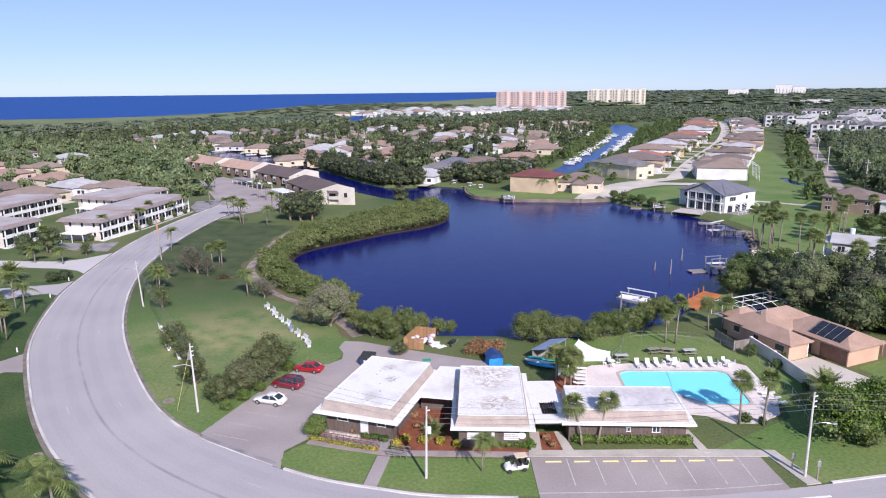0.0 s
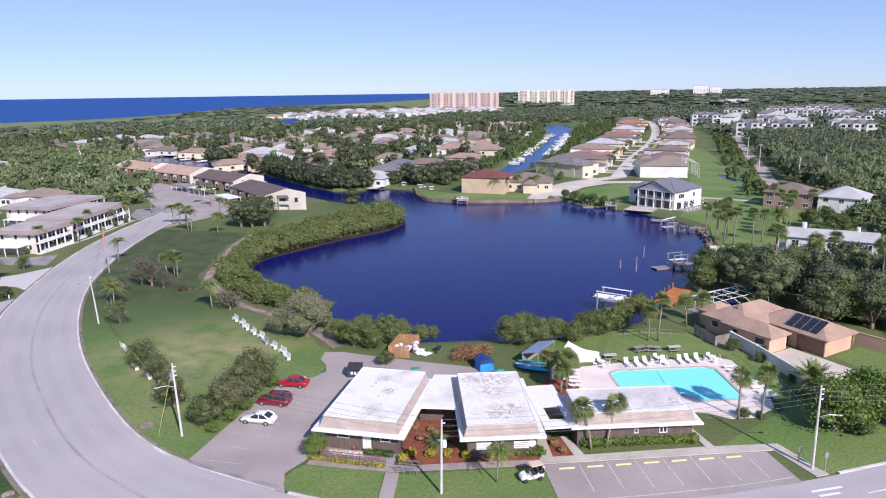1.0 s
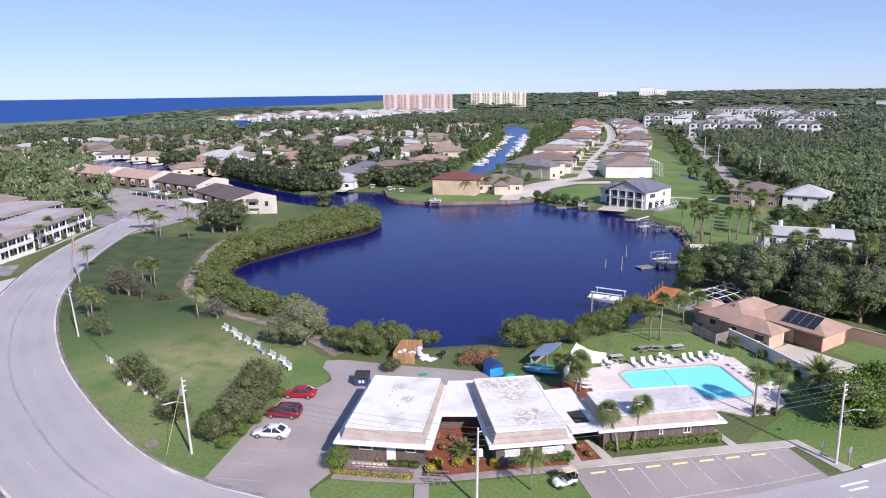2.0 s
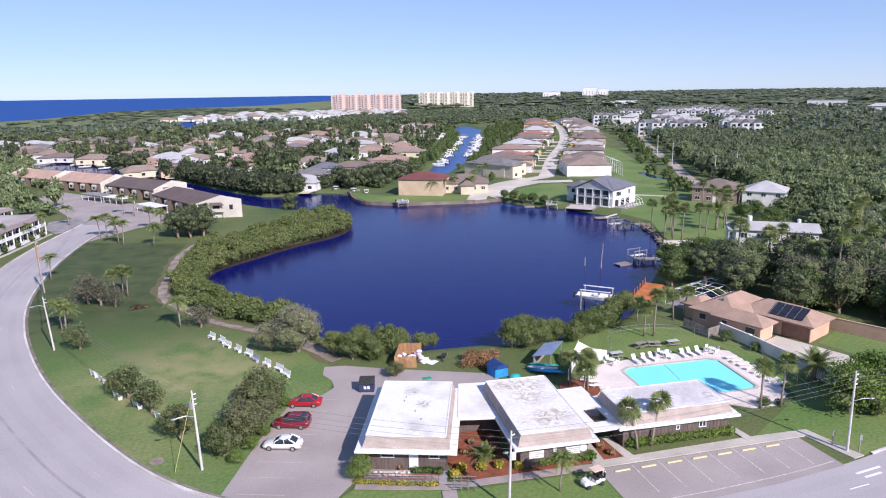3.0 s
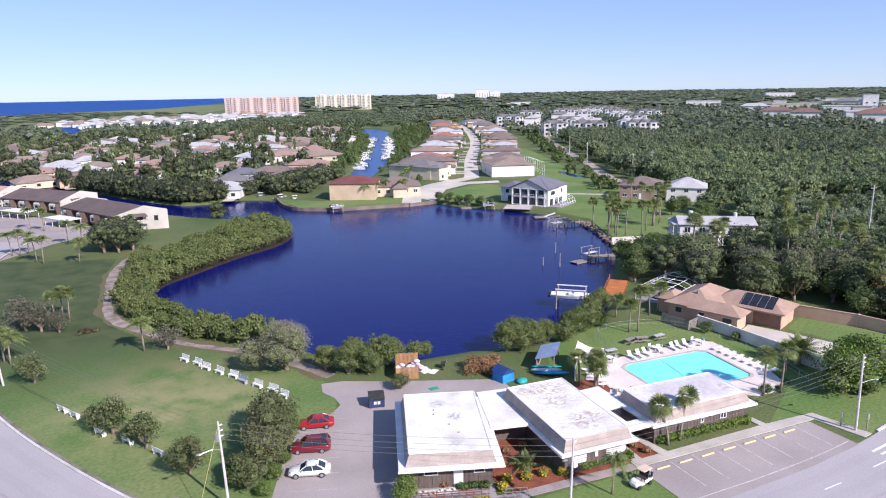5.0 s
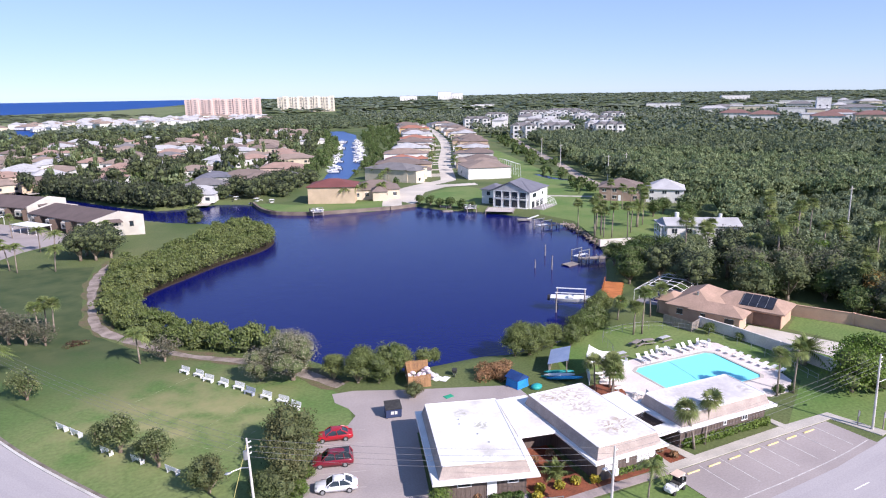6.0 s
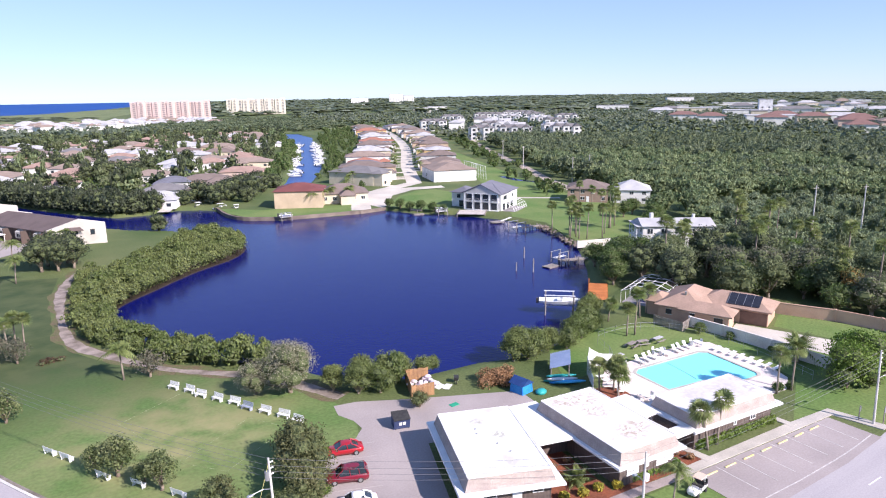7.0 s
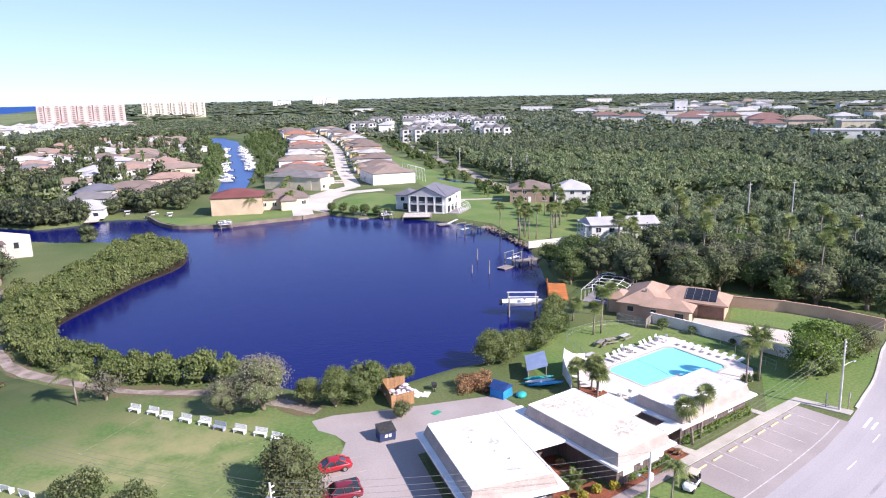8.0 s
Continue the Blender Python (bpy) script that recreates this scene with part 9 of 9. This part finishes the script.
woods("bank_palms", "small palms along the canal bank", [(x + rg2.uniform(0, 5), y + rg2.uniform(-3, 3), rg2.uniform(0.9, 1.6), rg2.uniform(2, 4.5)) for x, y in even([(72, 322), (88, 352), (111, 400), (134, 460), (163, 547), (190, 626)], 60)], 60, 0.24, L_MID, 3, 6, 47, ball=(6, 3))
sp = clear_of(scatter(rg2, [(-82, 240), (-92, 300), (-150, 440), (-330, 520), (-480, 380), (-330, 180), (-150, 155), (-146, 240), (-118, 245)], 10.0, (LAKE,), 2))
sp = np.array([q for q in sp if not (-142 < q[0] < -80 and 160 < q[1] < 240)])
woods("west_trees", "bright leafy trees behind the condominiums", [(x, y, rg2.uniform(2.2, 4.8), rg2.uniform(4, 8.5)) for x, y in sp], 100, 0.14, L_TALL, 7, 6, 43, ball=(5, 2))
for nm, d, r in (("verge_trees", 7, (1.8, 3.2)), ("verge_trees", 13, (1.4, 2.8))):
    ln = offset(R2, d)
    woods(nm, "small trees and palms along the woods road", [(x + rg2.uniform(-3, 3), y + rg2.uniform(-3, 3), rg2.uniform(*r), rg2.uniform(2.4, 4.6)) for i, (x, y) in enumerate(even(ln, 46)) if math.sin(i * 0.9 + d) > -0.2], 150, 0.16, L_MID, 6, 5, int(44 + d))
rest = [(-120, 640), (-240, 620), (-330, 540), (-420, 560), (-220, 830), (-130, 870), (40, 870), (110, 720), (290, 780), (330, 1150), (700, 1000), (1000, 700), (1100, 300), (900, 60), (450, 60), (405, 190), (415, 240), (440, 310), (350, 400), (305, 485), (262, 470), (245, 520), (300, 640), (330, 780), (290, 780)]
sp = clear_of(scatter(rg2, rest, 17, (CANAL, BAY, INLET), 4))
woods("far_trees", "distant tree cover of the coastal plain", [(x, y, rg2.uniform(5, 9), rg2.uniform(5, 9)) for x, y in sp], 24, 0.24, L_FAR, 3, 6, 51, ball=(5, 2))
sp = scatter(rg2, [(330, 1180), (110, 1500), (330, 2300), (100, 3100), (500, 3900), (3000, 4000), (4500, 3000), (4500, 300), (1100, 100), (1150, 350), (1000, 800), (700, 1050), (330, 1200), (-100, 1000)], 72, (), 10)
sp = np.array([q for q in sp if q[0] > 0.2 * q[1] - 40])
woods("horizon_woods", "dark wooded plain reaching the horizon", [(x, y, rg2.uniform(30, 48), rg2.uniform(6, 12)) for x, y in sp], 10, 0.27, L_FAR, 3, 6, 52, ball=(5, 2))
